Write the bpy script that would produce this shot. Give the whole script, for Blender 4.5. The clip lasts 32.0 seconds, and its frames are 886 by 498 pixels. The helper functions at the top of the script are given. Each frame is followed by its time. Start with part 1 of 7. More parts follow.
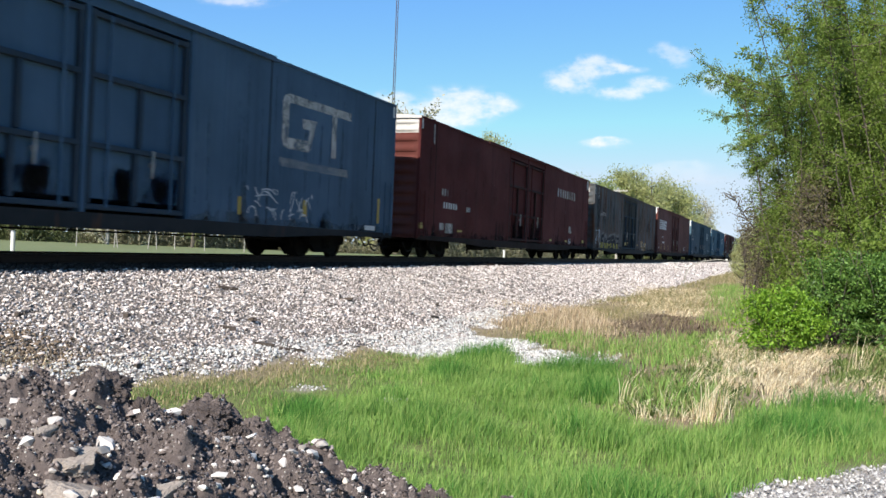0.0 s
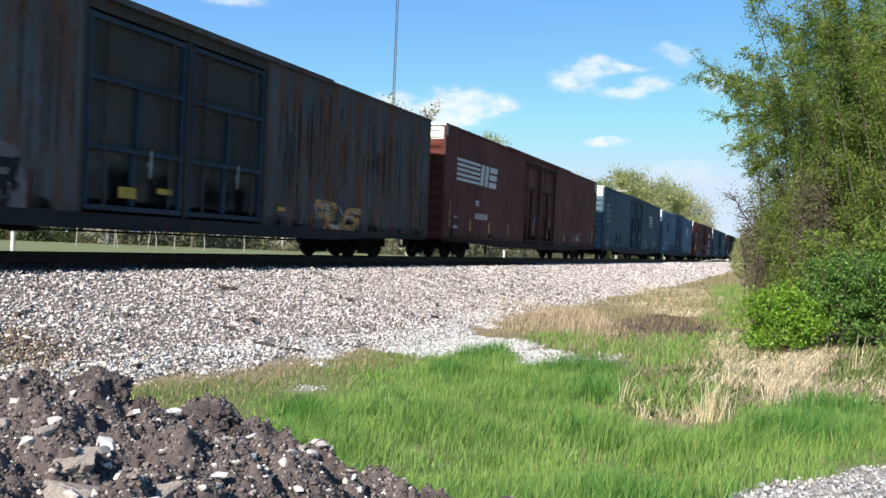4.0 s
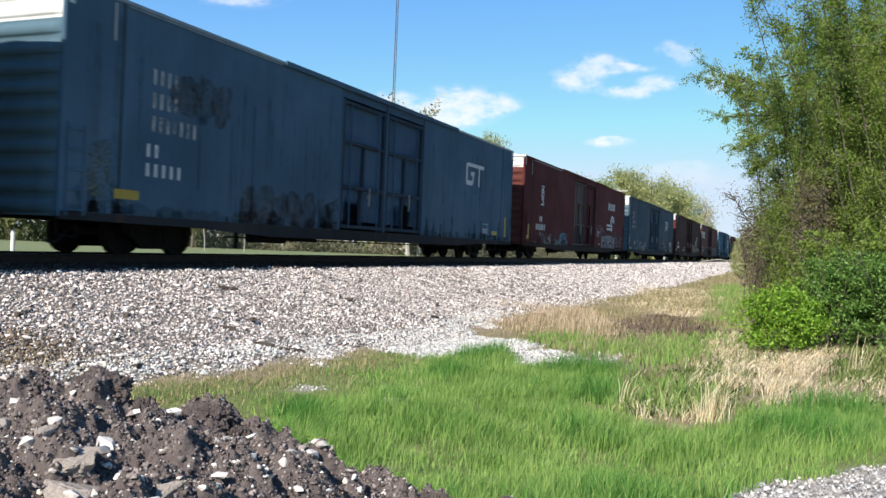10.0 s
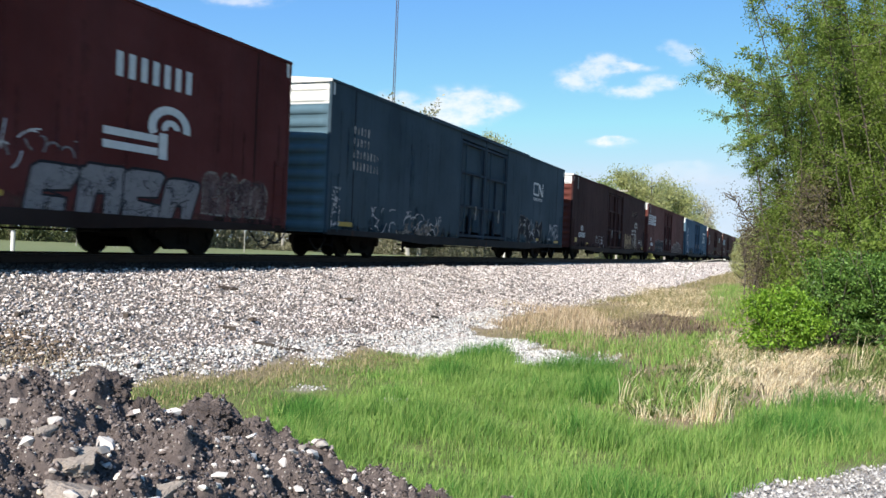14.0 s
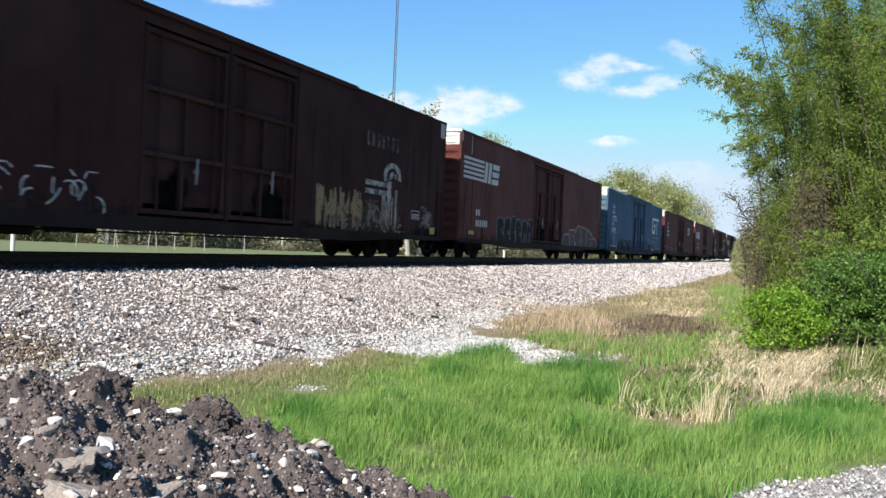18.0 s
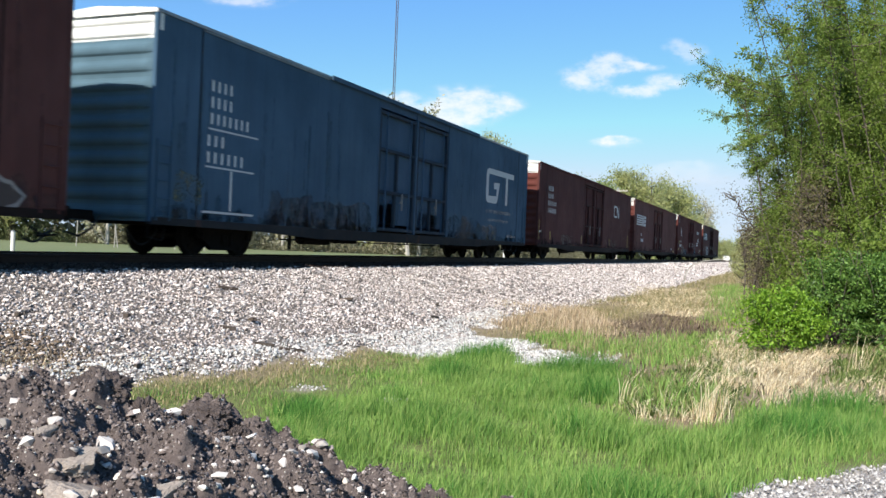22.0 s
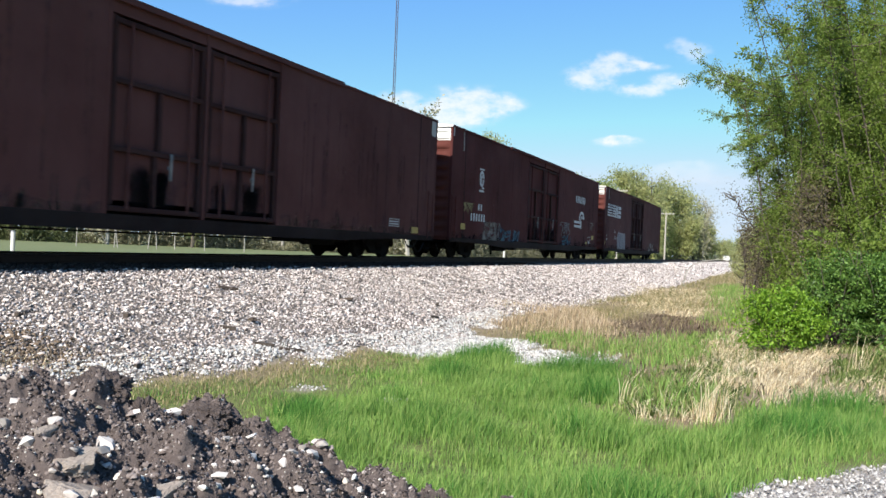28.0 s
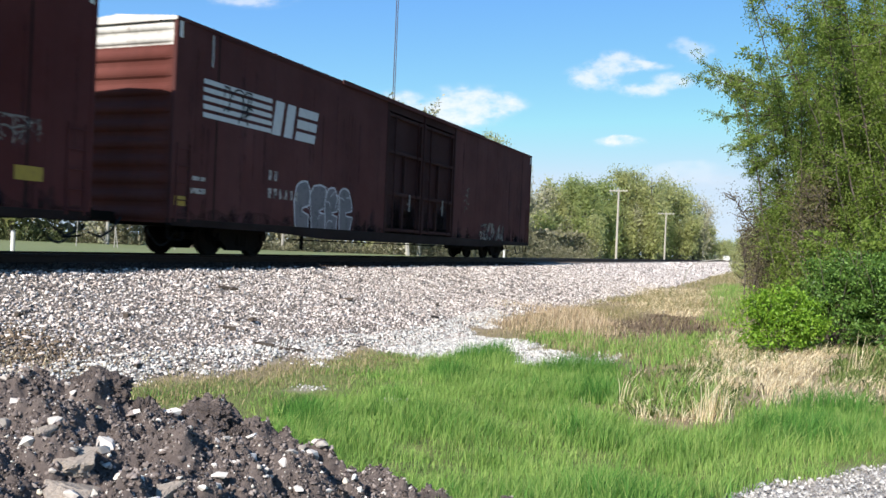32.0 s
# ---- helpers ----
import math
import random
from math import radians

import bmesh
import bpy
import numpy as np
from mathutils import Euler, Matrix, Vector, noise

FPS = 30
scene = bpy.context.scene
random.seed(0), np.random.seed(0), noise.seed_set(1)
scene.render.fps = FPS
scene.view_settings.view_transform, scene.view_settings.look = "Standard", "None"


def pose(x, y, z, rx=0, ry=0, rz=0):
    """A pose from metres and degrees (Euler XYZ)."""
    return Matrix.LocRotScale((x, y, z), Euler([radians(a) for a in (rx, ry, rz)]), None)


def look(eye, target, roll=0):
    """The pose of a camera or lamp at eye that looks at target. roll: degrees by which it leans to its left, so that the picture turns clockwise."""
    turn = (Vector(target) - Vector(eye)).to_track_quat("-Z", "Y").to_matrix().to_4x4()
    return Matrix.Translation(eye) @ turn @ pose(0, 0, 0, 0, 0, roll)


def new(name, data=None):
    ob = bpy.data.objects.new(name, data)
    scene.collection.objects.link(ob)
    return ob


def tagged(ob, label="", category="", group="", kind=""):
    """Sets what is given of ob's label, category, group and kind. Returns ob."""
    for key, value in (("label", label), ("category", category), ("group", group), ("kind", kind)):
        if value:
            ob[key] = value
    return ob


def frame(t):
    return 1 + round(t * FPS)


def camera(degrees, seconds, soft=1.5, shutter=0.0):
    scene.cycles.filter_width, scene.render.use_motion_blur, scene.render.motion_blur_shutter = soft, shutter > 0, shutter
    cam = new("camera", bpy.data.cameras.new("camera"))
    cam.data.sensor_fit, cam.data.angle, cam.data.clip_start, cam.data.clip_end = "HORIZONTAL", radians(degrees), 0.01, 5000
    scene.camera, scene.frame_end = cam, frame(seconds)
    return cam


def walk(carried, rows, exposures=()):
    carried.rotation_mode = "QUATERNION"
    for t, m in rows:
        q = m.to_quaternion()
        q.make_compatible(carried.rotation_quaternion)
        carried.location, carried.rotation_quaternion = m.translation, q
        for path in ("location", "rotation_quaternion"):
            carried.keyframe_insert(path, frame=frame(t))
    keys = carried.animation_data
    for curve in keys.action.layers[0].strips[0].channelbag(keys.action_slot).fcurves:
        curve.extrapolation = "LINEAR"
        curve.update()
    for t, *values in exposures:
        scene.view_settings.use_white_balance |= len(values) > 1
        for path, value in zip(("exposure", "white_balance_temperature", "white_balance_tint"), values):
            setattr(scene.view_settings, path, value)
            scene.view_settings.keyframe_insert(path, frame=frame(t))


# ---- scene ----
# A freight train of tall auto-parts boxcars passes a ditch, seen from a fixed camera. y runs along the track, x across it.
RAIL = 1.45            # top of rail above the ditch floor
EYE = (13.93, 0.0, 1.90)
cam = camera(54.69, 32.0, soft=1.5, shutter=0.25)
view = look(EYE, (10.125, 9.248, 1.8732), 2.37)
walk(cam, [(0.0, view), (32.0, view)])

# ---- light ----
SUN = Vector((-0.19, -1.342, 1.0)).normalized()
world = bpy.data.worlds.new("world")
scene.world = world
world.use_nodes = True
wn, wl = world.node_tree.nodes, world.node_tree.links
sky = wn.new("ShaderNodeTexSky")
sky.sky_type, sky.sun_disc = "NISHITA", False
sky.sun_elevation = math.asin(SUN.z)
sky.sun_rotation = math.atan2(SUN.x, SUN.y)
sky.air_density, sky.dust_density, sky.ozone_density, sky.altitude = 0.8, 0.0, 4.0, 200
bg = wn["Background"]
bg.inputs["Strength"].default_value = 0.15
soften = wn.new("ShaderNodeGamma")
soften.inputs["Gamma"].default_value = 0.72
rich = wn.new("ShaderNodeHueSaturation")
rich.inputs["Saturation"].default_value = 1.35
rich.inputs["Value"].default_value = 1.10
wl.new(sky.outputs[0], soften.inputs["Color"])
wl.new(soften.outputs[0], rich.inputs["Color"])
haze = wn.new("ShaderNodeMix")
haze.data_type, haze.blend_type = "RGBA", "DARKEN"
haze.inputs[0].default_value, haze.inputs[7].default_value = 1.0, (2.35, 2.9, 3.5, 1)
wl.new(rich.outputs[0], haze.inputs[6])
wl.new(haze.outputs[2], bg.inputs["Color"])
lamp = bpy.data.lights.new("sun", "SUN")
lamp.energy, lamp.angle, lamp.color = 4.45, radians(0.5), (1.0, 0.945, 0.86)
sun = new("sun", lamp)
sun.matrix_world = look(SUN * 50, (0, 0, 0))
scene.view_settings.exposure = 0.9


# ---- materials ----
def mat(name, base=(0.5, 0.5, 0.5), rough=0.8, metal=0.0, spec=0.3):
    m = bpy.data.materials.new(name)
    m.use_nodes = True
    b = m.node_tree.nodes["Principled BSDF"]
    b.inputs["Base Color"].default_value = (*base, 1)
    b.inputs["Roughness"].default_value = rough
    b.inputs["Metallic"].default_value = metal
    b.inputs["Specular IOR Level"].default_value = spec
    return m


class Nodes:
    """Small helper round a material's node tree."""

    def __init__(self, m):
        self.t = m.node_tree
        self.b = self.t.nodes["Principled BSDF"]

    def n(self, kind, **values):
        nd = self.t.nodes.new("ShaderNode" + kind)
        for k, v in values.items():
            nd.inputs[k].default_value = v
        return nd

    def link(self, a, b):
        self.t.links.new(a, b)

    def noise(self, scale, detail=4.0, rough=0.6, stretch=(1, 1, 1), obj=True, shift=0.0):
        c = self.n("TexCoord")
        mp = self.n("Mapping", Scale=stretch, Location=(shift, shift * 1.7, shift * 0.6))
        self.link(c.outputs["Object"], mp.inputs["Vector"])
        nz = self.n("TexNoise", Scale=scale, Detail=detail, Roughness=rough)
        self.link(mp.outputs[0], nz.inputs["Vector"])
        return nz.outputs["Fac"]

    def ramp(self, fac, stops):
        r = self.n("ValToRGB")
        e = r.color_ramp.elements
        while len(e) < len(stops):
            e.new(0.5)
        for k, (p, c) in zip(e, stops):
            k.position, k.color = p, (*c, 1) if len(c) == 3 else c
        self.link(fac, r.inputs["Fac"])
        return r.outputs["Color"]

    def mix(self, fac, a, b, how="MIX"):
        m = self.t.nodes.new("ShaderNodeMix")
        m.data_type, m.blend_type = "RGBA", how
        for sock, v in ((m.inputs[0], fac), (m.inputs[6], a), (m.inputs[7], b)):
            if isinstance(v, (float, int)):
                sock.default_value = v
            elif isinstance(v, tuple):
                sock.default_value = (*v, 1)
            else:
                self.link(v, sock)
        return m.outputs[2]

    def bump(self, fac, strength=0.3, dist=0.01):
        bp = self.n("Bump", Strength=strength, Distance=dist)
        self.link(fac, bp.inputs["Height"])
        self.link(bp.outputs[0], self.b.inputs["Normal"])

    def base(self, c):
        self.link(c, self.b.inputs["Base Color"])


def g3(v):
    return (v, v, v)


def paint(name, col, rust=0.25, streak=0.35, seed=0.0, rough=0.75):
    """Railcar paint: chalky, streaked downwards, with rust that runs and grime towards the sill."""
    m = mat(name, col, rough, 0.0, 0.06)
    k = Nodes(m)
    broad = k.noise(0.35, 5, 0.6, shift=seed)
    run = k.noise(1.0, 6, 0.65, (2.2, 2.2, 0.10), shift=seed + 3)
    fine = k.noise(14, 5, 0.7, shift=seed)
    dark = tuple(c * 0.62 for c in col)
    pale = tuple(min(1, c * 1.25 + 0.02) for c in col)
    c = k.mix(k.ramp(broad, [(0.35, g3(0)), (0.7, g3(1))]), dark, pale)
    c = k.mix(0.5, c, col)
    f = k.ramp(run, [(0.48, g3(0)), (0.72, g3(streak))])
    c = k.mix(f, c, tuple(x * 0.45 + 0.012 for x in col))
    rr = k.ramp(k.noise(1.7, 8, 0.72, (1.6, 1.6, 0.25), shift=seed + 9), [(0.74 - 0.35 * rust, g3(0)), (0.82 - 0.2 * rust, g3(min(1, 0.55 + rust)))])
    c = k.mix(rr, c, k.mix(fine, (0.055, 0.022, 0.012), (0.16, 0.068, 0.032)))
    k.base(c)
    k.link(k.ramp(fine, [(0.2, g3(rough - 0.12)), (0.8, g3(rough + 0.2))]), k.b.inputs["Roughness"])
    k.bump(k.mix(0.3, k.noise(0.9, 3, 0.5, (1, 1, 0.5), shift=seed), fine), 0.25, 0.012)
    return m


def simple(name, a, b, scale=6.0, rough=0.8, metal=0.0, bump=0.3, dist=0.01, stretch=(1, 1, 1), spec=0.3):
    """Two tones mixed at two scales, with fine relief."""
    m = mat(name, a, rough, metal, spec)
    k = Nodes(m)
    f = k.mix(0.35, k.noise(scale, 6, 0.65, stretch), k.noise(scale * 7, 5, 0.7, stretch))
    k.base(k.mix(k.ramp(f, [(0.35, g3(0)), (0.65, g3(1))]), a, b))
    k.bump(f, bump, dist)
    return m


def island(name, tones, rough=0.85, spec=0.2, vary=0.5, scale=20.0, through_light=0.0):
    """Each loose piece of a mesh takes its own tone from a ramp."""
    m = mat(name, tones[0], rough, 0.0, spec)
    k = Nodes(m)
    g = k.n("NewGeometry")
    n = len(tones)
    c = k.ramp(g.outputs["Random Per Island"], [(i / max(1, n - 1), t) for i, t in enumerate(tones)])
    if vary:
        c = k.mix(vary, c, k.mix(k.ramp(k.noise(scale, 4), [(0.3, g3(0)), (0.7, g3(1))]), tuple(x * 0.7 for x in tones[0]), tones[-1]))
    k.base(c)
    if through_light:
        d = k.n("BsdfTranslucent")
        k.link(c, d.inputs["Color"])
        mx = k.n("MixShader", Fac=through_light)
        k.link(k.b.outputs[0], mx.inputs[1])
        k.link(d.outputs[0], mx.inputs[2])
        k.link(mx.outputs[0], k.t.nodes["Material Output"].inputs["Surface"])
    return m


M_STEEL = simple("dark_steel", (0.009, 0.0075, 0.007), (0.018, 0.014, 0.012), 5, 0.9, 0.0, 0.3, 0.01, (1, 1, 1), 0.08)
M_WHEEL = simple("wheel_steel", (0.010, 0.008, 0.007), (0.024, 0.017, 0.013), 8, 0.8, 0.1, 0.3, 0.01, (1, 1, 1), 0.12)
M_RAIL = simple("rail_rust", (0.03, 0.016, 0.011), (0.065, 0.035, 0.024), 9, 0.7, 0.3)
M_RAILTOP = simple("rail_head", (0.10, 0.085, 0.075), (0.17, 0.15, 0.135), 9, 0.55, 0.6, 0.05)
M_TIE = simple("tie_wood", (0.045, 0.034, 0.027), (0.10, 0.08, 0.065), 4, 0.9, 0, 0.5, 0.01, (1, 8, 8))
M_CAP2 = paint("dirty_white_end_paint", (0.55, 0.52, 0.48), 0.45, 0.7, 6.0, 0.7)
M_CAP = paint("white_end_paint", (0.80, 0.79, 0.75), 0.22, 0.25, 2.0, 0.6)
def worn(name, a, b, keep=0.6, scale=3.0, rough=0.8, most=1.0, soft=0.0):
    """Old sprayed or stencilled paint, gone in places."""
    m = mat(name, a, rough, 0.0, 0.06)
    k = Nodes(m)
    k.base(k.mix(k.noise(scale * 2.5, 5, 0.7), a, b))
    f = k.mix(0.5, k.noise(scale, 6, 0.7, (1, 1, 0.6)), k.noise(scale * 9, 4, 0.7))
    k.link(k.ramp(f, [(0.62 - 0.35 * keep, g3(0.0)), (0.70 - 0.32 * keep + 0.1 * (most < 1) + soft, g3(most))]), k.b.inputs["Alpha"])
    return m


M_STENCIL = worn("stencil_white", (0.66, 0.67, 0.66), (0.42, 0.43, 0.43), 0.93)
M_STENCIL2 = worn("worn_stencil", (0.52, 0.50, 0.47), (0.30, 0.27, 0.25), 0.55)
M_YELLOW = simple("reflector_yellow", (0.42, 0.29, 0.04), (0.28, 0.19, 0.04), 8, 0.5, 0, 0.1)
M_GALV = simple("galvanised_steel", (0.33, 0.33, 0.33), (0.20, 0.20, 0.21), 4, 0.5, 0.7)
M_HANDLE = simple("scratched_handle", (0.36, 0.34, 0.32), (0.14, 0.12, 0.11), 8, 0.6, 0.2)
M_HOSE = mat("rubber_hose", (0.015, 0.015, 0.015), 0.6)


# ---- mesh tools ----
def part(name, bm, material, parent, label="", at=None, smooth=False):
    me = bpy.data.meshes.new(name)
    bm.to_mesh(me)
    bm.free()
    if smooth:
        me.polygons.foreach_set("use_smooth", [True] * len(me.polygons))
    me.materials.append(material)
    ob = new(name, me)
    if parent is not None:
        ob.parent = parent
    if at is not None:
        ob.matrix_basis = at
    if label:
        tagged(ob, label)
    return ob


def shared(name, me, parent, at, label=""):
    ob = new(name, me)
    ob.parent = parent
    ob.matrix_basis = at
    if label:
        tagged(ob, label)
    return ob


def empty(name, x, y, z, label, category, group="", kind=""):
    ob = new(name)
    ob.location = (x, y, z)
    return tagged(ob, label, category, group, kind)


def box(bm, x0, x1, y0, y1, z0, z1):
    v = [bm.verts.new(c) for c in ((x0, y0, z0), (x1, y0, z0), (x1, y1, z0), (x0, y1, z0), (x0, y0, z1), (x1, y0, z1), (x1, y1, z1), (x0, y1, z1))]
    for f in ((0, 3, 2, 1), (4, 5, 6, 7), (0, 1, 5, 4), (1, 2, 6, 5), (2, 3, 7, 6), (3, 0, 4, 7)):
        bm.faces.new([v[i] for i in f])


def bbox(*b, bevel=0.0):
    bm = bmesh.new()
    box(bm, *b)
    if bevel:
        bmesh.ops.bevel(bm, geom=bm.edges[:], offset=bevel, segments=1, affect="EDGES")
    return bm


def tube(bm, a, b, r0, r1=None, n=8, cap=True):
    a, b = Vector(a), Vector(b)
    r1 = r0 if r1 is None else r1
    q = (b - a).to_track_quat("Z", "Y")
    rings = []
    for p, r in ((a, r0), (b, r1)):
        rings.append([bm.verts.new(p + q @ Vector((r * math.cos(2 * math.pi * i / n), r * math.sin(2 * math.pi * i / n), 0))) for i in range(n)])
    for i in range(n):
        bm.faces.new((rings[0][i], rings[0][(i + 1) % n], rings[1][(i + 1) % n], rings[1][i]))
    if cap:
        bm.faces.new(rings[0][::-1])
        bm.faces.new(rings[1])


def prism(bm, outline, x0, x1):
    """An outline in the y-z plane, drawn anticlockwise as seen from +x, given thickness in x."""
    a = [bm.verts.new((x0, y, z)) for y, z in outline]
    b = [bm.verts.new((x1, y, z)) for y, z in outline]
    n = len(outline)
    bm.faces.new(b)
    bm.faces.new(a[::-1])
    for i in range(n):
        bm.faces.new((a[i], a[(i + 1) % n], b[(i + 1) % n], b[i]))


def big_mesh(name, verts, faces, material, kind="stuff", label="", category="", parent=None, smooth=False):
    """A mesh from arrays of equal polygons (n x 3 or n x 4 indices)."""
    me = bpy.data.meshes.new(name)
    v, f = np.asarray(verts, np.float32), np.asarray(faces, np.int32)
    me.vertices.add(len(v))
    me.vertices.foreach_set("co", v.ravel())
    k = f.shape[1]
    me.loops.add(f.size)
    me.loops.foreach_set("vertex_index", f.ravel())
    me.polygons.add(len(f))
    me.polygons.foreach_set("loop_start", np.arange(0, f.size, k, dtype=np.int32))
    me.polygons.foreach_set("loop_total", np.full(len(f), k, np.int32))
    if smooth:
        me.polygons.foreach_set("use_smooth", np.ones(len(f), bool))
    me.update(calc_edges=True)
    me.materials.append(material)
    ob = new(name, me)
    if parent is not None:
        ob.parent = parent
    tagged(ob, label, category, "", kind)
    return ob


def smooth_noise(x, y, scale, seed=0):
    """Cheap smooth noise from a few sines, about -1 to 1."""
    r = np.random.default_rng(seed)
    out = np.zeros_like(x, dtype=float)
    for i in range(7):
        a, ph, s = r.uniform(0, 2 * np.pi), r.uniform(0, 6.28), scale * r.uniform(0.6, 1.9)
        out += np.sin((np.cos(a) * x + np.sin(a) * y) * s + ph) / 7 ** 0.5 / 1.2
    return out


# ---- ground ----
def toe(y):
    """Where the ballast slope runs out, across the track."""
    return np.interp(y, [-40, 0, 9, 11, 13, 15, 20, 28, 45, 57, 80, 120, 180, 300], [6.0, 6.1, 6.4, 6.9, 7.0, 7.4, 7.1, 6.9, 7.1, 7.1, 6.6, 5.7, 4.9, 4.4])


def ground(x, y):
    x, y = np.asarray(x, float), np.asarray(y, float)
    t = toe(y)
    a = np.abs(x)
    near = np.interp(a, [0, 2.35, 2.6], [1.25, 1.25, 1.2])
    w = np.clip((a - 2.6) / np.maximum(0.5, np.where(x > 0, t, 5.2) - 2.6), 0, 1)
    low_far = np.interp(-x, [5, 9, 20, 60, 400], [0.55, 0.45, 0.5, 0.62, 0.7])
    low_near = 0.05 * smooth_noise(x, y, 0.9, 3) + np.interp(x, [6, 9, 13, 16, 40, 200], [0.02, 0.0, 0.12, 0.3, 0.5, 0.6])
    low_near = low_near + np.clip((6.8 - y) / 3.5, 0, 1) * np.interp(x, [6, 8, 11], [0, 0.12, 0.33])
    low = np.where(x > 0, low_near, low_far)
    z = near * (1 - w) + low * w
    far = np.clip((np.abs(y) - 60) / 200, 0, 1)
    z = np.where(a > 5, z * (1 - 0.0 * far), z)
    return z + np.where((a > 2.6) & (a < 7), 0.018 * smooth_noise(x, y, 4.0, 5), 0)


def ground_z(x, y):
    return float(ground(np.array([x]), np.array([y]))[0])


def area(x, y, ring, soft, rough=0.0):
    """How far inside a ring of corners each place lies: 0 outside, 1 inside, with a soft and ragged rim."""
    x, y = np.asarray(x, float), np.asarray(y, float)
    dist, inside = np.full(x.shape, 1e9), np.zeros(x.shape, bool)
    for (ax, ay), (bx, by) in zip(ring, ring[1:] + ring[:1]):
        ex, ey = bx - ax, by - ay
        t = np.clip(((x - ax) * ex + (y - ay) * ey) / (ex * ex + ey * ey), 0, 1)
        dist = np.minimum(dist, np.hypot(x - ax - t * ex, y - ay - t * ey))
        inside ^= ((ay > y) != (by > y)) & (x < ex * (y - ay) / (ey if ey else 1e-9) + ax)
    d = np.where(inside, dist, -dist)
    if rough:
        d = d + rough * (smooth_noise(x, y, 2.1, 15) + 0.6 * smooth_noise(x, y, 7.0, 16))
    return np.clip(d / soft + 0.5, 0, 1)


TONGUE = [(6.7, 16.3), (7.2, 17.9), (8.4, 17.5), (9.6, 15.6), (10.85, 14.7), (11.1, 13.5), (10.3, 13.45), (9.8, 13.6), (9.15, 14.6), (8.9, 14.1), (8.2, 13.1), (7.0, 13.4)]
WET = [(10.2, 13.6), (10.7, 15.2), (11.2, 15.9), (11.5, 14.4), (11.0, 13.5), (10.6, 12.9)]
DRIVE = [(13.5, -9.0), (13.56, 6.4), (13.66, 6.95), (13.85, 7.1), (14.1, 7.2), (14.4, 7.4), (14.9, 7.8), (17.0, 9.0), (18.5, 9.0), (18.5, -9.0)]
LUSH = [(6.1, -9.0), (6.4, 7.6), (6.7, 8.7), (7.4, 9.8), (7.3, 12.0), (7.1, 13.6), (7.6, 14.2), (8.3, 13.2), (9.2, 14.4), (10.9, 13.2), (11.5, 12.9), (12.1, 9.7), (12.65, 9.1), (13.25, 9.15), (13.5, 10.2), (14.5, 10.5), (17.0, 10.7), (17.0, 9.0), (13.2, 6.0), (13.2, -9.0)]
TAN = [(6.9, 20.5), (6.5, 26.4), (7.8, 27.5), (9.2, 24.5), (10.3, 18.9), (9.4, 18.3), (8.2, 18.8)]
TAN_FAR = [(8.2, 31), (6.6, 44), (7.6, 54), (9.6, 50), (11.5, 27), (9.9, 28)]
BARE = [(9.25, 24.0), (9.9, 27.7), (11.9, 26.0), (12.3, 21.2), (11.1, 19.4), (10.3, 18.8)]
MEADOW = [(8.1, 18.6), (10.4, 18.0), (12.3, 20.3), (13.1, 18.6), (12.5, 16.0), (11.9, 13.6), (11.6, 13.2), (11.3, 15.5), (10.8, 15.2), (9.8, 15.7)]
INLET = [(12.1, 9.85), (12.9, 9.75), (13.1, 10.8), (12.8, 12.5), (12.0, 13.2), (11.6, 12.6)]
MEADOW_FAR = [(9.0, 60), (11.0, 58), (12.7, 26), (12.4, 22.2), (11.2, 32)]
STRAWS = ([(12.5, 18.4), (12.8, 20.4), (13.8, 16.9), (15.0, 17.4), (14.9, 15.6), (14.2, 14.7), (13.6, 12.3), (13.1, 11.7), (12.65, 11.8), (12.8, 13.3)],
          [(11.6, 12.4), (11.9, 12.9), (12.6, 12.1), (13.2, 11.7), (13.5, 10.2), (13.2, 9.35), (12.6, 9.3), (12.15, 9.6)],
          [(14.0, 12.6), (14.7, 13.7), (16.2, 14.2), (16.2, 10.9), (14.5, 10.7), (14.0, 10.9)])


def mask_gravel(x, y):
    j = 0.28 * smooth_noise(x, y, 3.0, 11) + 0.15 * smooth_noise(x, y, 9.0, 12)
    on = np.clip((toe(y) + 0.1 - x + j) / 0.35, 0, 1) * (x > 0)
    for ring, soft, most in ((TONGUE, 0.35, 1.0), (WET, 0.6, 0.35), (DRIVE, 0.16, 1.0)):
        on = np.maximum(on, most * area(x, y, ring, soft, 0.22 if ring is not DRIVE else 0.05))
    for cx, cy in ((8.26, 9.48), (9.61, 9.16)):
        on = np.maximum(on, 0.8 * np.clip(1.3 - np.hypot(x - cx, (y - cy) * 0.8) / 0.22 + j, 0, 1))
    return on


def mask_straw(x, y):
    on = 0.7 * area(x, y, TAN, 1.0, 0.55)
    on = np.maximum(on, 0.8 * area(x, y, TAN_FAR, 1.2, 0.5))
    for ring, most in zip(STRAWS, (0.85, 0.3, 0.38)):
        on = np.maximum(on, most * area(x, y, ring, 0.8, 0.4))
    f = np.exp(-(((x - 5.6) / 1.0) ** 2 + ((y - 7.9) / 0.9) ** 2)) * 0.4
    return np.maximum(on, f * (0.5 + 0.5 * smooth_noise(x, y, 5.0, 22)).clip(0, 1))


def mask_bare(x, y):
    rim = np.exp(-(((x - toe(y) - 0.25) / 0.32) ** 2)) * np.clip((y - 26) / 8, 0, 1) * np.clip((115 - y) / 20, 0, 1)
    return np.maximum(area(x, y, BARE, 0.8, 0.35), rim * (0.65 + 0.5 * smooth_noise(x, y, 0.5, 17)).clip(0, 1))


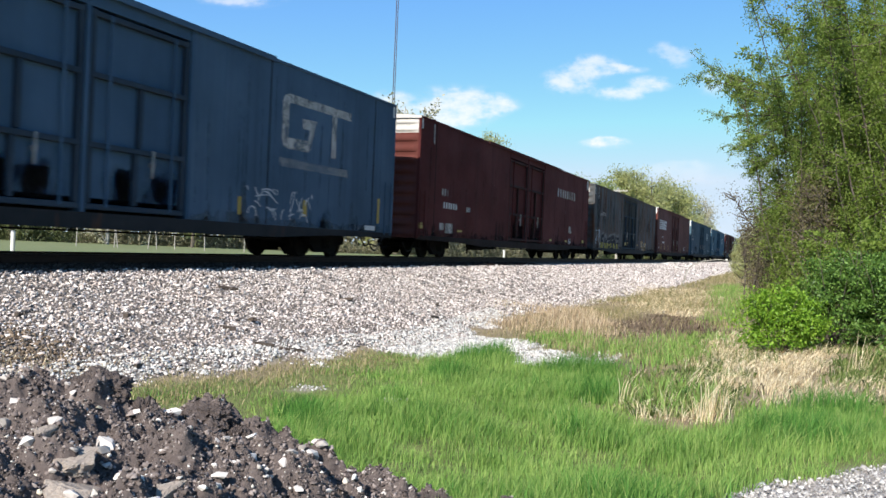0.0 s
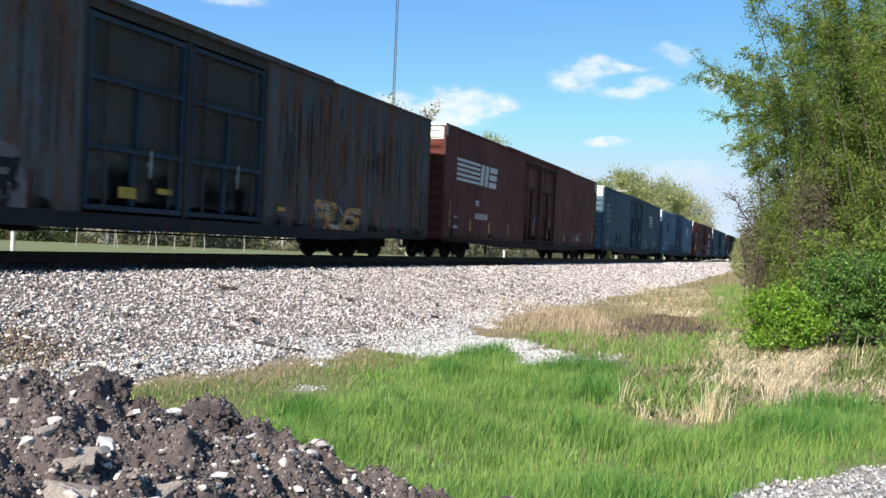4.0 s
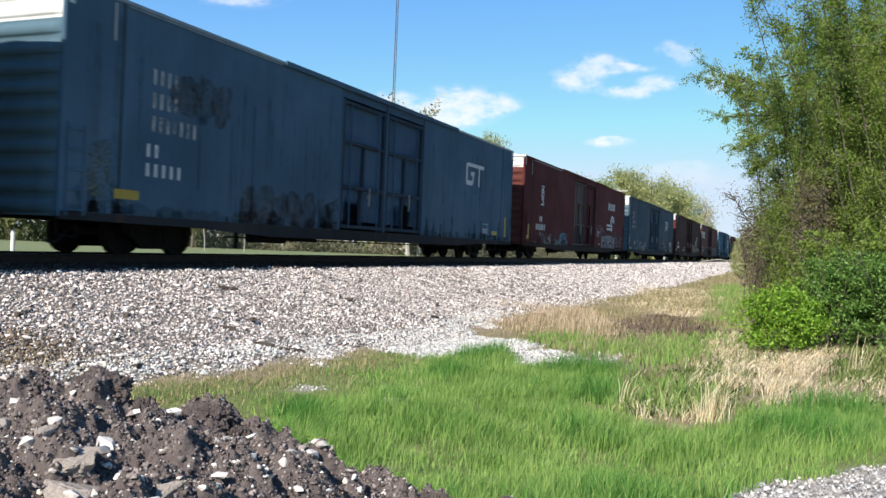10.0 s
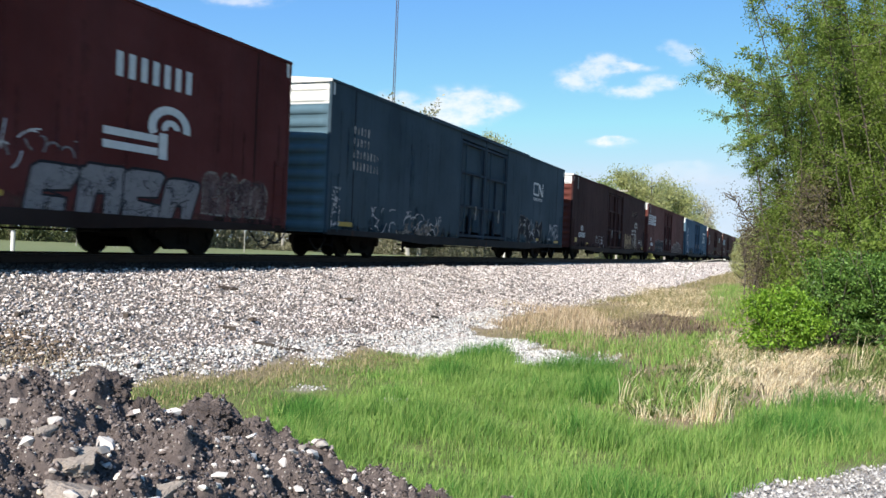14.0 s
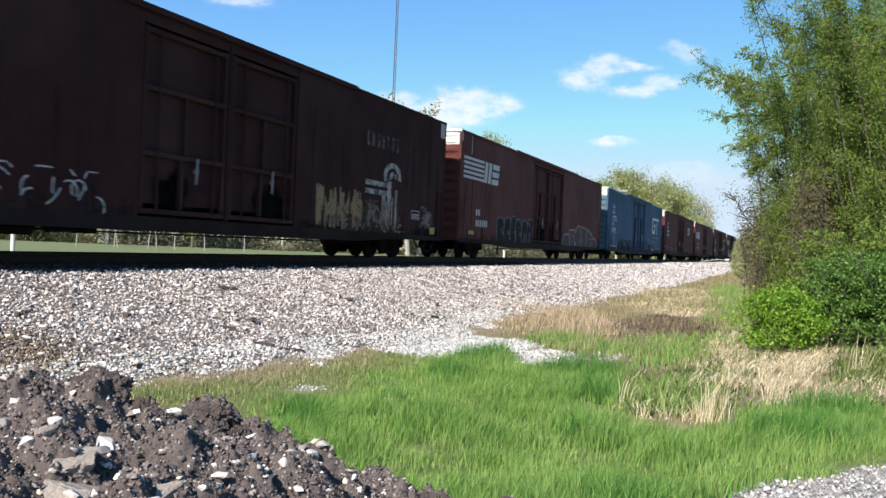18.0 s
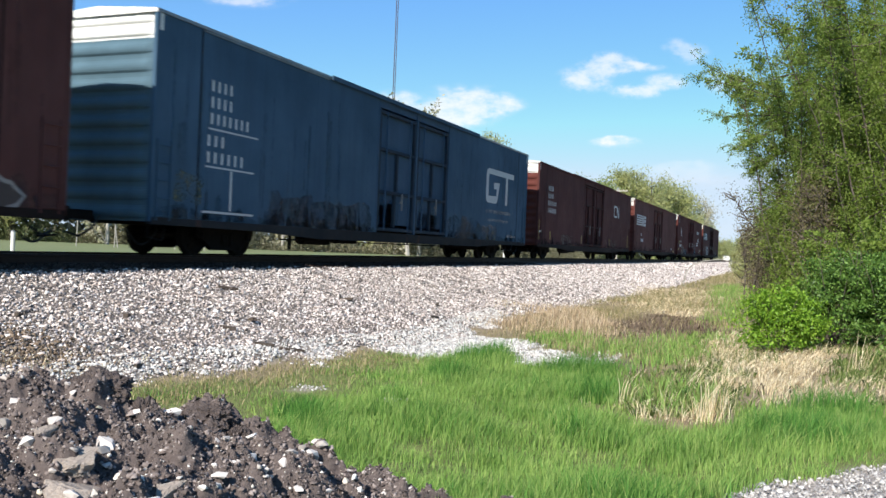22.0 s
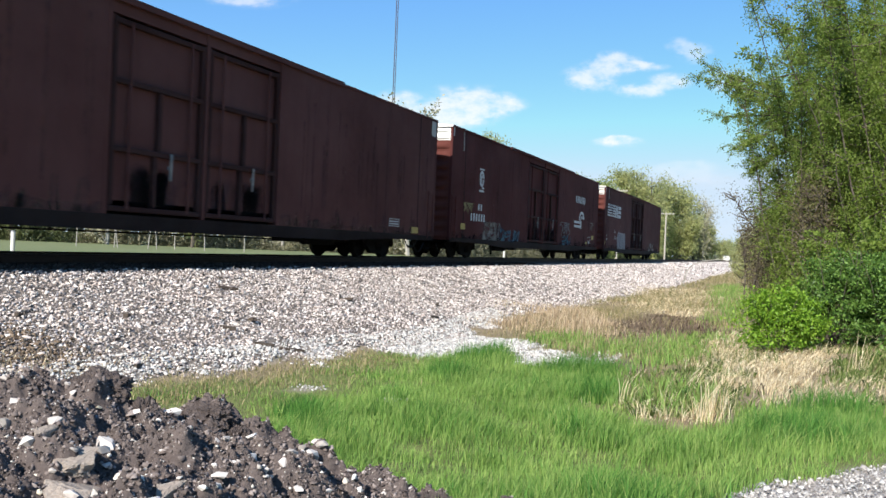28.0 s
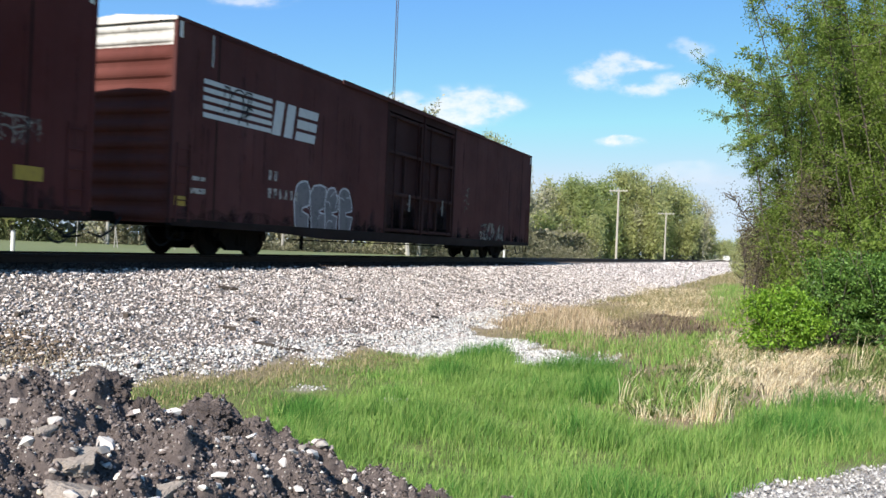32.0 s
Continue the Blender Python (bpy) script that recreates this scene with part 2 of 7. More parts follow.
def mask_green(x, y):
    on = np.maximum(area(x, y, LUSH, 0.5, 0.16), np.maximum(0.75 * area(x, y, MEADOW, 0.8, 0.3), 0.8 * area(x, y, INLET, 0.5, 0.15)))
    on = np.maximum(on, 0.45 * area(x, y, MEADOW_FAR, 1.0, 0.3))
    return np.clip(on * (1 - 0.8 * mask_straw(x, y)) * (1 - mask_gravel(x, y)), 0, 1)


def build_ground():
    xs = np.concatenate([-np.geomspace(1500, 12, 30), np.arange(-11, 4, 0.5), np.arange(4, 18, 0.16), np.geomspace(18.2, 900, 30)])
    ys = np.concatenate([-np.geomspace(600, 3, 18), np.arange(-2.5, 24, 0.2), np.geomspace(24.3, 2500, 80)])
    X, Y = np.meshgrid(xs, ys, indexing="ij")
    Z = ground(X, Y)
    Z = Z + np.where((X > 6) & (Y < 40), 0.02 * smooth_noise(X, Y, 6, 8), 0)
    v = np.stack([X.ravel(), Y.ravel(), Z.ravel()], 1)
    i = np.arange(len(xs) * len(ys)).reshape(len(xs), len(ys))
    f = np.stack([i[:-1, :-1], i[1:, :-1], i[1:, 1:], i[:-1, 1:]], -1).reshape(-1, 4)
    m = mat("ground_soil", (0.15, 0.12, 0.08), 0.95, 0, 0.1)
    k = Nodes(m)
    soil = k.mix(k.noise(2.2, 8, 0.7), (0.10, 0.072, 0.045), (0.30, 0.235, 0.15))
    soil = k.mix(k.ramp(k.noise(9, 6, 0.7), [(0.35, g3(0)), (0.7, g3(0.7))]), soil, (0.36, 0.30, 0.19))
    grass = k.mix(k.noise(5, 8, 0.75), (0.08, 0.12, 0.03), (0.18, 0.22, 0.07))
    stone = k.mix(k.noise(28, 6, 0.75), (0.18, 0.155, 0.14), (0.54, 0.49, 0.455))
    field = k.mix(k.noise(0.12, 6, 0.6), (0.12, 0.14, 0.07), (0.20, 0.21, 0.115))
    field = k.mix(k.ramp(k.noise(1.3, 6, 0.7), [(0.4, g3(0)), (0.7, g3(0.5))]), field, (0.15, 0.20, 0.075))
    c = soil
    # Darker than the stone above: shade in the gaps is put into this colour.
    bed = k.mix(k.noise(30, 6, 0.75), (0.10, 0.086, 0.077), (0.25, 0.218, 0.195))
    for name, col in (("green", grass), ("stone", stone), ("bed", bed), ("bare", k.mix(k.noise(11, 6, 0.7), (0.06, 0.042, 0.03), (0.14, 0.10, 0.07))), ("field", field)):
        at = k.n("Attribute")
        at.attribute_name = name
        c = k.mix(at.outputs["Fac"], c, col)
    k.base(c)
    k.bump(k.mix(0.5, k.noise(22, 8, 0.8), k.noise(4, 5)), 0.8, 0.05)
    ob = big_mesh("ground", v, f, m, "structure", "grassy ditch and field ground beside a railway embankment", "ground", smooth=True)
    x, y = v[:, 0], v[:, 1]
    fieldm = np.where((x < -5.0) | (y > 130) | (x > 25), 1.0, 0.0)
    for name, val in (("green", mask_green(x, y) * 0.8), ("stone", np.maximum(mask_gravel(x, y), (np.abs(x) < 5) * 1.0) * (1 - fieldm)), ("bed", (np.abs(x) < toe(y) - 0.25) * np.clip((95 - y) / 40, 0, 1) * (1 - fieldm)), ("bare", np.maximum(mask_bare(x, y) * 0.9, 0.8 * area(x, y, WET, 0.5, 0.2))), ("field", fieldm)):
        at = ob.data.attributes.new(name, "FLOAT", "POINT")
        at.data.foreach_set("value", val.astype(np.float32))
    return ob


GROUND = build_ground()


# ---- track ----
def build_track():
    prof = [(-0.07, 0.0), (-0.07, 0.012), (-0.012, 0.03), (-0.012, 0.125), (-0.036, 0.135), (-0.036, 0.168), (-0.028, 0.178), (0.028, 0.178), (0.036, 0.168), (0.036, 0.135), (0.012, 0.125), (0.012, 0.03), (0.07, 0.012), (0.07, 0.0)]
    for side in (0.7535, -0.7535):
        rail = empty("rail", side, 0, RAIL - 0.178, "long steel running rail with rusty web and worn head", "rail", "running rails", "structure")
        bm = bmesh.new()
        ends = [[bm.verts.new((x, y, z)) for x, z in prof] for y in (-150.0, 900.0)]
        n = len(prof)
        for i in range(n):
            bm.faces.new((ends[0][i], ends[0][(i + 1) % n], ends[1][(i + 1) % n], ends[1][i]))
        part("rail_web", bm, M_RAIL, rail)
        part("rail_head", bbox(-0.03, 0.03, -150, 900, 0.1785, 0.181), M_RAILTOP, rail, "bright worn top of the rail")
    me = bbox(-1.3, 1.3, -0.115, 0.115, -0.16, 0.012, bevel=0.012)
    m = bpy.data.meshes.new("tie")
    me.to_mesh(m)
    me.free()
    m.materials.append(M_TIE)
    bed = empty("track_ties", 0, 0, RAIL - 0.19, "dark creosoted wooden ties bedded in ballast", "ties", "", "structure")
    for i in range(120):
        shared("tie", m, bed, pose(random.uniform(-0.03, 0.03), -8 + i * 0.52, random.uniform(-0.008, 0.008), 0, 0, random.uniform(-0.8, 0.8)))
    bm = bmesh.new()
    for i in range(520):
        box(bm, -1.3, 1.3, 54.5 + i * 0.52, 54.73 + i * 0.52, -0.1, 0.012)
    tagged(part("far_ties", bm, M_TIE, bed), kind="stuff")


build_track()

# ---- train ----
PITCH, BODY, HALF = 28.4, 26.4, 1.6
SHIFT = (0.22, 0.31, 0.21, -0.29, 0.2, -0.13, -0.16, 0.0, 0.17, -0.18, 0.06, 0.23, 0.16, -0.26, 0.01)


def run(t):
    """How far the train has come by t seconds."""
    return 14.4588 * t - 0.19776 * t ** 2 + 0.0060606 * t ** 3 - 7.2353e-5 * t ** 4 + 1.15 * max(0.0, 1.0 - t)


def car_y(n, t):
    """The middle of car n along the track."""
    return 26.334 + n * PITCH + SHIFT[n] - BODY / 2 - run(t)


SILL, EAVE, ROOF = 0.62, 4.96, 5.14
L = BODY / 2
RISE = (0.0, 0.0, -0.03, 0.08, 0.05, 0.0, 0.06, 0.06, 0.07, 0.08, 0.10, 0.03, 0.03, 0.12, 0.10)   # the cars differ in height
DOOR = 2.97   # half the width of the door opening


def mesh_of(bm, *mats):
    me = bpy.data.meshes.new("piece")
    bm.to_mesh(me)
    bm.free()
    for m in mats:
        me.materials.append(m)
    return me


def wheelset_mesh():
    """Two wheels on their axle, with drilled webs."""
    bm = bmesh.new()
    prof = [(0.13, 0.07), (0.16, 0.03), (0.36, 0.015), (0.40, 0.06), (0.455, 0.062), (0.46, -0.03), (0.485, -0.045), (0.485, -0.075), (0.40, -0.075), (0.36, -0.03), (0.12, -0.06)]
    n = 24
    for s in (1, -1):
        rings = [[bm.verts.new((s * (0.7535 + x), r * math.cos(2 * math.pi * i / n), r * math.sin(2 * math.pi * i / n))) for i in range(n)] for r, x in prof]
        for a, b in zip(rings, rings[1:]):
            for i in range(n):
                bm.faces.new((a[i], a[(i + 1) % n], b[(i + 1) % n], b[i]))
        bm.faces.new(rings[0])
        bm.faces.new(rings[-1])
        for i in range(3):
            a = 2 * math.pi * i / 3
            tube(bm, (s * 0.765, 0.26 * math.cos(a), 0.26 * math.sin(a)), (s * 0.80, 0.26 * math.cos(a), 0.26 * math.sin(a)), 0.05, None, 8)
    tube(bm, (-0.95, 0, 0), (0.95, 0, 0), 0.085, None, 10)
    bmesh.ops.recalc_face_normals(bm, faces=bm.faces)
    return mesh_of(bm, M_WHEEL)


def sideframe_mesh():
    bm = bmesh.new()
    out = [(-1.12, 0.50), (-0.98, 0.40), (-0.78, 0.36), (-0.5, 0.14), (0.5, 0.14), (0.78, 0.36), (0.98, 0.40), (1.12, 0.50), (1.10, 0.63), (0.8, 0.72), (0.5, 0.86), (-0.5, 0.86), (-0.8, 0.72), (-1.10, 0.63)]
    prism(bm, out, -0.07, 0.07)
    for y in (-0.89, 0.89):
        tube(bm, (-0.1, y, 0.47), (0.13, y, 0.47), 0.11, 0.10, 12)
    for y in (-0.14, 0.0, 0.14):
        tube(bm, (0.09, y, 0.26), (0.09, y, 0.52), 0.055, None, 8)
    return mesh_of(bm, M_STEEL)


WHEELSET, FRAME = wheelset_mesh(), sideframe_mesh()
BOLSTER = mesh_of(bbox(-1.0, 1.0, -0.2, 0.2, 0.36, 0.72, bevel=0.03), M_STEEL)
SPIN = []   # wheelsets that roll with the train


def truck(car, y):
    tr = shared("truck", BOLSTER, car, pose(0, y, 0), "dark cast-steel two-axle truck")
    for s in (1, -1):
        shared("sideframe", FRAME, tr, pose(s * 0.98, 0, 0, 0, 0, 0 if s > 0 else 180))
    for d in (-0.89, 0.89):
        SPIN.append((shared("wheelset", WHEELSET, tr, pose(0, d, 0.46)), d))
    return tr


def corrugated_end(sign, z0, z1, ribs, depth=0.07):
    """One end wall with pressed horizontal ribs that taper at the corners."""
    bm = bmesh.new()
    cols = np.linspace(-HALF + 0.05, HALF - 0.05, 13)
    rows = np.linspace(z0, z1, ribs * 8 + 1)
    grid = []
    for z in rows:
        ph = ((z - z0) / (z1 - z0) * ribs) % 1.0
        r = max(0.0, math.sin((ph - 0.12) / 0.66 * math.pi)) if 0.12 < ph < 0.78 else 0.0
        line = []
        for x in cols:
            e = min(1.0, (HALF - 0.05 - abs(x)) / 0.28)
            line.append(bm.verts.new((x, sign * (L - 0.04 + depth * r ** 0.6 * e), z)))
        grid.append(line)
    for a, b in zip(grid, grid[1:]):
        for i in range(len(cols) - 1):
            q = (a[i], a[i + 1], b[i + 1], b[i])
            bm.faces.new(q if sign < 0 else q[::-1])
    return bm


def logo_shapes(kind, y, z, s, w):
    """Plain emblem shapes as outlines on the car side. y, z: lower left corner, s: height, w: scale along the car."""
    out = []

    def bar(y0, y1, z0, z1, lean=0.0):
        out.append([(y + w * (y0 + lean * z0), z + s * z0), (y + w * (y1 + lean * z0), z + s * z0), (y + w * (y1 + lean * z1), z + s * z1), (y + w * (y0 + lean * z1), z + s * z1)])

    def arc(cy, cz, r0, r1, a0, a1, n=14):
        ring = []
        for i in range(n + 1):
            a = radians(a0 + (a1 - a0) * i / n)
            ring.append((math.cos(a), math.sin(a)))
        out.append([(y + w * (cy + r1 * c), z + s * (cz + r1 * d)) for c, d in ring] + [(y + w * (cy + r0 * c), z + s * (cz + r0 * d)) for c, d in reversed(ring)])

    if kind == "hook":          # open rounded frame whose top bar runs on over a post
        out.append([(y + w * p, z + s * q) for p, q in ((2.0, 0.84), (2.0, 1.0), (0.16, 1.0), (0.04, 0.94), (0.0, 0.82), (0.0, 0.18), (0.05, 0.04), (0.16, 0.0), (0.70, 0.0), (0.80, 0.08), (0.94, 0.63), (0.54, 0.61), (0.54, 0.42), (0.75, 0.43), (0.71, 0.22), (0.17, 0.2), (0.16, 0.78), (0.2, 0.84))])
        bar(1.40, 1.54, 0.0, 0.838)
    elif kind == "worm":        # thin continuous band
        out.append([(y + w * p, z + s * q) for p, q in ((0.9, 0.84), (0.9, 1.0), (0.1, 1.0), (0.0, 0.9), (0.0, 0.1), (0.1, 0.0), (1.06, 0.0), (1.06, 0.7), (1.56, 0.0), (1.8, 0.0), (1.8, 1.0), (1.68, 1.0), (1.68, 0.16), (1.2, 0.95), (0.94, 0.95), (0.94, 0.15), (0.14, 0.15), (0.12, 0.2), (0.12, 0.8), (0.16, 0.84))])
    elif kind == "stripes":     # five bars that end in slanted blocks
        for i in range(5):
            bar(0.0, 2.36, 0.02 + i * 0.21, 0.14 + i * 0.21)
        bar(2.38, 2.72, 0.0, 0.98, 0.14)
        bar(2.86, 3.2, 0.0, 0.98, 0.14)
        bar(3.34, 4.2, 0.0, 0.26, 0.14)
        bar(3.34, 4.2, 0.36, 0.62, 0.14)
        bar(3.34, 4.2, 0.72, 0.98, 0.14)
    elif kind == "wheel":       # two bars that run into a bent ring
        bar(0.0, 0.98, 0.3, 0.44)
        bar(0.0, 0.98, 0.06, 0.20)
        arc(1.2, 0.62, 0.27, 0.42, -10, 205, 16)
        arc(1.22, 0.6, 0.06, 0.18, 0, 200, 12)
        bar(1.0, 1.16, 0.0, 0.5)
    elif kind == "ring":        # round badge with a short bar below
        arc(0.5, 0.55, 0.26, 0.42, 0, 175, 12)
        arc(0.5, 0.55, 0.26, 0.42, 180, 355, 12)
        arc(0.5, 0.55, 0.05, 0.2, 20, 300, 10)
        bar(0.55, 0.95, 0.02, 0.12)
        bar(0.1, 0.95, -0.14, -0.04)
        bar(0.1, 0.95, 1.0, 1.08)
    return out


def text_rows(bm, y, z, widths, height, step, gap=0.5, bold=0.34):
    """Lettering as rows of plain upright bars; z is the top of the first row, widths are in letters."""
    X0, X1 = HALF + 0.004, HALF + 0.009
    for r, w in enumerate(widths):
        zz = z - r * height * (1 + gap)
        for i in range(w):
            yy = y + i * step
            box(bm, X0, X1, yy, yy + step * bold, zz - height, zz)


def blob(r, cy, cz, ry, rz):
    """A rounded, uneven outline."""
    k, ph = r.uniform(2, 4), r.uniform(0, 6)
    pts = []
    for j in range(22):
        a = 2 * math.pi * j / 22
        q = 1 + 0.18 * math.sin(k * a + ph) + r.uniform(-0.07, 0.07)
        pts.append((cy + ry * q * math.copysign(abs(math.cos(a)) ** 0.75, math.cos(a)), cz + rz * q * math.copysign(abs(math.sin(a)) ** 0.75, math.sin(a))))
    return pts


GLYPHS = (((0.1, 0, 0.22, 1), (0.2, 0.95, 0.52, 0.3), (0.5, 0.3, 0.85, 1), (0.9, 1, 0.82, 0)),
          ((0.1, 1, 0.14, 0.2), (0.14, 0.2, 0.5, 0.02), (0.5, 0.02, 0.86, 0.25), (0.86, 0.2, 0.92, 1)),
          ((0.12, 0, 0.2, 1), (0.2, 0.93, 0.9, 1), (0.18, 0.5, 0.7, 0.56)),
          ((0.08, 0.05, 0.48, 1), (0.5, 1, 0.9, 0), (0.25, 0.36, 0.74, 0.4)),
          ((0.85, 0.9, 0.3, 0.98), (0.3, 0.98, 0.14, 0.66), (0.14, 0.66, 0.82, 0.4), (0.82, 0.4, 0.7, 0.06), (0.7, 0.06, 0.1, 0.08)),
          ((0.15, 0.5, 0.35, 0.95), (0.35, 0.95, 0.75, 0.92), (0.75, 0.92, 0.9, 0.5), (0.9, 0.5, 0.7, 0.06), (0.7, 0.06, 0.3, 0.05), (0.3, 0.05, 0.12, 0.5)))


def glyph(r, y0, y1, z0, z1, slant):
    """A sprayed shape of thick crooked strokes, each an outline of its own."""
    w, h = y1 - y0, z1 - z0
    fat = min(w, h) * r.uniform(0.13, 0.17)
    flip, out = r.random() < 0.5, []
    for ay, az, by, bz in r.choice(GLYPHS)[r.randint(0, 1):] + ((r.random(), r.random(), r.random(), r.random()),):
        if flip:
            ay, by = 1 - ay, 1 - by
        p = Vector((y0 + w * (ay + slant * az + r.uniform(-0.07, 0.07)), z0 + h * (az + r.uniform(-0.05, 0.05))))
        q = Vector((y0 + w * (by + slant * bz + r.uniform(-0.07, 0.07)), z0 + h * (bz + r.uniform(-0.05, 0.05))))
        d = (q - p).normalized() * fat
        e = Vector((-d.y, d.x))
        k, m = r.uniform(0.8, 1.25), r.uniform(0.7, 1.2)
        ring = [p - e * k, q - e * m, q + d * 0.8 - e * 0.5, q + d * 0.8 + e * 0.5, q + e * m, p + e * k, p - d * 0.8 + e * 0.5, p - d * 0.8 - e * 0.5]
        out.append([(c.x, max(c.y, SILL + 0.03)) for c in ring])
    return out


def grown(pts, d):
    """An outline pushed outwards by d."""
    n, out = len(pts), []
    for i in range(n):
        (ay, az), (by, bz), (cy, cz) = pts[i - 1], pts[i], pts[(i + 1) % n]
        e, f = Vector((by - ay, bz - az)), Vector((cy - by, cz - bz))
        e, f = e.normalized() if e.length > 1e-6 else Vector((1, 0)), f.normalized() if f.length > 1e-6 else Vector((1, 0))
        m = Vector((e.y + f.y, -(e.x + f.x)))
        m = m.normalized() * d if m.length > 1e-3 else Vector((0, 0))
        out.append((by + m.x, bz + m.y))
    return out


def strokes(bm, y0, y1, z0, z1, n, seed, width=0.05, lift=0.008):
    """Loose sprayed lines."""
    r = random.Random(seed)
    for i in range(n):
        y, z = r.uniform(y0, y1), r.uniform(z0, z1)
        a, bend = r.uniform(0.2, 2.9), r.uniform(-0.45, 0.45)
        for j in range(r.randint(4, 9)):
            step = 0.075
            y2, z2 = y + step * math.cos(a), min(z1, max(z0, z + step * math.sin(a)))
            ny, nz = -math.sin(a) * width / 2, math.cos(a) * width / 2
            if y0 <= y2 <= y1 and abs(z2 - z) + abs(y2 - y) > 0.02:
                prism(bm, [(y - ny, z - nz), (y2 - ny, z2 - nz), (y2 + ny, z2 + nz), (y + ny, z + nz)], HALF + lift + i * 2e-5, HALF + lift + 0.002 + i * 2e-5)
            y, z, a = y2, z2, a + bend


def boxcar(n, body_mat, door_mat, end_mat, sill_mat, label, cap=True, ribs=10, cap_label="white painted top of the end wall"):
    ev, rf = EAVE + RISE[n], ROOF + RISE[n]
    car = empty("boxcar", 0, car_y(n, 0), RAIL, label, "boxcar", "boxcars of the train")
    # sides, each in two lengths beside the door opening
    for s in (1, -1):
        if s > 0:
            for y0, y1 in ((-L, -DOOR), (DOOR, L)):
                out = [(HALF - 0.09, y1), (HALF - 0.09, y0), (HALF, y0)]
                for i in range(1, 8):
                    yy = y0 + (y1 - y0) * (i - 0.05 + 0.1 * (i > 4)) / 8
                    out += [(HALF, yy - 0.035), (HALF + 0.003, yy - 0.03), (HALF + 0.003, yy + 0.03), (HALF, yy + 0.035)]
                out.append((HALF, y1))
                bm = bmesh.new()
                lo, hi = [bm.verts.new((x, y, SILL + 0.16)) for x, y in out], [bm.verts.new((x, y, ev)) for x, y in out]
                for i in range(len(out)):
                    j = (i + 1) % len(out)
                    bm.faces.new((lo[i], lo[j], hi[j], hi[i]))
                part("side_panel", bm, body_mat, car)
        else:
            part("far_side", bbox(-HALF, -HALF + 0.09, -L, L, SILL + 0.1, ev), body_mat, car)
    # deep sill, lower amidships
    bm = bmesh.new()
    prism(bm, [(-L, SILL + 0.05), (-9.2, SILL + 0.02), (-6.5, SILL - 0.1), (6.5, SILL - 0.1), (9.2, SILL + 0.02), (L, SILL + 0.05), (L, SILL + 0.2), (-L, SILL + 0.2)], HALF - 0.11, HALF + 0.02)
    part("side_sill", bm, sill_mat, car, "grimy side sill, darkened further as in shade")
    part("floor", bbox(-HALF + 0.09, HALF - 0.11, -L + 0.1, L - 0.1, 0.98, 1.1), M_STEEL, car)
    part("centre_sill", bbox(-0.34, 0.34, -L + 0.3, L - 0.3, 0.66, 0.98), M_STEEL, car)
    # roof with raised ridge and eave
    bm = bmesh.new()
    prof = [(-HALF - 0.03, ev), (HALF + 0.03, ev), (HALF + 0.03, ev + 0.07), (0, rf + 0.02), (-HALF - 0.03, ev + 0.07)]
    ends = [[bm.verts.new((x, y, z)) for x, z in prof] for y in (-L - 0.02, L + 0.02)]
    for i in range(5):
        bm.faces.new((ends[0][i], ends[1][i], ends[1][(i + 1) % 5], ends[0][(i + 1) % 5]))
    bm.faces.new(ends[0])
    bm.faces.new(ends[1][::-1])
    for i in range(1, 21):
        y = -L + i * BODY / 21
        for s in (1, -1):
            tube(bm, (s * (HALF - 0.02), y, ev + 0.085), (0, y, rf + 0.035), 0.025, None, 4)
    bmesh.ops.recalc_face_normals(bm, faces=bm.faces)
    part("roof", bm, M_GALV if n in (5, 10) else body_mat, car)
    part("door_track", bbox(HALF + 0.031, HALF + 0.075, -DOOR * 2.05, DOOR * 2.05, ev - 0.03, ev + 0.10), body_mat, car)
    # ends
    for s in (-1, 1):
        top = ev - (0.62 if n in (4, 5, 7) else 0.52) if cap else ev
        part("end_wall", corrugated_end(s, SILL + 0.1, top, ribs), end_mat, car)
        if cap:
            part("end_cap", corrugated_end(s, top, ev + 0.02, 2, 0.06), M_CAP2 if n in (1, 12, 14) else M_CAP, car, cap_label)
            bm = bmesh.new()
            gable = [bm.verts.new((x, s * (L + 0.026), z)) for x, z in ((-HALF - 0.02, ev - 0.01), (HALF + 0.02, ev - 0.01), (HALF + 0.02, ev + 0.068), (0, rf + 0.016), (-HALF - 0.02, ev + 0.068))]
            bm.faces.new(gable if s < 0 else gable[::-1])
            solid = bmesh.ops.extrude_face_region(bm, geom=bm.faces[:])["geom"]
            bmesh.ops.translate(bm, verts=[q for q in solid if isinstance(q, bmesh.types.BMVert)], vec=(0, s * 0.02, 0))
            bmesh.ops.recalc_face_normals(bm, faces=bm.faces)
            part("gable_cap", bm, M_CAP2 if n in (1, 12, 14) else M_CAP, car, cap_label)
            wide, deep = (0.46, 0.55) if s > 0 and n in (1, 3, 8, 12) else (0.18, 0.36)
            for q in (1, -1):
                part("cap_corner", bbox(q * (HALF + 0.004) - 0.002, q * (HALF + 0.004) + 0.002, min(s * L, s * (L - wide)), max(s * L, s * (L - wide)), ev - deep, ev - 0.01), M_CAP2 if wide > 0.2 else M_CAP, car)
        for q in (1, -1):
            part("corner_post", bbox(q * (HALF - 0.03) - 0.05, q * (HALF - 0.03) + 0.05, s * (L - 0.02) - 0.05, s * (L - 0.02) + 0.05, SILL + 0.1, ev, bevel=0.015), body_mat, car)
        # coupler and hose
        bm = bmesh.new()
        box(bm, -0.09, 0.09, s * (L + 0.45) - 0.5, s * (L + 0.45) + 0.5, 0.72, 0.92)
        box(bm, -0.17, 0.17, s * (L + 0.86) - 0.13, s * (L + 0.86) + 0.13, 0.68, 0.97)
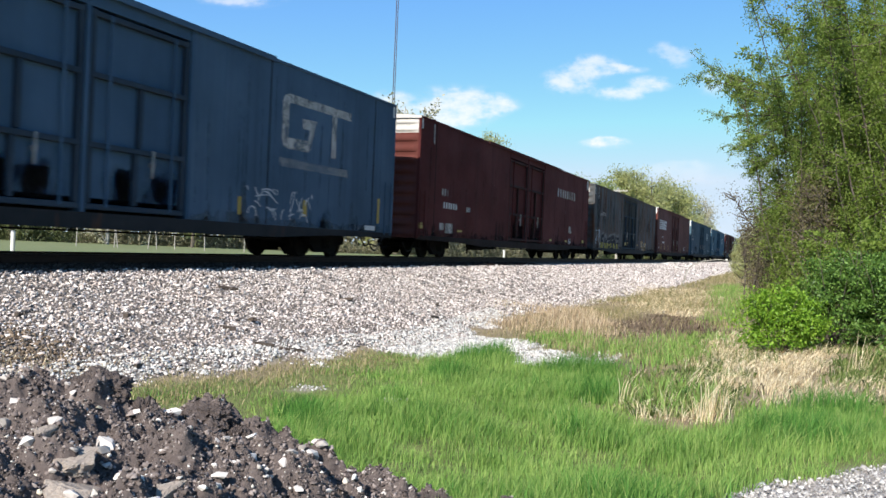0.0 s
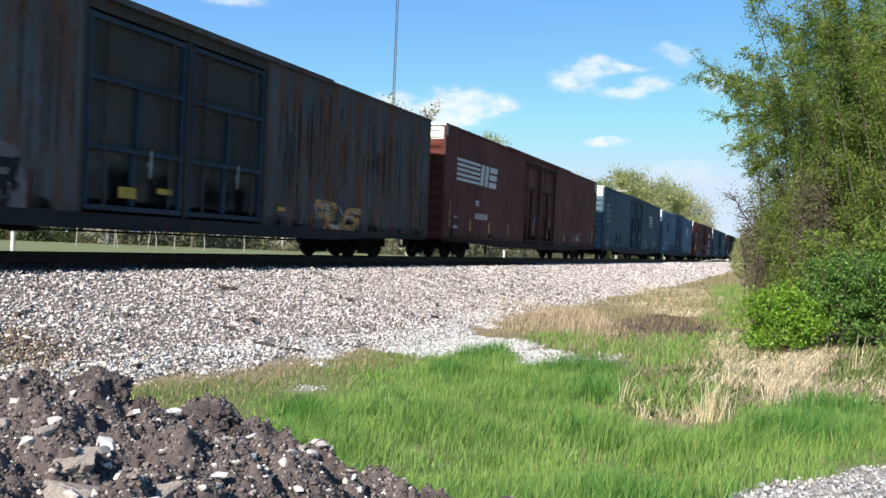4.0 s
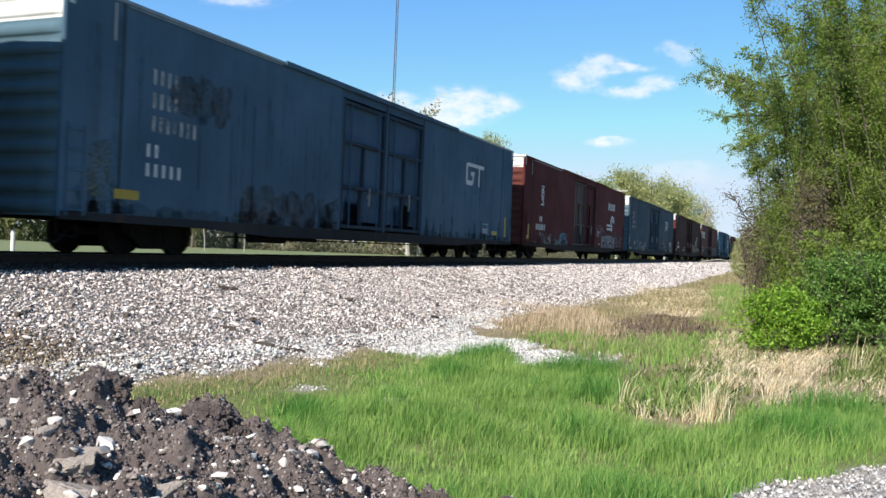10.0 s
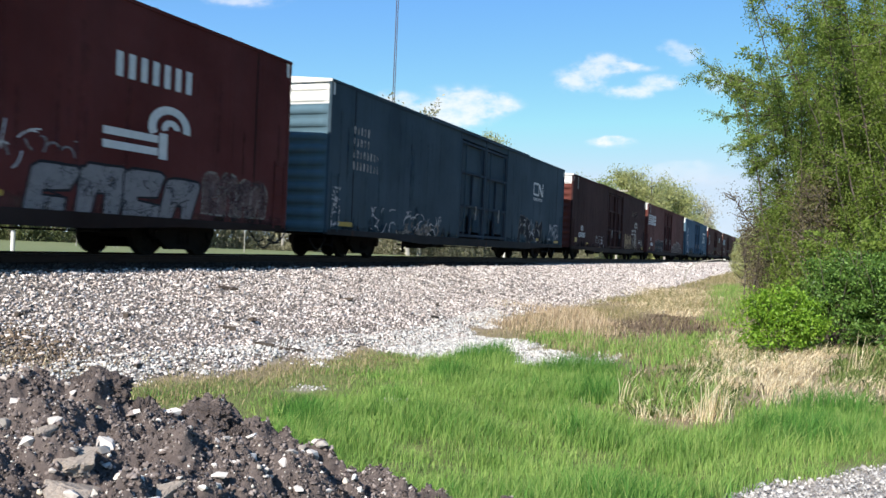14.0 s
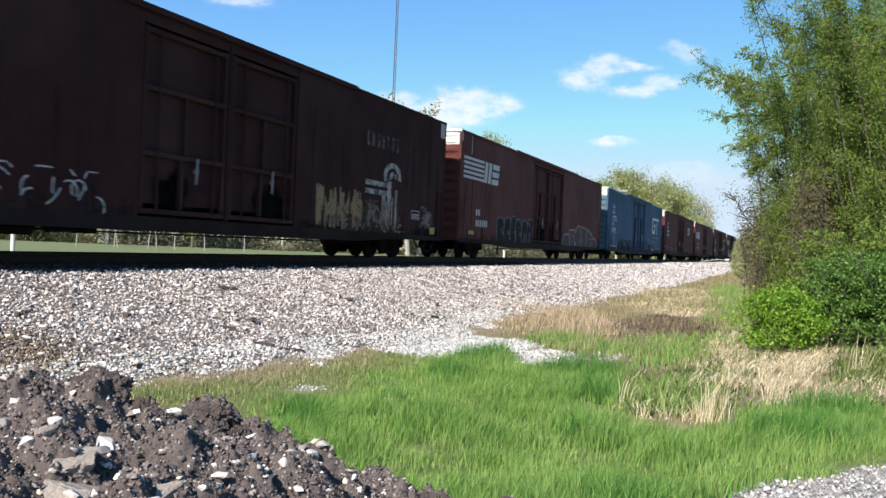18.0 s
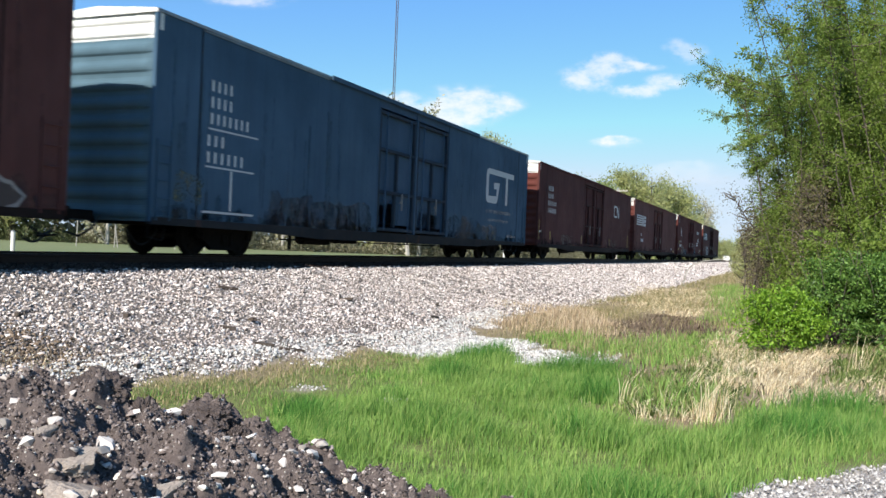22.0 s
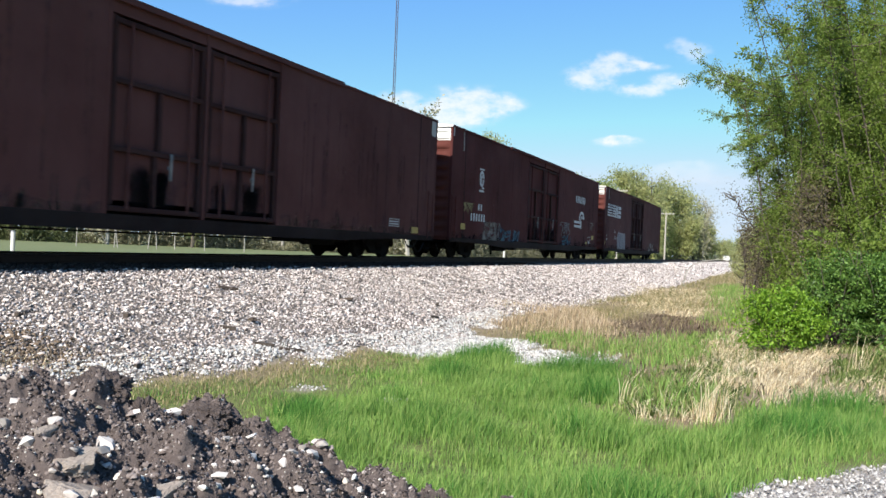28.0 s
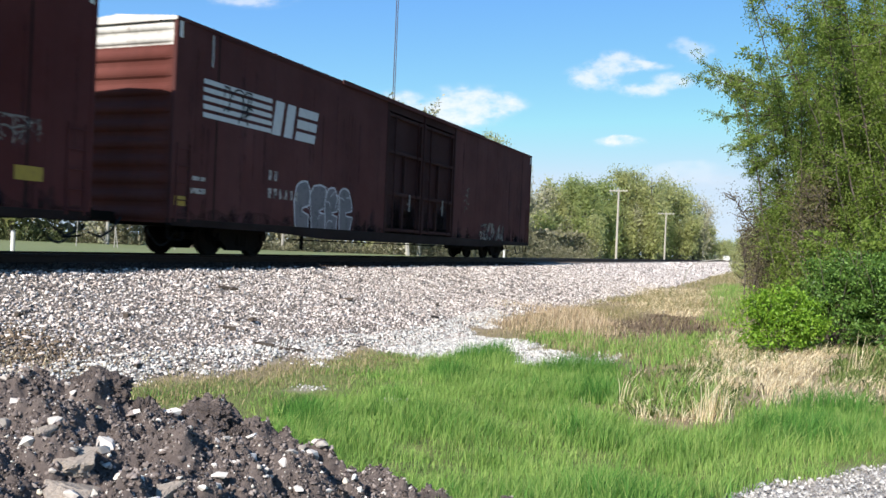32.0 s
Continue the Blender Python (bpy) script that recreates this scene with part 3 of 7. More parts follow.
        part("coupler", bm, M_STEEL, car)
        bm = bmesh.new()
        pts = [(0.35, s * (L + 0.1), 0.8), (0.36, s * (L + 0.35), 0.52), (0.33, s * (L + 0.65), 0.36), (0.3, s * (L + 0.98), 0.45)]
        for a, b in zip(pts, pts[1:]):
            tube(bm, a, b, 0.025, None, 6)
        part("brake_hose", bm, M_HOSE, car)
        bm = bmesh.new()
        arc = [(HALF - 0.45, s * (L - 0.75 + 0.95 * i / 10), SILL - 0.05 - 0.34 * math.sin(math.pi * i / 10)) for i in range(11)]
        rings = [[bm.verts.new((x + 0.022 * math.cos(k * math.pi / 3), y, z + 0.022 * math.sin(k * math.pi / 3))) for k in range(6)] for x, y, z in arc]
        for a, b in zip(rings, rings[1:]):
            for k in range(6):
                bm.faces.new((a[k], a[(k + 1) % 6], b[(k + 1) % 6], b[k]))
        part("slack_hose", bm, M_HOSE, car)
        # uncoupling rod below the end sill, on the camera's side
        bm = bmesh.new()
        pts = [(HALF - 0.1, s * (L - 0.05), SILL + 0.02), (HALF - 0.1, s * (L - 0.05) , 0.38), (HALF - 0.1, s * (L - 0.5), 0.34), (HALF - 0.1, s * (L - 0.55), SILL)]
        for a, b in zip(pts, pts[1:]):
            tube(bm, a, b, 0.018, None, 6)
        part("step_iron", bm, M_STEEL, car)
        # ladder by the corner
        bm = bmesh.new()
        ya, yb = s * (L - 0.14), s * (L - 0.56)
        for yy in (ya, yb):
            box(bm, HALF + 0.004, HALF + 0.03, yy - 0.025, yy + 0.025, 0.75, 2.45)
        for i in range(5):
            tube(bm, (HALF + 0.05, ya, 0.85 + i * 0.37), (HALF + 0.05, yb, 0.85 + i * 0.37), 0.014, None, 6)
        part("ladder", bm, body_mat, car)
        truck(car, s * (L - 3.3))
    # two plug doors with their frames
    # Near-black sheet added behind the doors so their gaps look shaded.
    part("door_back", bbox(HALF - 0.32, HALF - 0.27, -DOOR, DOOR, SILL + 0.2, ev), M_STEEL, car, "dark sheet standing in for the shaded gap behind the doors")
    for q in (-1, 1):
        skin = FADED_DOOR if n == 6 and q < 0 else door_mat
        frame_skin = skin if n == 6 and q < 0 else RIB_BLUE if n in (0, 2, 4, 5, 7, 10) else RIB_BROWN
        y0, y1 = (-DOOR + 0.10, -0.09) if q < 0 else (0.09, DOOR - 0.10)
        z0, z1 = SILL + 0.26, ev - 0.30
        door = part("door", bbox(HALF - 0.18, HALF - 0.11, y0, y1, z0, z1), skin, car)
        hgt, ym = z1 - z0, (y0 + y1) / 2
        for f in (0.0, 0.31, 0.66, 0.965):
            part("cross_rib", bbox(HALF - 0.11, HALF - 0.005, y0, y1, z0 + f * hgt, z0 + f * hgt + 0.11, bevel=0.012), frame_skin, door)
        for f0, f1, yy in ((0.0, 1.0, y0 + 0.06), (0.0, 1.0, y1 - 0.06), (0.0, 0.31, ym - 0.1), (0.31, 0.66, ym)):
            part("stile", bbox(HALF - 0.109, HALF - 0.012, yy - 0.05, yy + 0.05, z0 + f0 * hgt + 0.13, z0 + f1 * hgt - 0.005), frame_skin, door)
        for yy in (y0 + 0.5, y1 - 0.45):
            bm = bmesh.new()
            tube(bm, (HALF - 0.005, yy, z0 + 0.05), (HALF - 0.005, yy, z1 - 0.05), 0.03, None, 8)
            part("lock_rod", bm, skin, door)
        bm = bmesh.new()
        tube(bm, (HALF + 0.03, ym + 0.32, z0 + 0.72), (HALF + 0.03, ym + 0.34, z0 + 1.28), 0.03, None, 8)
        box(bm, HALF - 0.03, HALF + 0.04, ym + 0.29, ym + 0.38, z0 + 0.95, z0 + 1.03)
        part("door_handle", bm, M_HANDLE, door, "worn door handle with scratched paint")
    for yy in ((-11.75, 11.75) + ((6.0,) if n == 0 else ())):
        part("panel_seam", bbox(HALF + 0.0005, HALF + 0.004, yy - 0.022, yy + 0.022, SILL + 0.22, ev - 0.02), M_STEEL, car)
    part("gutter", bbox(HALF + 0.002, HALF + 0.03, -11.7, -6.2, ev - 0.05, ev - 0.02), M_GALV if n in (5, 6, 10) else body_mat, car)
    for yy in (-DOOR, 0.0, DOOR):
        part("door_post", bbox(HALF - 0.27, HALF + 0.012, yy - 0.055, yy + 0.055, SILL + 0.2, ev, bevel=0.01), door_mat, car)
    part("door_header", bbox(HALF - 0.26, HALF - 0.02, -DOOR + 0.056, DOOR - 0.056, ev - 0.26, ev - 0.002), door_mat, car)
    # dirt caught on the lower door panels
    for q in (-1, 1):
        bm = bmesh.new()
        rg = random.Random(700 + n * 2 + q)
        for i in range(9):
            yy = q * 1.5 + rg.uniform(-1.0, 1.0)
            prism(bm, [(min(max(a, q * 1.5 - 1.25), q * 1.5 + 1.25), max(b, SILL + 0.40)) for a, b in blob(rg, yy, SILL + 0.75, rg.uniform(0.25, 0.5), rg.uniform(0.25, 0.6))], HALF - 0.1095, HALF - 0.1085 + i * 6e-5)
        tagged(part("door_grime", bm, DOOR_DIRT, car, "grime on the lower door panels"), kind="stuff")
    # brake rigging below the sill; some cars carry it the other way round
    e = -1 if n in (3, 9, 12, 14) else 1
    bm = bmesh.new()
    tube(bm, (HALF - 0.5, -6.6 * e, 0.52), (HALF - 0.5, -5.1 * e, 0.52), 0.17, None, 14)
    for yy in (-6.62, -5.08):
        tube(bm, (HALF - 0.5, yy * e - 0.03, 0.52), (HALF - 0.5, yy * e + 0.03, 0.52), 0.1, None, 12)
    part("air_tank", bm, M_STEEL, car)
    bm = bmesh.new()
    tube(bm, (HALF - 0.45, -4.75 * e, 0.56), (HALF - 0.45, -4.1 * e, 0.56), 0.15, 0.12, 12)
    box(bm, HALF - 0.6, HALF - 0.3, min(-4.05 * e, -3.65 * e), max(-4.05 * e, -3.65 * e), 0.42, 0.66)
    part("brake_cylinder", bm, M_STEEL, car)
    # pale strip painted as the sun grazing the side sheet's end below the eave
    if n in (1, 2, 5, 6, 8, 9, 13, 14):
        part("sunlit_strip", bbox(HALF + 0.0045, HALF + 0.03, -12.02, -11.985, ev - 0.78, ev - 0.06), M_CAP2, car, "pale strip painted as sun caught on the side sheet's edge")
    bm = bmesh.new()
    tube(bm, (HALF - 0.25, -8.0, 0.47), (HALF - 0.25, 7.0, 0.47), 0.02, None, 6)
    box(bm, HALF - 0.28, HALF - 0.22, -7.57, -7.48, 0.20, SILL)
    for y in (-7.5, -4, 0, 4, 7.0):
        box(bm, HALF - 0.27, HALF - 0.23, y - 0.03, y + 0.03, 0.46, SILL)
    part("brake_rod", bm, M_STEEL, car)
    return car


DOOR_DIRT = worn("door_dirt", (0.03, 0.025, 0.023), (0.055, 0.045, 0.04), 0.55, 1.6, most=0.22, soft=0.25)
FADED_DOOR = paint("faded_grey_brown_paint", (0.098, 0.073, 0.066), 0.2, 0.4, 71.0)
# Ribs and stiles of the doors, mostly darker than the door panels.
RIB_BLUE = paint("dark_blue_rib", (0.034, 0.05, 0.07), 0.3, 0.5, 73.0)
RIB_BROWN = paint("dark_brown_rib", (0.046, 0.02, 0.018), 0.3, 0.5, 76.0)
P_BROWN = paint("oxide_brown_paint", (0.0825, 0.0294, 0.0269), 0.15, 0.3, 0.0)
P_BROWN3 = paint("warm_brown_paint", (0.105, 0.041, 0.036), 0.12, 0.3, 8.0)
P_BROWN2 = paint("dark_brown_paint", (0.042, 0.0165, 0.0158), 0.2, 0.4, 5.0)
P_RED = paint("tuscan_red_paint", (0.0874, 0.0213, 0.0196), 0.12, 0.3, 11.0)
P_RED2 = paint("deep_red_paint", (0.081, 0.0227, 0.021), 0.15, 0.35, 15.0)
P_BLUE = paint("faded_blue_paint", (0.064, 0.108, 0.162), 0.2, 0.35, 21.0)
P_BLUE3 = paint("mid_blue_paint", (0.064, 0.118, 0.172), 0.16, 0.3, 23.0)
P_BLUE2 = paint("bright_blue_paint", (0.054, 0.104, 0.16), 0.16, 0.3, 25.0)
D_BLUE = paint("dull_blue_door_paint", (0.052, 0.094, 0.148), 0.25, 0.4, 28.0)
P_TEAL = paint("slate_blue_paint", (0.0464, 0.0778, 0.1058), 0.12, 0.3, 31.0)
P_TEAL2 = paint("dark_slate_blue_paint", (0.044, 0.070, 0.092), 0.12, 0.3, 36.0)
P_GREY = paint("weathered_grey_paint", (0.082, 0.090, 0.094), 0.85, 0.8, 41.0)
P_GREYD = paint("weathered_grey_door_paint", (0.0467, 0.0467, 0.0425), 0.5, 0.6, 44.0)
# End-wall copies of the side colours, made lighter as if catching the sun.
E_RED = paint("lit_end_red", (0.115, 0.037, 0.030), 0.12, 0.3, 51.0)
E_BLUE = paint("lit_end_blue", (0.08, 0.138, 0.175), 0.1, 0.25, 55.0)
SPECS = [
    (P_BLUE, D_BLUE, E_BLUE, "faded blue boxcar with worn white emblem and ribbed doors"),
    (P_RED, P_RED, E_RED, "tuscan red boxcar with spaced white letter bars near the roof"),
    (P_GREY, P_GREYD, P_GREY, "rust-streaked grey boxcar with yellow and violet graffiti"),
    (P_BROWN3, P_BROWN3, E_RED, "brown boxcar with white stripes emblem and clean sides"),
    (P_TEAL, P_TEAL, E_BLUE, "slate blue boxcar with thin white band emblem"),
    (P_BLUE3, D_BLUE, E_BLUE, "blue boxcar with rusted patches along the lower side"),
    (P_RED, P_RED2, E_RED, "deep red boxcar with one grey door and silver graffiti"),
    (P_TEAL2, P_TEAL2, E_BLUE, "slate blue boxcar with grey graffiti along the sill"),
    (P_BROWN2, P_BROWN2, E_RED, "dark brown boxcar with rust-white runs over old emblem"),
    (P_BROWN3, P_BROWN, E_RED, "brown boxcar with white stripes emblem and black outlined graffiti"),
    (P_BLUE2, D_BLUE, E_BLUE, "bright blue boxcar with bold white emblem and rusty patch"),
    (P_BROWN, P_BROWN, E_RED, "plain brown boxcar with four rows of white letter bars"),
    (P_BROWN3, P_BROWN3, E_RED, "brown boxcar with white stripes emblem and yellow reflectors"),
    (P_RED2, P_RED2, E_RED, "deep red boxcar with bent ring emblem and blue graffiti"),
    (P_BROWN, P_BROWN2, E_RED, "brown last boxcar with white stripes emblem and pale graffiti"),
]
# Sill tones hold both grime and the shade low on the cars.
SILL_BLUE = paint("grimy_shaded_blue_sill", (0.026, 0.027, 0.029), 0.4, 0.5, 61.0)
SILL_BROWN = paint("grimy_shaded_brown_sill", (0.024, 0.015, 0.0135), 0.3, 0.5, 65.0)
CARS = [boxcar(i, *s[:3], SILL_BLUE if i in (0, 2, 4, 5, 7, 10) else SILL_BROWN, s[3], cap=(i != 2)) for i, s in enumerate(SPECS)]


# ---- lettering, emblems, reflectors and graffiti on the car sides ----
G_SILVER = worn("silver_spray", (0.25, 0.24, 0.245), (0.13, 0.125, 0.135), 0.7)
G_BLACK = worn("black_spray", (0.012, 0.012, 0.014), (0.03, 0.03, 0.035), 0.95)
G_WHITE = worn("white_spray", (0.60, 0.60, 0.60), (0.42, 0.42, 0.44), 0.75)
G_PALE = worn("pale_spray", (0.27, 0.24, 0.215), (0.17, 0.15, 0.135), 0.5)
G_BLUE = worn("blue_spray", (0.06, 0.115, 0.16), (0.10, 0.155, 0.185), 0.5)
G_ICE = worn("ice_blue_spray", (0.42, 0.50, 0.56), (0.28, 0.36, 0.44), 0.8)
G_FAINT = worn("faint_spray", (0.13, 0.09, 0.085), (0.10, 0.06, 0.06), 0.6)
G_VIOLET = worn("grey_spray", (0.17, 0.165, 0.165), (0.09, 0.088, 0.09), 0.8)
G_YELLOW = worn("yellow_spray", (0.32, 0.27, 0.05), (0.20, 0.18, 0.07), 0.65)
G_ORANGE = worn("orange_spray", (0.42, 0.20, 0.05), (0.35, 0.28, 0.16), 0.6)
G_RUST = worn("rust_patch", (0.085, 0.058, 0.045), (0.05, 0.042, 0.040), 0.55, 2.2, most=0.7, soft=0.15)
G_FADE = worn("faded_yellow_paint", (0.16, 0.16, 0.10), (0.10, 0.12, 0.10), 0.35, 1.6)
G_PRIMER = worn("grey_primer_patch", (0.16, 0.15, 0.145), (0.22, 0.20, 0.185), 0.55, 2.0, most=0.6)
G_RUN = worn("rust_white_runs", (0.26, 0.215, 0.17), (0.15, 0.10, 0.065), 0.5, 3.0)
WIDE = {"hook": 2.0, "worm": 1.8, "stripes": 4.36, "wheel": 1.62, "ring": 0.95}


def emblem(n, kind, y0, y1, z0, z1, m=M_STENCIL, label="white emblem of plain bars"):
    for i, out in enumerate(logo_shapes(kind, y0, z0, z1 - z0, (y1 - y0) / WIDE[kind])):
        bm = bmesh.new()
        prism(bm, out, HALF + 0.004, HALF + 0.008)
        part("emblem_bar", bm, m, CARS[n], label)


def letters(n, y0, y1, z0, z1, count, m=M_STENCIL, rows=1):
    bm = bmesh.new()
    h = (z1 - z0) / (rows + (rows - 1) * 0.5)
    step = (y1 - y0) / (count - 0.38)
    text_rows(bm, y0, z1, [max(2, count - ((3, 3, 0, 0) if rows > 2 else (3, 0))[r]) if rows > 1 else count for r in range(rows)], h, step, bold=0.52 if rows == 1 and count < 9 else 0.34)
    tagged(part("lettering", bm, m, CARS[n]), kind="stuff")


def patch(n, y0, y1, z0, z1, m=M_YELLOW, name="reflector", label=""):
    y0, y1 = max(-L + 0.02, y0), min(L - 0.02, y1)
    part(name, bbox(HALF + 0.005, HALF + 0.010, y0, y1, z0, z1), m, CARS[n], label)


def data_box(n, y0, y1, z0, z1):
    bm = bmesh.new()
    for b in ((y0, y1, z0, z0 + 0.02), (y0, y1, z1 - 0.02, z1), (y0, y0 + 0.02, z0, z1), (y1 - 0.02, y1, z0, z1), (y0 + 0.06, y1 - 0.1, z0 + 0.06, z0 + 0.1), (y0 + 0.06, y1 - 0.06, z0 + 0.14, z0 + 0.18)):
        box(bm, HALF + 0.004, HALF + 0.008, *b)
    part("data_box", bm, M_STENCIL, CARS[n], "small white stencilled data box")


def tag(n, y0, y1, z0, z1, count, seed, fill, edge=None, second=None, over=None):
    """Sprayed lettering that reads as nothing: thick crooked strokes with an edge colour below and a second tone above."""
    y0, y1 = max(-L + 0.15, y0), min(L - 0.15, y1)
    z0 = max(z0, SILL + 0.12)
    r = random.Random(seed)
    w, slant = (y1 - y0) / count, r.uniform(0.0, 0.25)
    for i in range(count):
        a = y0 + (i - 0.15) * w + r.uniform(-0.16, 0.16) * w
        out = glyph(r, a, a + w * r.uniform(1.15, 1.5), z0 + r.uniform(0, 0.12), z1 - r.uniform(0, 0.22) * (z1 - z0), slant)
        if edge:
            bm = bmesh.new()
            for j, ring in enumerate(out):
                prism(bm, grown(ring, 0.06), HALF + 0.0035, HALF + 0.0050 + (i * 6 + j) * 4e-5)
            tagged(part("graffiti_edge", bm, edge, CARS[n], "sprayed graffiti outline"), kind="stuff")
        bm = bmesh.new()
        for j, ring in enumerate(out):
            prism(bm, ring, HALF + 0.0075, HALF + 0.0085 + (i * 6 + j) * 4e-5)
        tagged(part("graffiti", bm, fill, CARS[n], "thick sprayed graffiti shape"), kind="stuff")
        if second:
            bm = bmesh.new()
            prism(bm, blob(r, a + w * 0.5, z0 + (z1 - z0) * 0.26, w * 0.3, (z1 - z0) * 0.2), HALF + 0.0118 + i * 3e-4, HALF + 0.0124 + i * 3e-4)
            part("graffiti_shade", bm, second, CARS[n], "second sprayed colour")
    if over:
        bm = bmesh.new()
        strokes(bm, y0, y1, z0, z1, count * 3, seed, 0.03, 0.0145)
        tagged(part("graffiti_line", bm, over, CARS[n], "thin sprayed lines"), kind="stuff")


def bubble(n, y0, y1, z0, z1, count, seed, fill, edge):
    """Rounded sprayed shapes, tall in the middle and low at both ends, each with a pale rim and a dark split."""
    y0, y1 = max(-L + 0.15, y0), min(L - 0.15, y1)
    r = random.Random(seed)
    w = (y1 - y0) / count
    for i in range(count):
        f = math.sin(math.pi * (i + 0.5) / count) ** 0.7
        tall = (z1 - z0) * (0.3 + 0.7 * f) * r.uniform(0.85, 1.05)
        out = [(p, max(q, SILL + 0.18)) for p, q in blob(r, y0 + (i + 0.5) * w, z0 + tall / 2, w * 0.56, tall / 2)]
        for name, m, ring, x in (("graffiti_edge", edge, grown(out, 0.075), 0.0050 + i * 8e-4), ("graffiti", fill, out, 0.0053 + i * 8e-4)):
            bm = bmesh.new()
            prism(bm, ring, HALF + 0.003, HALF + x)
            part(name, bm, m, CARS[n], "rounded sprayed graffiti shape")
    bm = bmesh.new()
    strokes(bm, y0 + w, y1 - w, z0 + 0.15, z1 - 0.3, count * 2, seed + 1, 0.028, 0.0115)
    tagged(part("graffiti_line", bm, edge, CARS[n], "thin sprayed lines"), kind="stuff")


def fat_letters(n, y0, y1, z0, z1, count, seed, fill, edge, slant=0.0, second=None, square=0.0):
    """A row of swollen sprayed shapes with a rim, each cut by a notch or two; they spell nothing."""
    y0, y1 = max(-L + 0.15, y0), min(L - 0.15, y1)
    r = random.Random(seed)
    w, h = (y1 - y0) / count, z1 - z0
    for i in range(count):
        a, b = y0 + i * w + r.uniform(-0.04, 0.04), y0 + (i + 1) * w - 0.06
        wide, tall = b - a, h * r.uniform(0.86, 1.0)
        k = 0.12 if square else 0.42
        arch = [(0.5 + 0.5 * math.copysign(abs(math.cos(t)) ** (0.35 if square else 0.7), math.cos(t)), 1 - k + k * math.sin(t)) for t in [math.pi * j / 10 for j in range(11)]]
        nw, nh, c = r.uniform(0.12, 0.2), r.uniform(0.3, 0.55), r.uniform(0.42, 0.6)
        foot = [(0.04, 0.0), (c - nw, 0.0), (c - nw * 0.6, nh), (c + nw * 0.6, nh), (c + nw, 0.0), (0.98, 0.0)] if r.random() < 0.6 else [(0.06, 0.02), (0.9, 0.0), (1.0, 0.3), (c + 0.05, 0.36), (c + 0.02, 0.44), (0.98, 0.5)]
        wide *= r.uniform(0.95, 1.2)
        lean, bulge = slant + r.uniform(-0.12, 0.12), r.uniform(-0.12, 0.12)
        out = [(a + wide * (p + lean * q + bulge * math.sin(q * 5 + i) + r.uniform(-0.03, 0.03)), z0 + tall * min(1.0, q + r.uniform(-0.03, 0.03) * (q > 0.05))) for p, q in foot + arch]
        rim = [(p, max(q, SILL + 0.10)) for p, q in grown(out, 0.055)]
        for name, m, ring, x in (("graffiti_edge", edge, rim, 0.0050 + i * 8e-4), ("graffiti", fill, out, 0.0054 + i * 8e-4)):
            bm = bmesh.new()
            prism(bm, ring, HALF + 0.003, HALF + x)
            part(name, bm, m, CARS[n], "swollen sprayed graffiti shape")
        if second:
            bm = bmesh.new()
            prism(bm, [(p, max(q, z0 + 0.02)) for p, q in blob(r, (a + b) / 2, z0 + tall * 0.22, wide * 0.36, tall * 0.2)], HALF + 0.0032, HALF + 0.0058 + i * 8e-4)
            part("graffiti_shade", bm, second, CARS[n], "second sprayed colour")
    bm = bmesh.new()
    strokes(bm, y0 + 0.1, y1 - 0.1, z0 + 0.1, z1 - 0.2, count * 2, seed + 1, 0.025, 0.0145)
    tagged(part("graffiti_line", bm, edge, CARS[n], "thin sprayed lines"), kind="stuff")


def lines(n, y0, y1, z0, z1, count, seed, m=G_WHITE, width=0.04):
    width *= 0.75
    bm = bmesh.new()
    strokes(bm, max(-L + 0.05, y0), min(L - 0.05, y1), max(z0, SILL + 0.06), z1, count, seed, width, 0.012)
    tagged(part("graffiti_line", bm, m, CARS[n], "loose thin sprayed lines"), kind="stuff")


def stain(n, y0, y1, z0, z1, count, seed, m=G_RUST, name="rust_patch"):
    r = random.Random(seed)
    w, z0 = (y1 - y0) / count, max(z0, SILL + 0.08)
    for i in range(count):
        bm = bmesh.new()
        out = blob(r, y0 + (i + 0.5) * w, (z0 + z1) / 2, w * r.uniform(0.5, 0.7), (z1 - z0) / 2 * r.uniform(0.7, 1.0))
        prism(bm, [(p, max(z0, q)) for p, q in out], HALF + 0.0032 + i * 2e-4, HALF + 0.0042 + i * 2e-4)
        part(name, bm, m, CARS[n])


def runs(n, y0, y1, z0, z1, count, seed, m=G_RUN):
    """Narrow drips that start at uneven heights and run down."""
    r = random.Random(seed)
    bm = bmesh.new()
    for i in range(count):
        y, w = r.uniform(y0, y1), r.uniform(0.03, 0.16)
        top, low = r.uniform((z0 + z1) / 2, z1), r.uniform(z0, z0 + (z1 - z0) * 0.4)
        prism(bm, [(y - w * 0.3, low), (y + w * 0.3, low), (y + w / 2, top - 0.06), (y + w * 0.2, top), (y - w / 2, top - 0.05)], HALF + 0.003, HALF + 0.0033 + i * 2e-5)
    tagged(part("paint_run", bm, m, CARS[n], "weathered runs down the side"), kind="stuff")


# car 0: faded blue
emblem(0, "hook", 6.55, 10.2, 2.84, 4.27, M_STENCIL2, "worn off-white emblem of plain bars")
letters(0, 6.5, 10.18, 2.36, 2.58, 34, M_STENCIL2)
for q in ((12.12, 12.27, 1.1, 1.89), (7.7, 7.9, 1.11, 1.55), (4.79, 4.92, 1.02, 1.45), (-2.6, -1.9, 1.0, 1.15)):
    patch(0, *q)
patch(0, 11.32, 12.01, 0.87, 1.01, M_STENCIL, "placard")
lines(0, 5.07, 8.19, 0.96, 1.72, 26, 11)
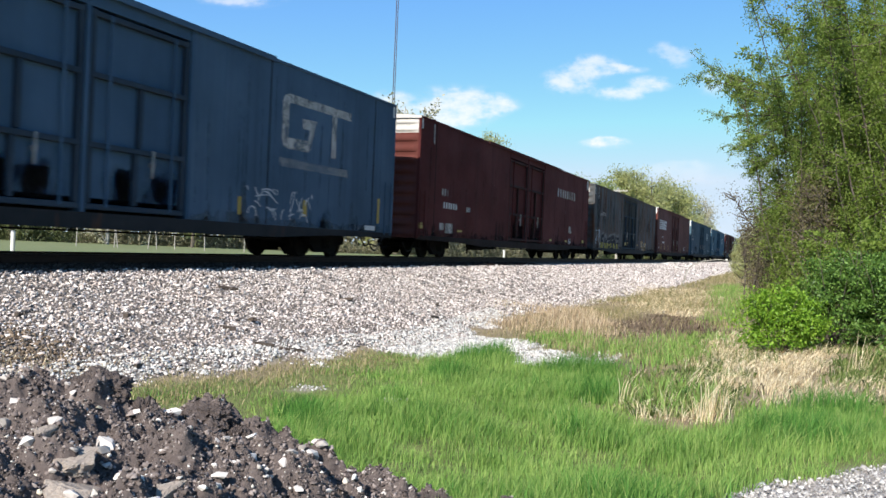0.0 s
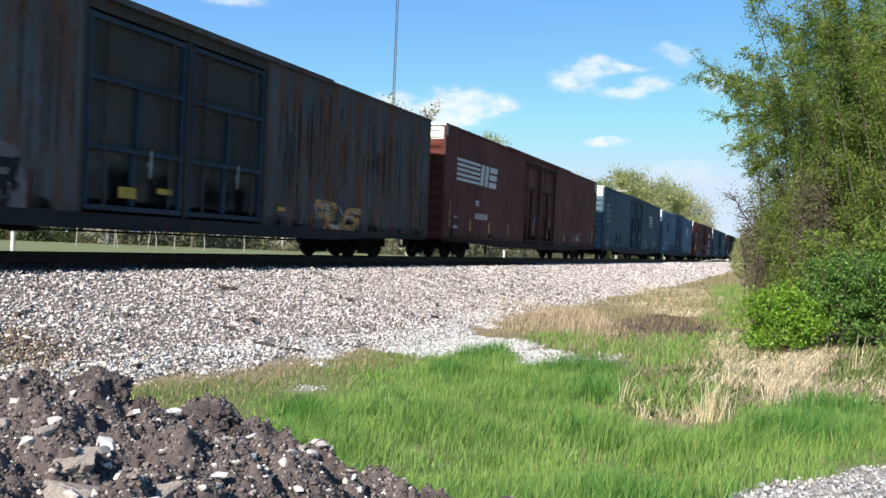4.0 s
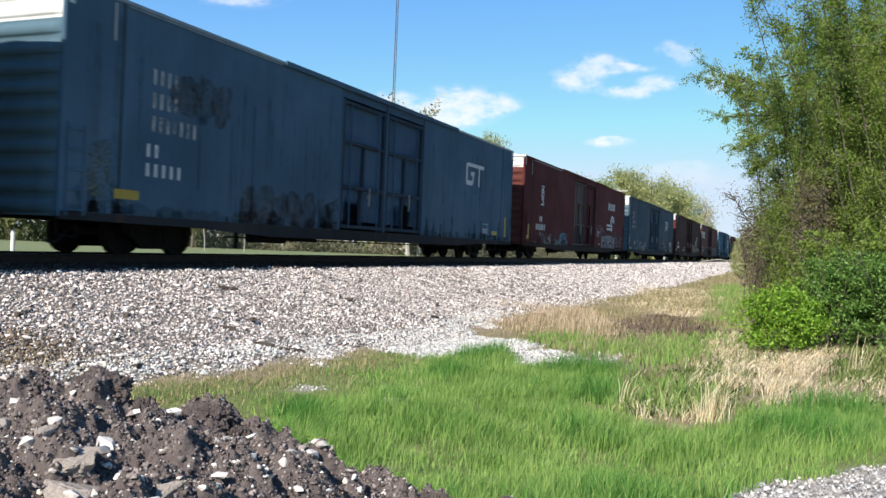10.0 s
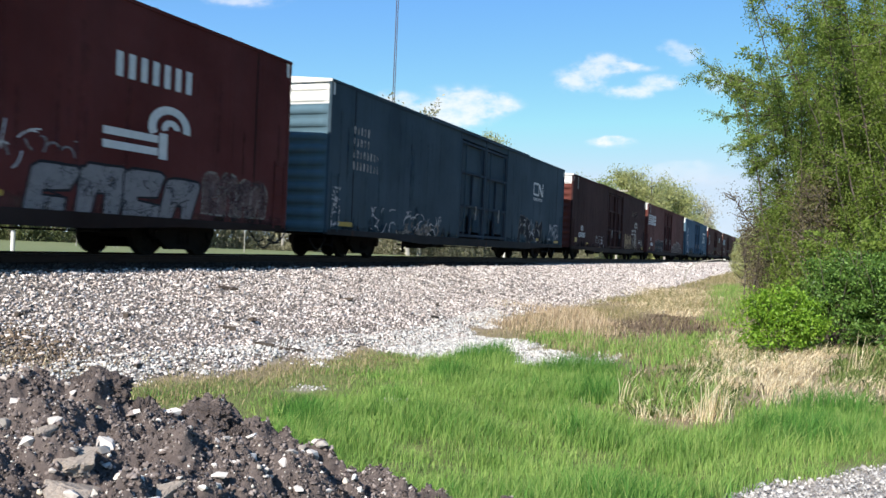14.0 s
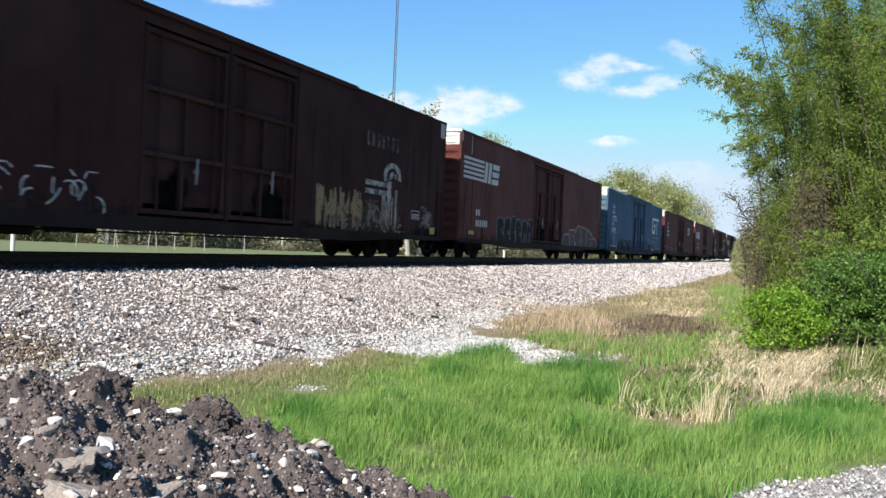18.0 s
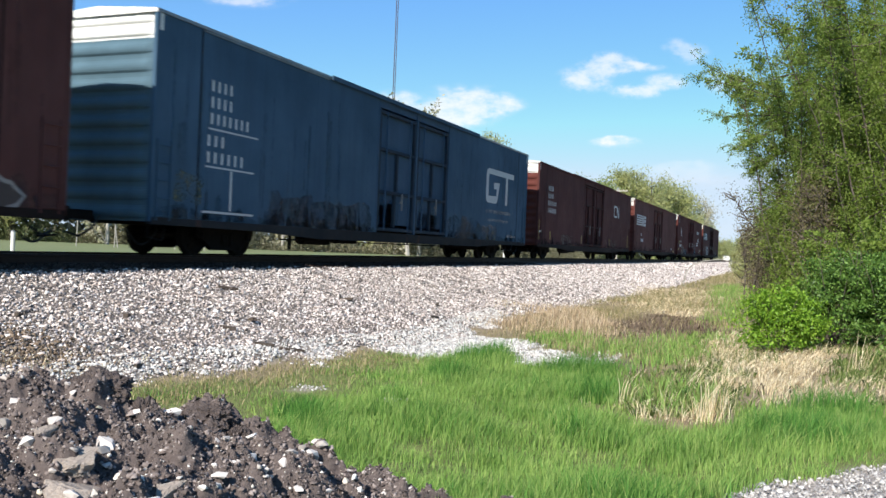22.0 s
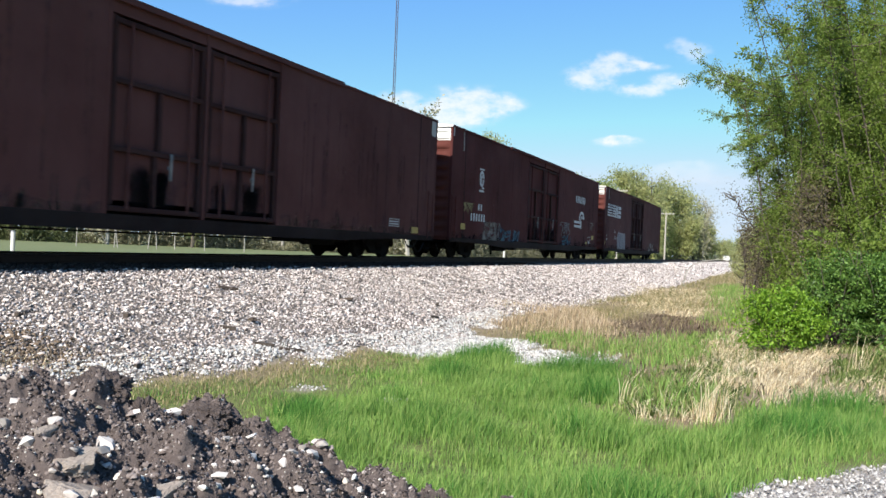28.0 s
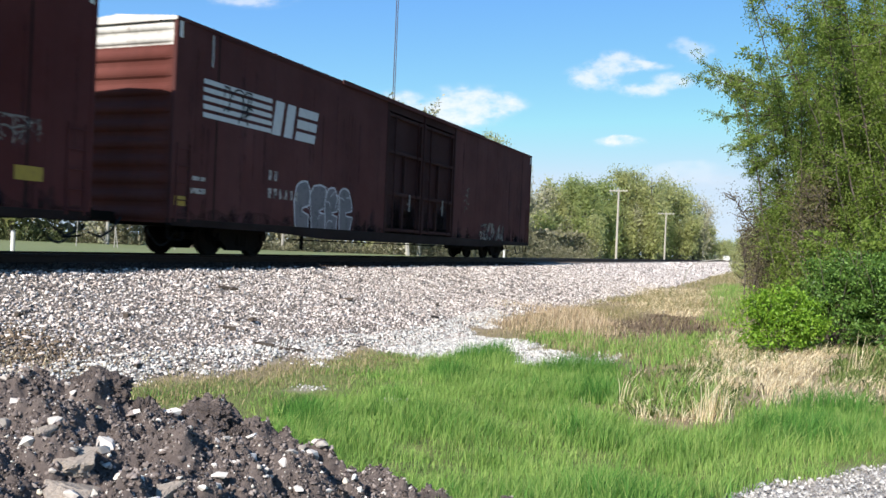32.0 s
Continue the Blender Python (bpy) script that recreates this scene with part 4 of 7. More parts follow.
# car 1: tuscan red
letters(1, -11.05, -10.43, 2.37, 2.63, 3, M_STENCIL2)
letters(1, -10.86, -9.48, 1.9, 2.13, 6)
letters(1, 5.65, 9.71, 3.50, 3.96, 8, M_STENCIL2)
for q in ((-8.44, -8.01, 1.89, 2.07), (-11.19, -10.77, 1.08, 1.34), (-10.62, -9.87, 0.97, 1.35), (8.44, 9.06, 1.55, 1.94)):
    patch(1, *q, M_STENCIL2, "placard")
data_box(1, 8.48, 8.96, 0.93, 1.21)
for q in ((-13.1, -12.75, 1.07, 1.27), (-9.35, -8.86, 1.05, 1.13), (4.29, 4.73, 0.99, 1.1), (7.63, 8.12, 1.01, 1.12), (11.87, 12.29, 1.03, 1.2)):
    patch(1, *q)
# car 2: weathered grey
letters(2, -11.25, -9.35, 3.01, 3.28, 9, M_STENCIL2)
fat_letters(2, -11.25, -4.29, 0.74, 1.95, 5, 21, G_VIOLET, G_PALE, 0.08, G_YELLOW)
tag(2, -10.9, -4.6, 0.76, 1.7, 6, 22, G_BLACK, None, G_YELLOW, G_PALE)
tag(2, 5.33, 7.95, 0.76, 1.5, 3, 27, G_ORANGE, None, None, G_ICE)
lines(2, -12.6, -11.0, 0.9, 2.0, 14, 28, G_ICE, 0.08)
for q in ((-0.9, -0.45, 1.3, 1.42), (-2.0, -1.52, 1.15, 1.37), (3.6, 3.95, 1.2, 1.3)):
    patch(2, *q)
runs(2, -12.5, -3.2, 1.6, 4.85, 60, 29, G_RUST)
runs(2, 3.2, 12.5, 1.4, 4.85, 55, 30, G_RUST)
runs(2, -12.5, -3.2, 1.2, 4.85, 34, 33, worn("pale_runs", (0.14, 0.15, 0.15), (0.09, 0.10, 0.10), 0.5, 1.4, most=0.6))
patch(2, -13.1, -12.95, 4.3, 4.8, M_STENCIL2, "faded_patch")
part("end_patch", bbox(-0.9, 1.25, -L - 0.052, -L - 0.046, 4.44, 4.74), M_CAP2, CARS[2], "pale worn panel high on the end wall")
# car 3: brown
emblem(3, "stripes", -11.93, -7.05, 3.07, 3.98)
letters(3, -9.67, -9.31, 2.2, 2.42, 2)
letters(3, -9.67, -8.2, 1.66, 1.89, 6)
for q in ((-12.05, -11.65, 1.59, 1.69), (-12.11, -11.67, 1.19, 1.3), (8.9, 9.3, 1.55, 1.64), (8.9, 9.3, 1.2, 1.28)):
    patch(3, *q, M_STENCIL2, "placard")
for q in ((-12.62, -12.5, 1.23, 2.26), (-10.31, -10.19, 1.14, 1.62), (-8.0, -7.86, 1.1, 1.57), (-5.3, -5.2, 1.1, 1.6), (-1.3, -1.2, 1.2, 1.75), (1.4, 1.5, 1.1, 1.6), (5.0, 5.1, 1.0, 1.45), (7.3, 7.4, 1.1, 1.5), (12.3, 12.42, 1.1, 2.0)):
    patch(3, *q)
data_box(3, 8.0, 8.6, 1.15, 1.5)
# car 4: slate blue
letters(4, -12.2, -10.5, 2.65, 3.99, 8, M_STENCIL2, 4)
emblem(4, "worm", 6.74, 8.52, 3.24, 3.95)
letters(4, 6.74, 8.46, 2.98, 3.12, 9)
patch(4, 4.99, 5.15, 1.52, 2.36, M_STENCIL2, "placard")
data_box(4, 9.85, 10.37, 1.34, 1.65)
lines(4, -12.4, -10.9, 0.9, 1.5, 10, 41)
PATCHED = worn("dull_repaint", (0.02, 0.022, 0.026), (0.03, 0.032, 0.036), 0.75, 1.0, most=0.6)
patch(4, -8.6, -7.75, 1.3, 1.85, PATCHED, "repainted_patch")
patch(4, -7.3, -6.5, 1.25, 1.8, PATCHED, "repainted_patch")
lines(4, 3.3, 7.0, 0.9, 1.7, 7, 43, G_WHITE, 0.04)
# car 5: bright blue
letters(5, -10.87, -9.44, 2.57, 3.86, 7, M_STENCIL2, 3)
letters(5, -11.0, -9.89, 1.64, 2.31, 5, M_STENCIL, 2)
stain(5, -7.77, -2.9, 0.66, 1.75, 7, 51)
stain(5, -10.2, -8.3, 2.92, 4.02, 3, 52)
stain(5, -12.6, -12.0, 1.0, 2.2, 1, 53, G_FADE, "faded_yellow_patch")
patch(5, -11.86, -11.19, 1.13, 1.32)
patch(5, 10.6, 11.3, 1.05, 1.22)
patch(5, 12.3, 12.5, 1.0, 1.9)
emblem(5, "hook", 7.21, 9.28, 2.99, 3.89)
data_box(5, 9.4, 10.0, 1.1, 1.5)
# car 6: deep red
emblem(6, "ring", -10.2, -9.58, 2.94, 3.77)
letters(6, -10.31, -9.83, 1.97, 2.24, 2)
letters(6, -10.93, -9.24, 1.53, 1.83, 6)
tag(6, -10.3, -6.4, 0.68, 1.35, 4, 61, G_PALE)
tag(6, -6.6, -4.2, 0.7, 1.5, 3, 62, G_BLUE, None, None, G_ICE)
for q in ((-12.34, -12.16, 1.04, 1.75), (-12.56, -12.31, 1.03, 1.19), (4.2, 4.6, 1.0, 1.1)):
    patch(6, *q)
letters(6, 7.06, 9.33, 3.52, 4.01, 7)
emblem(6, "wheel", 6.78, 9.32, 2.03, 3.12)
fat_letters(6, 4.95, 9.5, 0.76, 1.74, 4, 63, G_SILVER, G_BLACK, 0.22, None, 1.0)
fat_letters(6, 9.8, 12.3, 0.98, 1.95, 4, 64, G_FAINT, G_PALE)
lines(6, 3.4, 6.1, 1.4, 2.1, 12, 66, G_SILVER, 0.05)
lines(6, 3.3, 5.4, 1.2, 2.3, 12, 65)
# car 7: slate blue
letters(7, -11.79, -10.1, 2.65, 3.95, 8, M_STENCIL2, 4)
lines(7, -13.0, -12.5, 0.68, 2.04, 22, 71)
lines(7, -10.51, -4.77, 0.7, 1.6, 30, 72)
tag(7, -8.6, -5.0, 0.68, 1.3, 6, 73, G_PALE)
tag(7, 5.03, 8.58, 0.9, 2.02, 5, 74, G_BLACK, G_PALE, None, G_WHITE)
lines(7, 10.17, 12.28, 1.0, 1.88, 30, 75)
emblem(7, "worm", 7.2, 8.94, 3.24, 3.9)
letters(7, 7.17, 8.85, 2.98, 3.13, 9)
for q in ((-12.6, -11.71, 0.93, 1.06), (7.96, 8.39, 0.95, 1.08), (11.48, 12.37, 0.9, 1.03)):
    patch(7, *q)
# car 8: dark brown
letters(8, -10.74, -10.22, 1.81, 2.13, 2)
letters(8, -11.32, -9.58, 1.39, 1.70, 6)
for q in ((-12.27, -11.75, 1.09, 1.35), (12.03, 12.45, 0.89, 1.13), (-9.2, -8.7, 1.0, 1.1)):
    patch(8, *q)
lines(8, -6.67, -3.5, 0.73, 1.58, 16, 81)
emblem(8, "wheel", 6.9, 9.45, 1.95, 3.07, M_STENCIL2, "faded white emblem of a bent ring")
letters(8, 6.9, 9.2, 3.5, 3.95, 7, worn("ghost_stencil", (0.16, 0.12, 0.11), (0.10, 0.08, 0.07), 0.5))
runs(8, 4.0, 6.7, 0.84, 2.1, 55, 82, worn("ochre_runs", (0.33, 0.25, 0.15), (0.24, 0.16, 0.09), 0.7, 2.0))
runs(8, 6.6, 9.4, 0.84, 1.9, 40, 87)
runs(8, 8.0, 9.2, 0.86, 2.3, 18, 88, worn("white_runs", (0.42, 0.38, 0.33), (0.30, 0.26, 0.22), 0.7, 2.0))
tag(8, 4.5, 9.4, 0.68, 1.2, 5, 85, G_RUN)
lines(8, 6.5, 9.0, 1.0, 1.8, 14, 86, G_SILVER, 0.05)
data_box(8, 10.39, 11.06, 1.36, 1.66)
tag(8, 11.13, 12.1, 1.1, 1.76, 2, 83, G_PALE)
# car 9: brown
emblem(9, "stripes", -12.82, -8.39, 3.24, 4.15)
letters(9, -11.22, -10.77, 1.8, 2.07, 2)
letters(9, -11.19, -9.8, 1.35, 1.63, 6)
patch(9, -12.02, -11.44, 1.0, 1.16)
fat_letters(9, -8.4, -2.95, 0.76, 2.0, 6, 91, G_BLACK, G_SILVER)
bubble(9, 3.3, 12.1, 0.7, 2.0, 6, 92, worn("brown_grey_spray", (0.10, 0.078, 0.07), (0.075, 0.055, 0.05), 0.95), worn("pale_outline", (0.36, 0.32, 0.30), (0.25, 0.22, 0.20), 0.8))
# car 10: bright blue
letters(10, -11.36, -9.87, 3.01, 4.0, 7, M_STENCIL, 3)
letters(10, -11.45, -10.04, 2.13, 2.76, 6, M_STENCIL, 2)
for q in ((-11.43, -9.53, 2.88, 2.92), (-11.49, -9.64, 2.02, 2.06), (-10.57, -10.50, 1.07, 2.01), (-11.55, -9.61, 0.99, 1.04)):
    patch(10, *q, M_STENCIL, "stencil_line")
stain(10, -12.46, -11.63, 1.03, 1.98, 1, 101, G_FADE, "faded_yellow_patch")
stain(10, -9.0, -3.3, 0.68, 1.7, 8, 102)
emblem(10, "hook", 7.29, 11.08, 2.44, 3.92)
letters(10, 7.45, 10.82, 2.0, 2.15, 34, M_STENCIL2)
letters(10, 7.6, 10.4, 1.64, 1.76, 18, M_STENCIL2)
stain(10, 2.95, 6.75, 0.66, 1.7, 5, 103)
stain(10, 4.5, 5.3, 0.7, 1.7, 1, 104, G_PRIMER, "primer_patch")
stain(10, 7.0, 8.6, 0.7, 1.5, 2, 105, G_PRIMER, "primer_patch")
letters(10, 10.3, 11.6, 1.0, 1.1, 8, M_STENCIL2)
# car 11: brown
letters(11, -11.29, -9.65, 2.51, 3.95, 8, M_STENCIL, 4)
emblem(11, "worm", 6.6, 8.5, 3.1, 3.95)
for q in ((-13.05, -12.9, 1.06, 2.06), (-10.76, -10.64, 1.08, 1.52), (-3.4, -3.3, 1.0, 1.5), (5.2, 5.3, 1.0, 1.5), (12.2, 12.32, 1.0, 1.9)):
    patch(11, *q)
patch(11, -12.85, -12.47, 1.42, 1.52, M_STENCIL, "placard")
lines(11, -8.52, -5.85, 0.8, 1.4, 26, 111, G_PALE, 0.07)
lines(11, 3.2, 9.0, 0.8, 1.4, 14, 112, G_PALE, 0.05)
# car 12: brown
emblem(12, "stripes", -12.1, -7.32, 2.95, 3.85)
letters(12, -9.77, -9.4, 2.09, 2.33, 2)
letters(12, -9.8, -8.49, 1.59, 1.86, 6)
for q in ((-10.07, -9.62, 0.70, 0.79), (-7.14, -6.71, 0.70, 0.79), (11.29, 11.83, 0.88, 1.09), (-4.6, -4.2, 0.68, 0.77)):
    patch(12, *q)
data_box(12, 9.5, 10.28, 1.06, 1.31)
# car 13: deep red
emblem(13, "ring", -10.09, -9.45, 2.93, 3.73)
letters(13, -10.07, -9.59, 2.03, 2.29, 2)
letters(13, -10.92, -9.19, 1.57, 1.88, 6)
lines(13, -11.77, -10.64, 1.81, 2.26, 30, 131, worn("ochre_spray", (0.30, 0.26, 0.12), (0.24, 0.2, 0.1), 0.8))
tag(13, -9.4, -7.2, 0.68, 1.58, 3, 132, G_PALE, None, None, G_SILVER)
tag(13, -7.3, -4.41, 0.68, 1.4, 4, 133, G_BLUE)
letters(13, 6.99, 9.33, 3.45, 3.85, 7)
emblem(13, "wheel", 6.72, 9.27, 1.89, 2.93)
lines(13, 3.44, 5.77, 1.4, 2.12, 34, 134, G_SILVER, 0.06)
tag(13, 3.88, 5.81, 0.8, 1.4, 3, 135, G_BLUE)
lines(13, 10.63, 12.03, 1.87, 2.38, 22, 136, G_PALE)
data_box(13, 10.51, 11.08, 1.04, 1.48)
for q in ((-12.01, -11.54, 1.18, 1.42), (11.5, 12.1, 1.3, 1.55), (9.8, 10.2, 1.0, 1.12)):
    patch(13, *q)
# car 14: brown, the last
emblem(14, "stripes", -12.26, -7.29, 3.11, 4.0, M_STENCIL, "white emblem of plain bars with a dark repaint")
lines(14, -11.6, -9.6, 3.15, 3.95, 14, 141, G_BLACK, 0.05)
letters(14, -9.6, -9.2, 1.95, 2.2, 2, M_STENCIL2)
letters(14, -9.6, -8.2, 1.5, 1.75, 6, M_STENCIL2)
patch(14, -13.1, -12.75, 1.1, 1.31)
for q in ((-12.54, -12.1, 1.69, 1.78), (-12.58, -12.08, 1.4, 1.52)):
    patch(14, *q, M_STENCIL2, "placard")
fat_letters(14, -8.3, -5.2, 0.8, 2.1, 4, 142, G_SILVER, G_WHITE)
lines(14, 4.0, 4.7, 1.87, 2.9, 8, 143, G_PALE, 0.08)
tag(14, 5.97, 9.0, 0.7, 1.6, 3, 144, G_PALE)
# soot, brake dust and dark runs on every side
G_GRIME = worn("sooty_grime", (0.026, 0.021, 0.019), (0.05, 0.041, 0.036), 0.7, 1.3, most=0.34, soft=0.2)
G_SOOT = worn("dark_runs", (0.03, 0.026, 0.025), (0.05, 0.042, 0.04), 0.5, 0.8, most=0.15)
G_DUST = worn("dry_dust", (0.12, 0.095, 0.08), (0.08, 0.062, 0.052), 0.6, 1.3, most=0.34, soft=0.2)
for n in range(len(CARS)):
    r = random.Random(900 + n)
    bm = bmesh.new()
    for i in range(90):
        y, w = r.uniform(-12.9, 12.9), r.uniform(0.06, 0.45)
        if abs(y) < DOOR + w + 0.1:
            continue
        lo, up = SILL + 0.206, SILL + 0.3 + abs(r.gauss(0, 0.33))
        prism(bm, [(y - w / 2, lo), (y + w / 2, lo), (y + w * 0.42, up * 0.9), (y + w * 0.1, up), (y - w * 0.3, up * 0.94)], HALF + 0.0006, HALF + 0.0012 + i * 2e-5)
    for y0, y1 in ((-13.0, -DOOR - 0.08), (DOOR + 0.08, 13.0)):
        top, yy = [], y1
        while yy > y0:
            top.append((yy, SILL + 0.34 + r.uniform(-0.08, 0.16)))
            yy -= r.uniform(0.12, 0.5)
        prism(bm, [(y0, SILL + 0.205), (y1, SILL + 0.205)] + top + [(y0, SILL + 0.36)], HALF + 0.0004, HALF + 0.0005)
    tagged(part("grime", bm, G_GRIME if n % 3 else G_DUST, CARS[n], "sooty grime along the lower side"), kind="stuff")
    runs(n, -12.8, -DOOR - 0.2, 0.9, 4.7, 26, 930 + n, G_SOOT)
    runs(n, DOOR + 0.2, 12.8, 0.9, 4.7, 26, 960 + n, G_SOOT)


# ---- ballast and loose stones ----
def stones(x, y, z, size, seed, flat=0.75, bedded=False):
    """Angular stones as eight-faced lumps; arrays of places and sizes."""
    r = np.random.default_rng(seed)
    n = len(x)
    c = np.array([(-1, 0, 0), (1, 0, 0), (0, -1, 0), (0, 1, 0), (0, 0, -1), (0, 0, 1)], float) * 1.15
    v = c[None] * r.uniform(0.7, 1.1, (n, 6, 1)) + r.uniform(-0.42, 0.42, (n, 6, 3))
    v *= (r.uniform(0.6, 1.25, (n, 1, 3)) * np.array([1, 1, flat])) * (size / 2)[:, None, None]
    a, b = r.uniform(0, 2 * np.pi, n), r.normal(0, 0.5, n)
    ca, sa, cb, sb = np.cos(a), np.sin(a), np.cos(b), np.sin(b)
    X = v[..., 0] * cb[:, None] + v[..., 2] * sb[:, None]
    Z = -v[..., 0] * sb[:, None] + v[..., 2] * cb[:, None]
    Y = v[..., 1]
    v = np.stack([X * ca[:, None] - Y * sa[:, None], X * sa[:, None] + Y * ca[:, None], Z], -1)
    v += np.stack([x, y, z], -1)[:, None]
    f = np.array([(1, 3, 5), (3, 0, 5), (0, 2, 5), (2, 1, 5), (3, 1, 4), (0, 3, 4), (2, 0, 4), (1, 2, 4)])
    if bedded:      # the underside lies in the bed and is never seen
        f = f[:6]
    return v.reshape(-1, 3), (np.arange(n)[:, None, None] * 6 + f[None]).reshape(-1, 3)


M_BALLAST = island("ballast_stone", [(0.06, 0.047, 0.041), (0.20, 0.16, 0.142), (0.41, 0.343, 0.312), (0.60, 0.512, 0.47), (0.73, 0.655, 0.61), (0.89, 0.85, 0.81)], 0.9, 0.15, 0.18, 30)
M_WEED = island("brown_litter", [(0.09, 0.066, 0.046), (0.15, 0.112, 0.08), (0.24, 0.185, 0.135)], 0.9, 0.1, 0.0)
M_DARKSTONE = island("stained_shaded_ballast", [(0.022, 0.015, 0.011), (0.045, 0.031, 0.024), (0.08, 0.056, 0.044)], 0.9, 0.1, 0.0)
M_DRIVE = island("drive_stone", [(0.15, 0.138, 0.128), (0.30, 0.28, 0.262), (0.45, 0.425, 0.40), (0.66, 0.635, 0.61)], 0.9, 0.15, 0.15, 40)
M_GRAVEL = island("pale_gravel", [(0.30, 0.28, 0.26), (0.48, 0.46, 0.43), (0.60, 0.58, 0.55), (0.74, 0.73, 0.70)], 0.9, 0.15, 0.25, 40)


def scatter(x0, x1, y0, y1, density, seed):
    n = int((x1 - x0) * (y1 - y0) * density)
    r = np.random.default_rng(seed)
    return r.uniform(x0, x1, n), r.uniform(y0, y1, n), r


def lay_ballast():
    groups = []
    x, y, r = scatter(2.52, 8.2, 6.8, 28, 860, 101)
    k = (x < toe(y) + 0.25 * smooth_noise(x, y, 3.0, 11) + r.normal(0, 0.12, len(x))) & (x > 2.5 + 1.2 * (8.6 - y))
    x, y = x[k], y[k]
    s = r.gamma(5, 0.0067, len(x)).clip(0.014, 0.10)
    groups.append((x, y, ground(x, y) + s * r.uniform(-0.1, 0.6, len(x)), s))
    for y0, y1, dens, lo, hi, seed in ((28, 46, 200, 0.05, 0.09, 102), (46, 80, 90, 0.07, 0.13, 115), (80, 170, 25, 0.14, 0.28, 116)):
        x, y, r = scatter(2.55, 7.6, y0, y1, dens, seed)
        k = x < toe(y) + r.normal(0, 0.2, len(x))
        x, y = x[k], y[k]
        s = r.uniform(lo, hi, len(x))
        groups.append((x, y, ground(x, y) + s * 0.15, s))
    a = [np.concatenate(c) for c in zip(*groups)]
    v, f = stones(*a, 104, bedded=True)
    big_mesh("ballast", v, f, M_BALLAST, "stuff", "pale grey and pinkish crushed-stone railway ballast on the embankment", "ballast")
    # between and beside the rails: rust, oil and brake dust, plus the train's shade in the colour
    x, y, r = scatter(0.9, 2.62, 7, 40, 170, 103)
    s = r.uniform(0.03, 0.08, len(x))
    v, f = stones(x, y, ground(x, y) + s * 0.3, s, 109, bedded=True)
    big_mesh("stained_shaded_ballast", v, f, M_DARKSTONE, "stuff", "stained ballast by the rails, darkened as in the train's shade too", "ballast")
    x, y, r = scatter(4.4, 6.3, 7.2, 8.8, 1000, 113)
    k = r.uniform(0, 1, len(x)) < np.exp(-(((x - 5.2) / 0.55) ** 2 + ((y - 7.9) / 0.5) ** 2))
    x, y = x[k], y[k]
    s = r.uniform(0.02, 0.06, len(x))
    v, f = stones(x, y, ground(x, y) + s * 0.6, s, 114, bedded=True)
    big_mesh("rusty_ballast", v, f, M_WEED, "stuff", "rust-brown stones and scale spilled on the ballast", "ballast")
    # smaller washed stone at the toe, on the ditch floor and on the drive
    x, y, r = scatter(5.5, 11.2, 6.0, 22, 620, 105)
    k = (r.uniform(0, 1, len(x)) < mask_gravel(x, y) * 0.95) & (x > toe(y) - 0.7)
    x, y = x[k], y[k]
    s = r.gamma(7, 0.005, len(x)).clip(0.015, 0.075)
    v, f = stones(x, y, ground(x, y) + s * 0.22 + 0.02, s, 106, bedded=True)
    big_mesh("washed_gravel", v, f, M_GRAVEL, "stuff", "pale washed gravel spilled along the ditch", "gravel")
    x, y, r = scatter(13.2, 15.8, 5.0, 8.6, 2200, 107)
    k = r.uniform(0, 1, len(x)) < mask_gravel(x, y)
    x, y = x[k], y[k]
    s = r.gamma(4, 0.0046, len(x)).clip(0.008, 0.05)
    v, f = stones(x, y, ground(x, y) + s * 0.25 + 0.015, s, 108, bedded=True)
    big_mesh("drive_gravel", v, f, M_DRIVE, "stuff", "grey crushed gravel at the edge of a drive", "gravel")


lay_ballast()
# scraps of tie wood and iron left on the slope
RS = random.Random(33)
for sx, sy in ((3.81, 13.8), (5.24, 12.5), (5.5, 11.5), (6.57, 11.7), (6.25, 11.4), (6.1, 8.8), (4.6, 10.2), (4.9, 16.5), (5.6, 20.0), (6.3, 18.2), (4.2, 8.6)):
    bm = bbox(-0.5, 0.5, -0.5, 0.5, -0.5, 0.5, bevel=0.12)
    for q in bm.verts:
        q.co += Vector((RS.uniform(-0.1, 0.1), RS.uniform(-0.1, 0.1), RS.uniform(-0.1, 0.1)))
    scrap = part("tie_scrap", bm, M_TIE, None, "", Matrix.LocRotScale((sx, sy, ground_z(sx, sy) + 0.035), Euler((0, 0.12, RS.uniform(0, 3))), (RS.uniform(0.14, 0.42), RS.uniform(0.05, 0.1), 0.06)))
    tagged(scrap, "dark splintered scrap of tie wood on the ballast", "wood scrap", "scraps on the ballast")


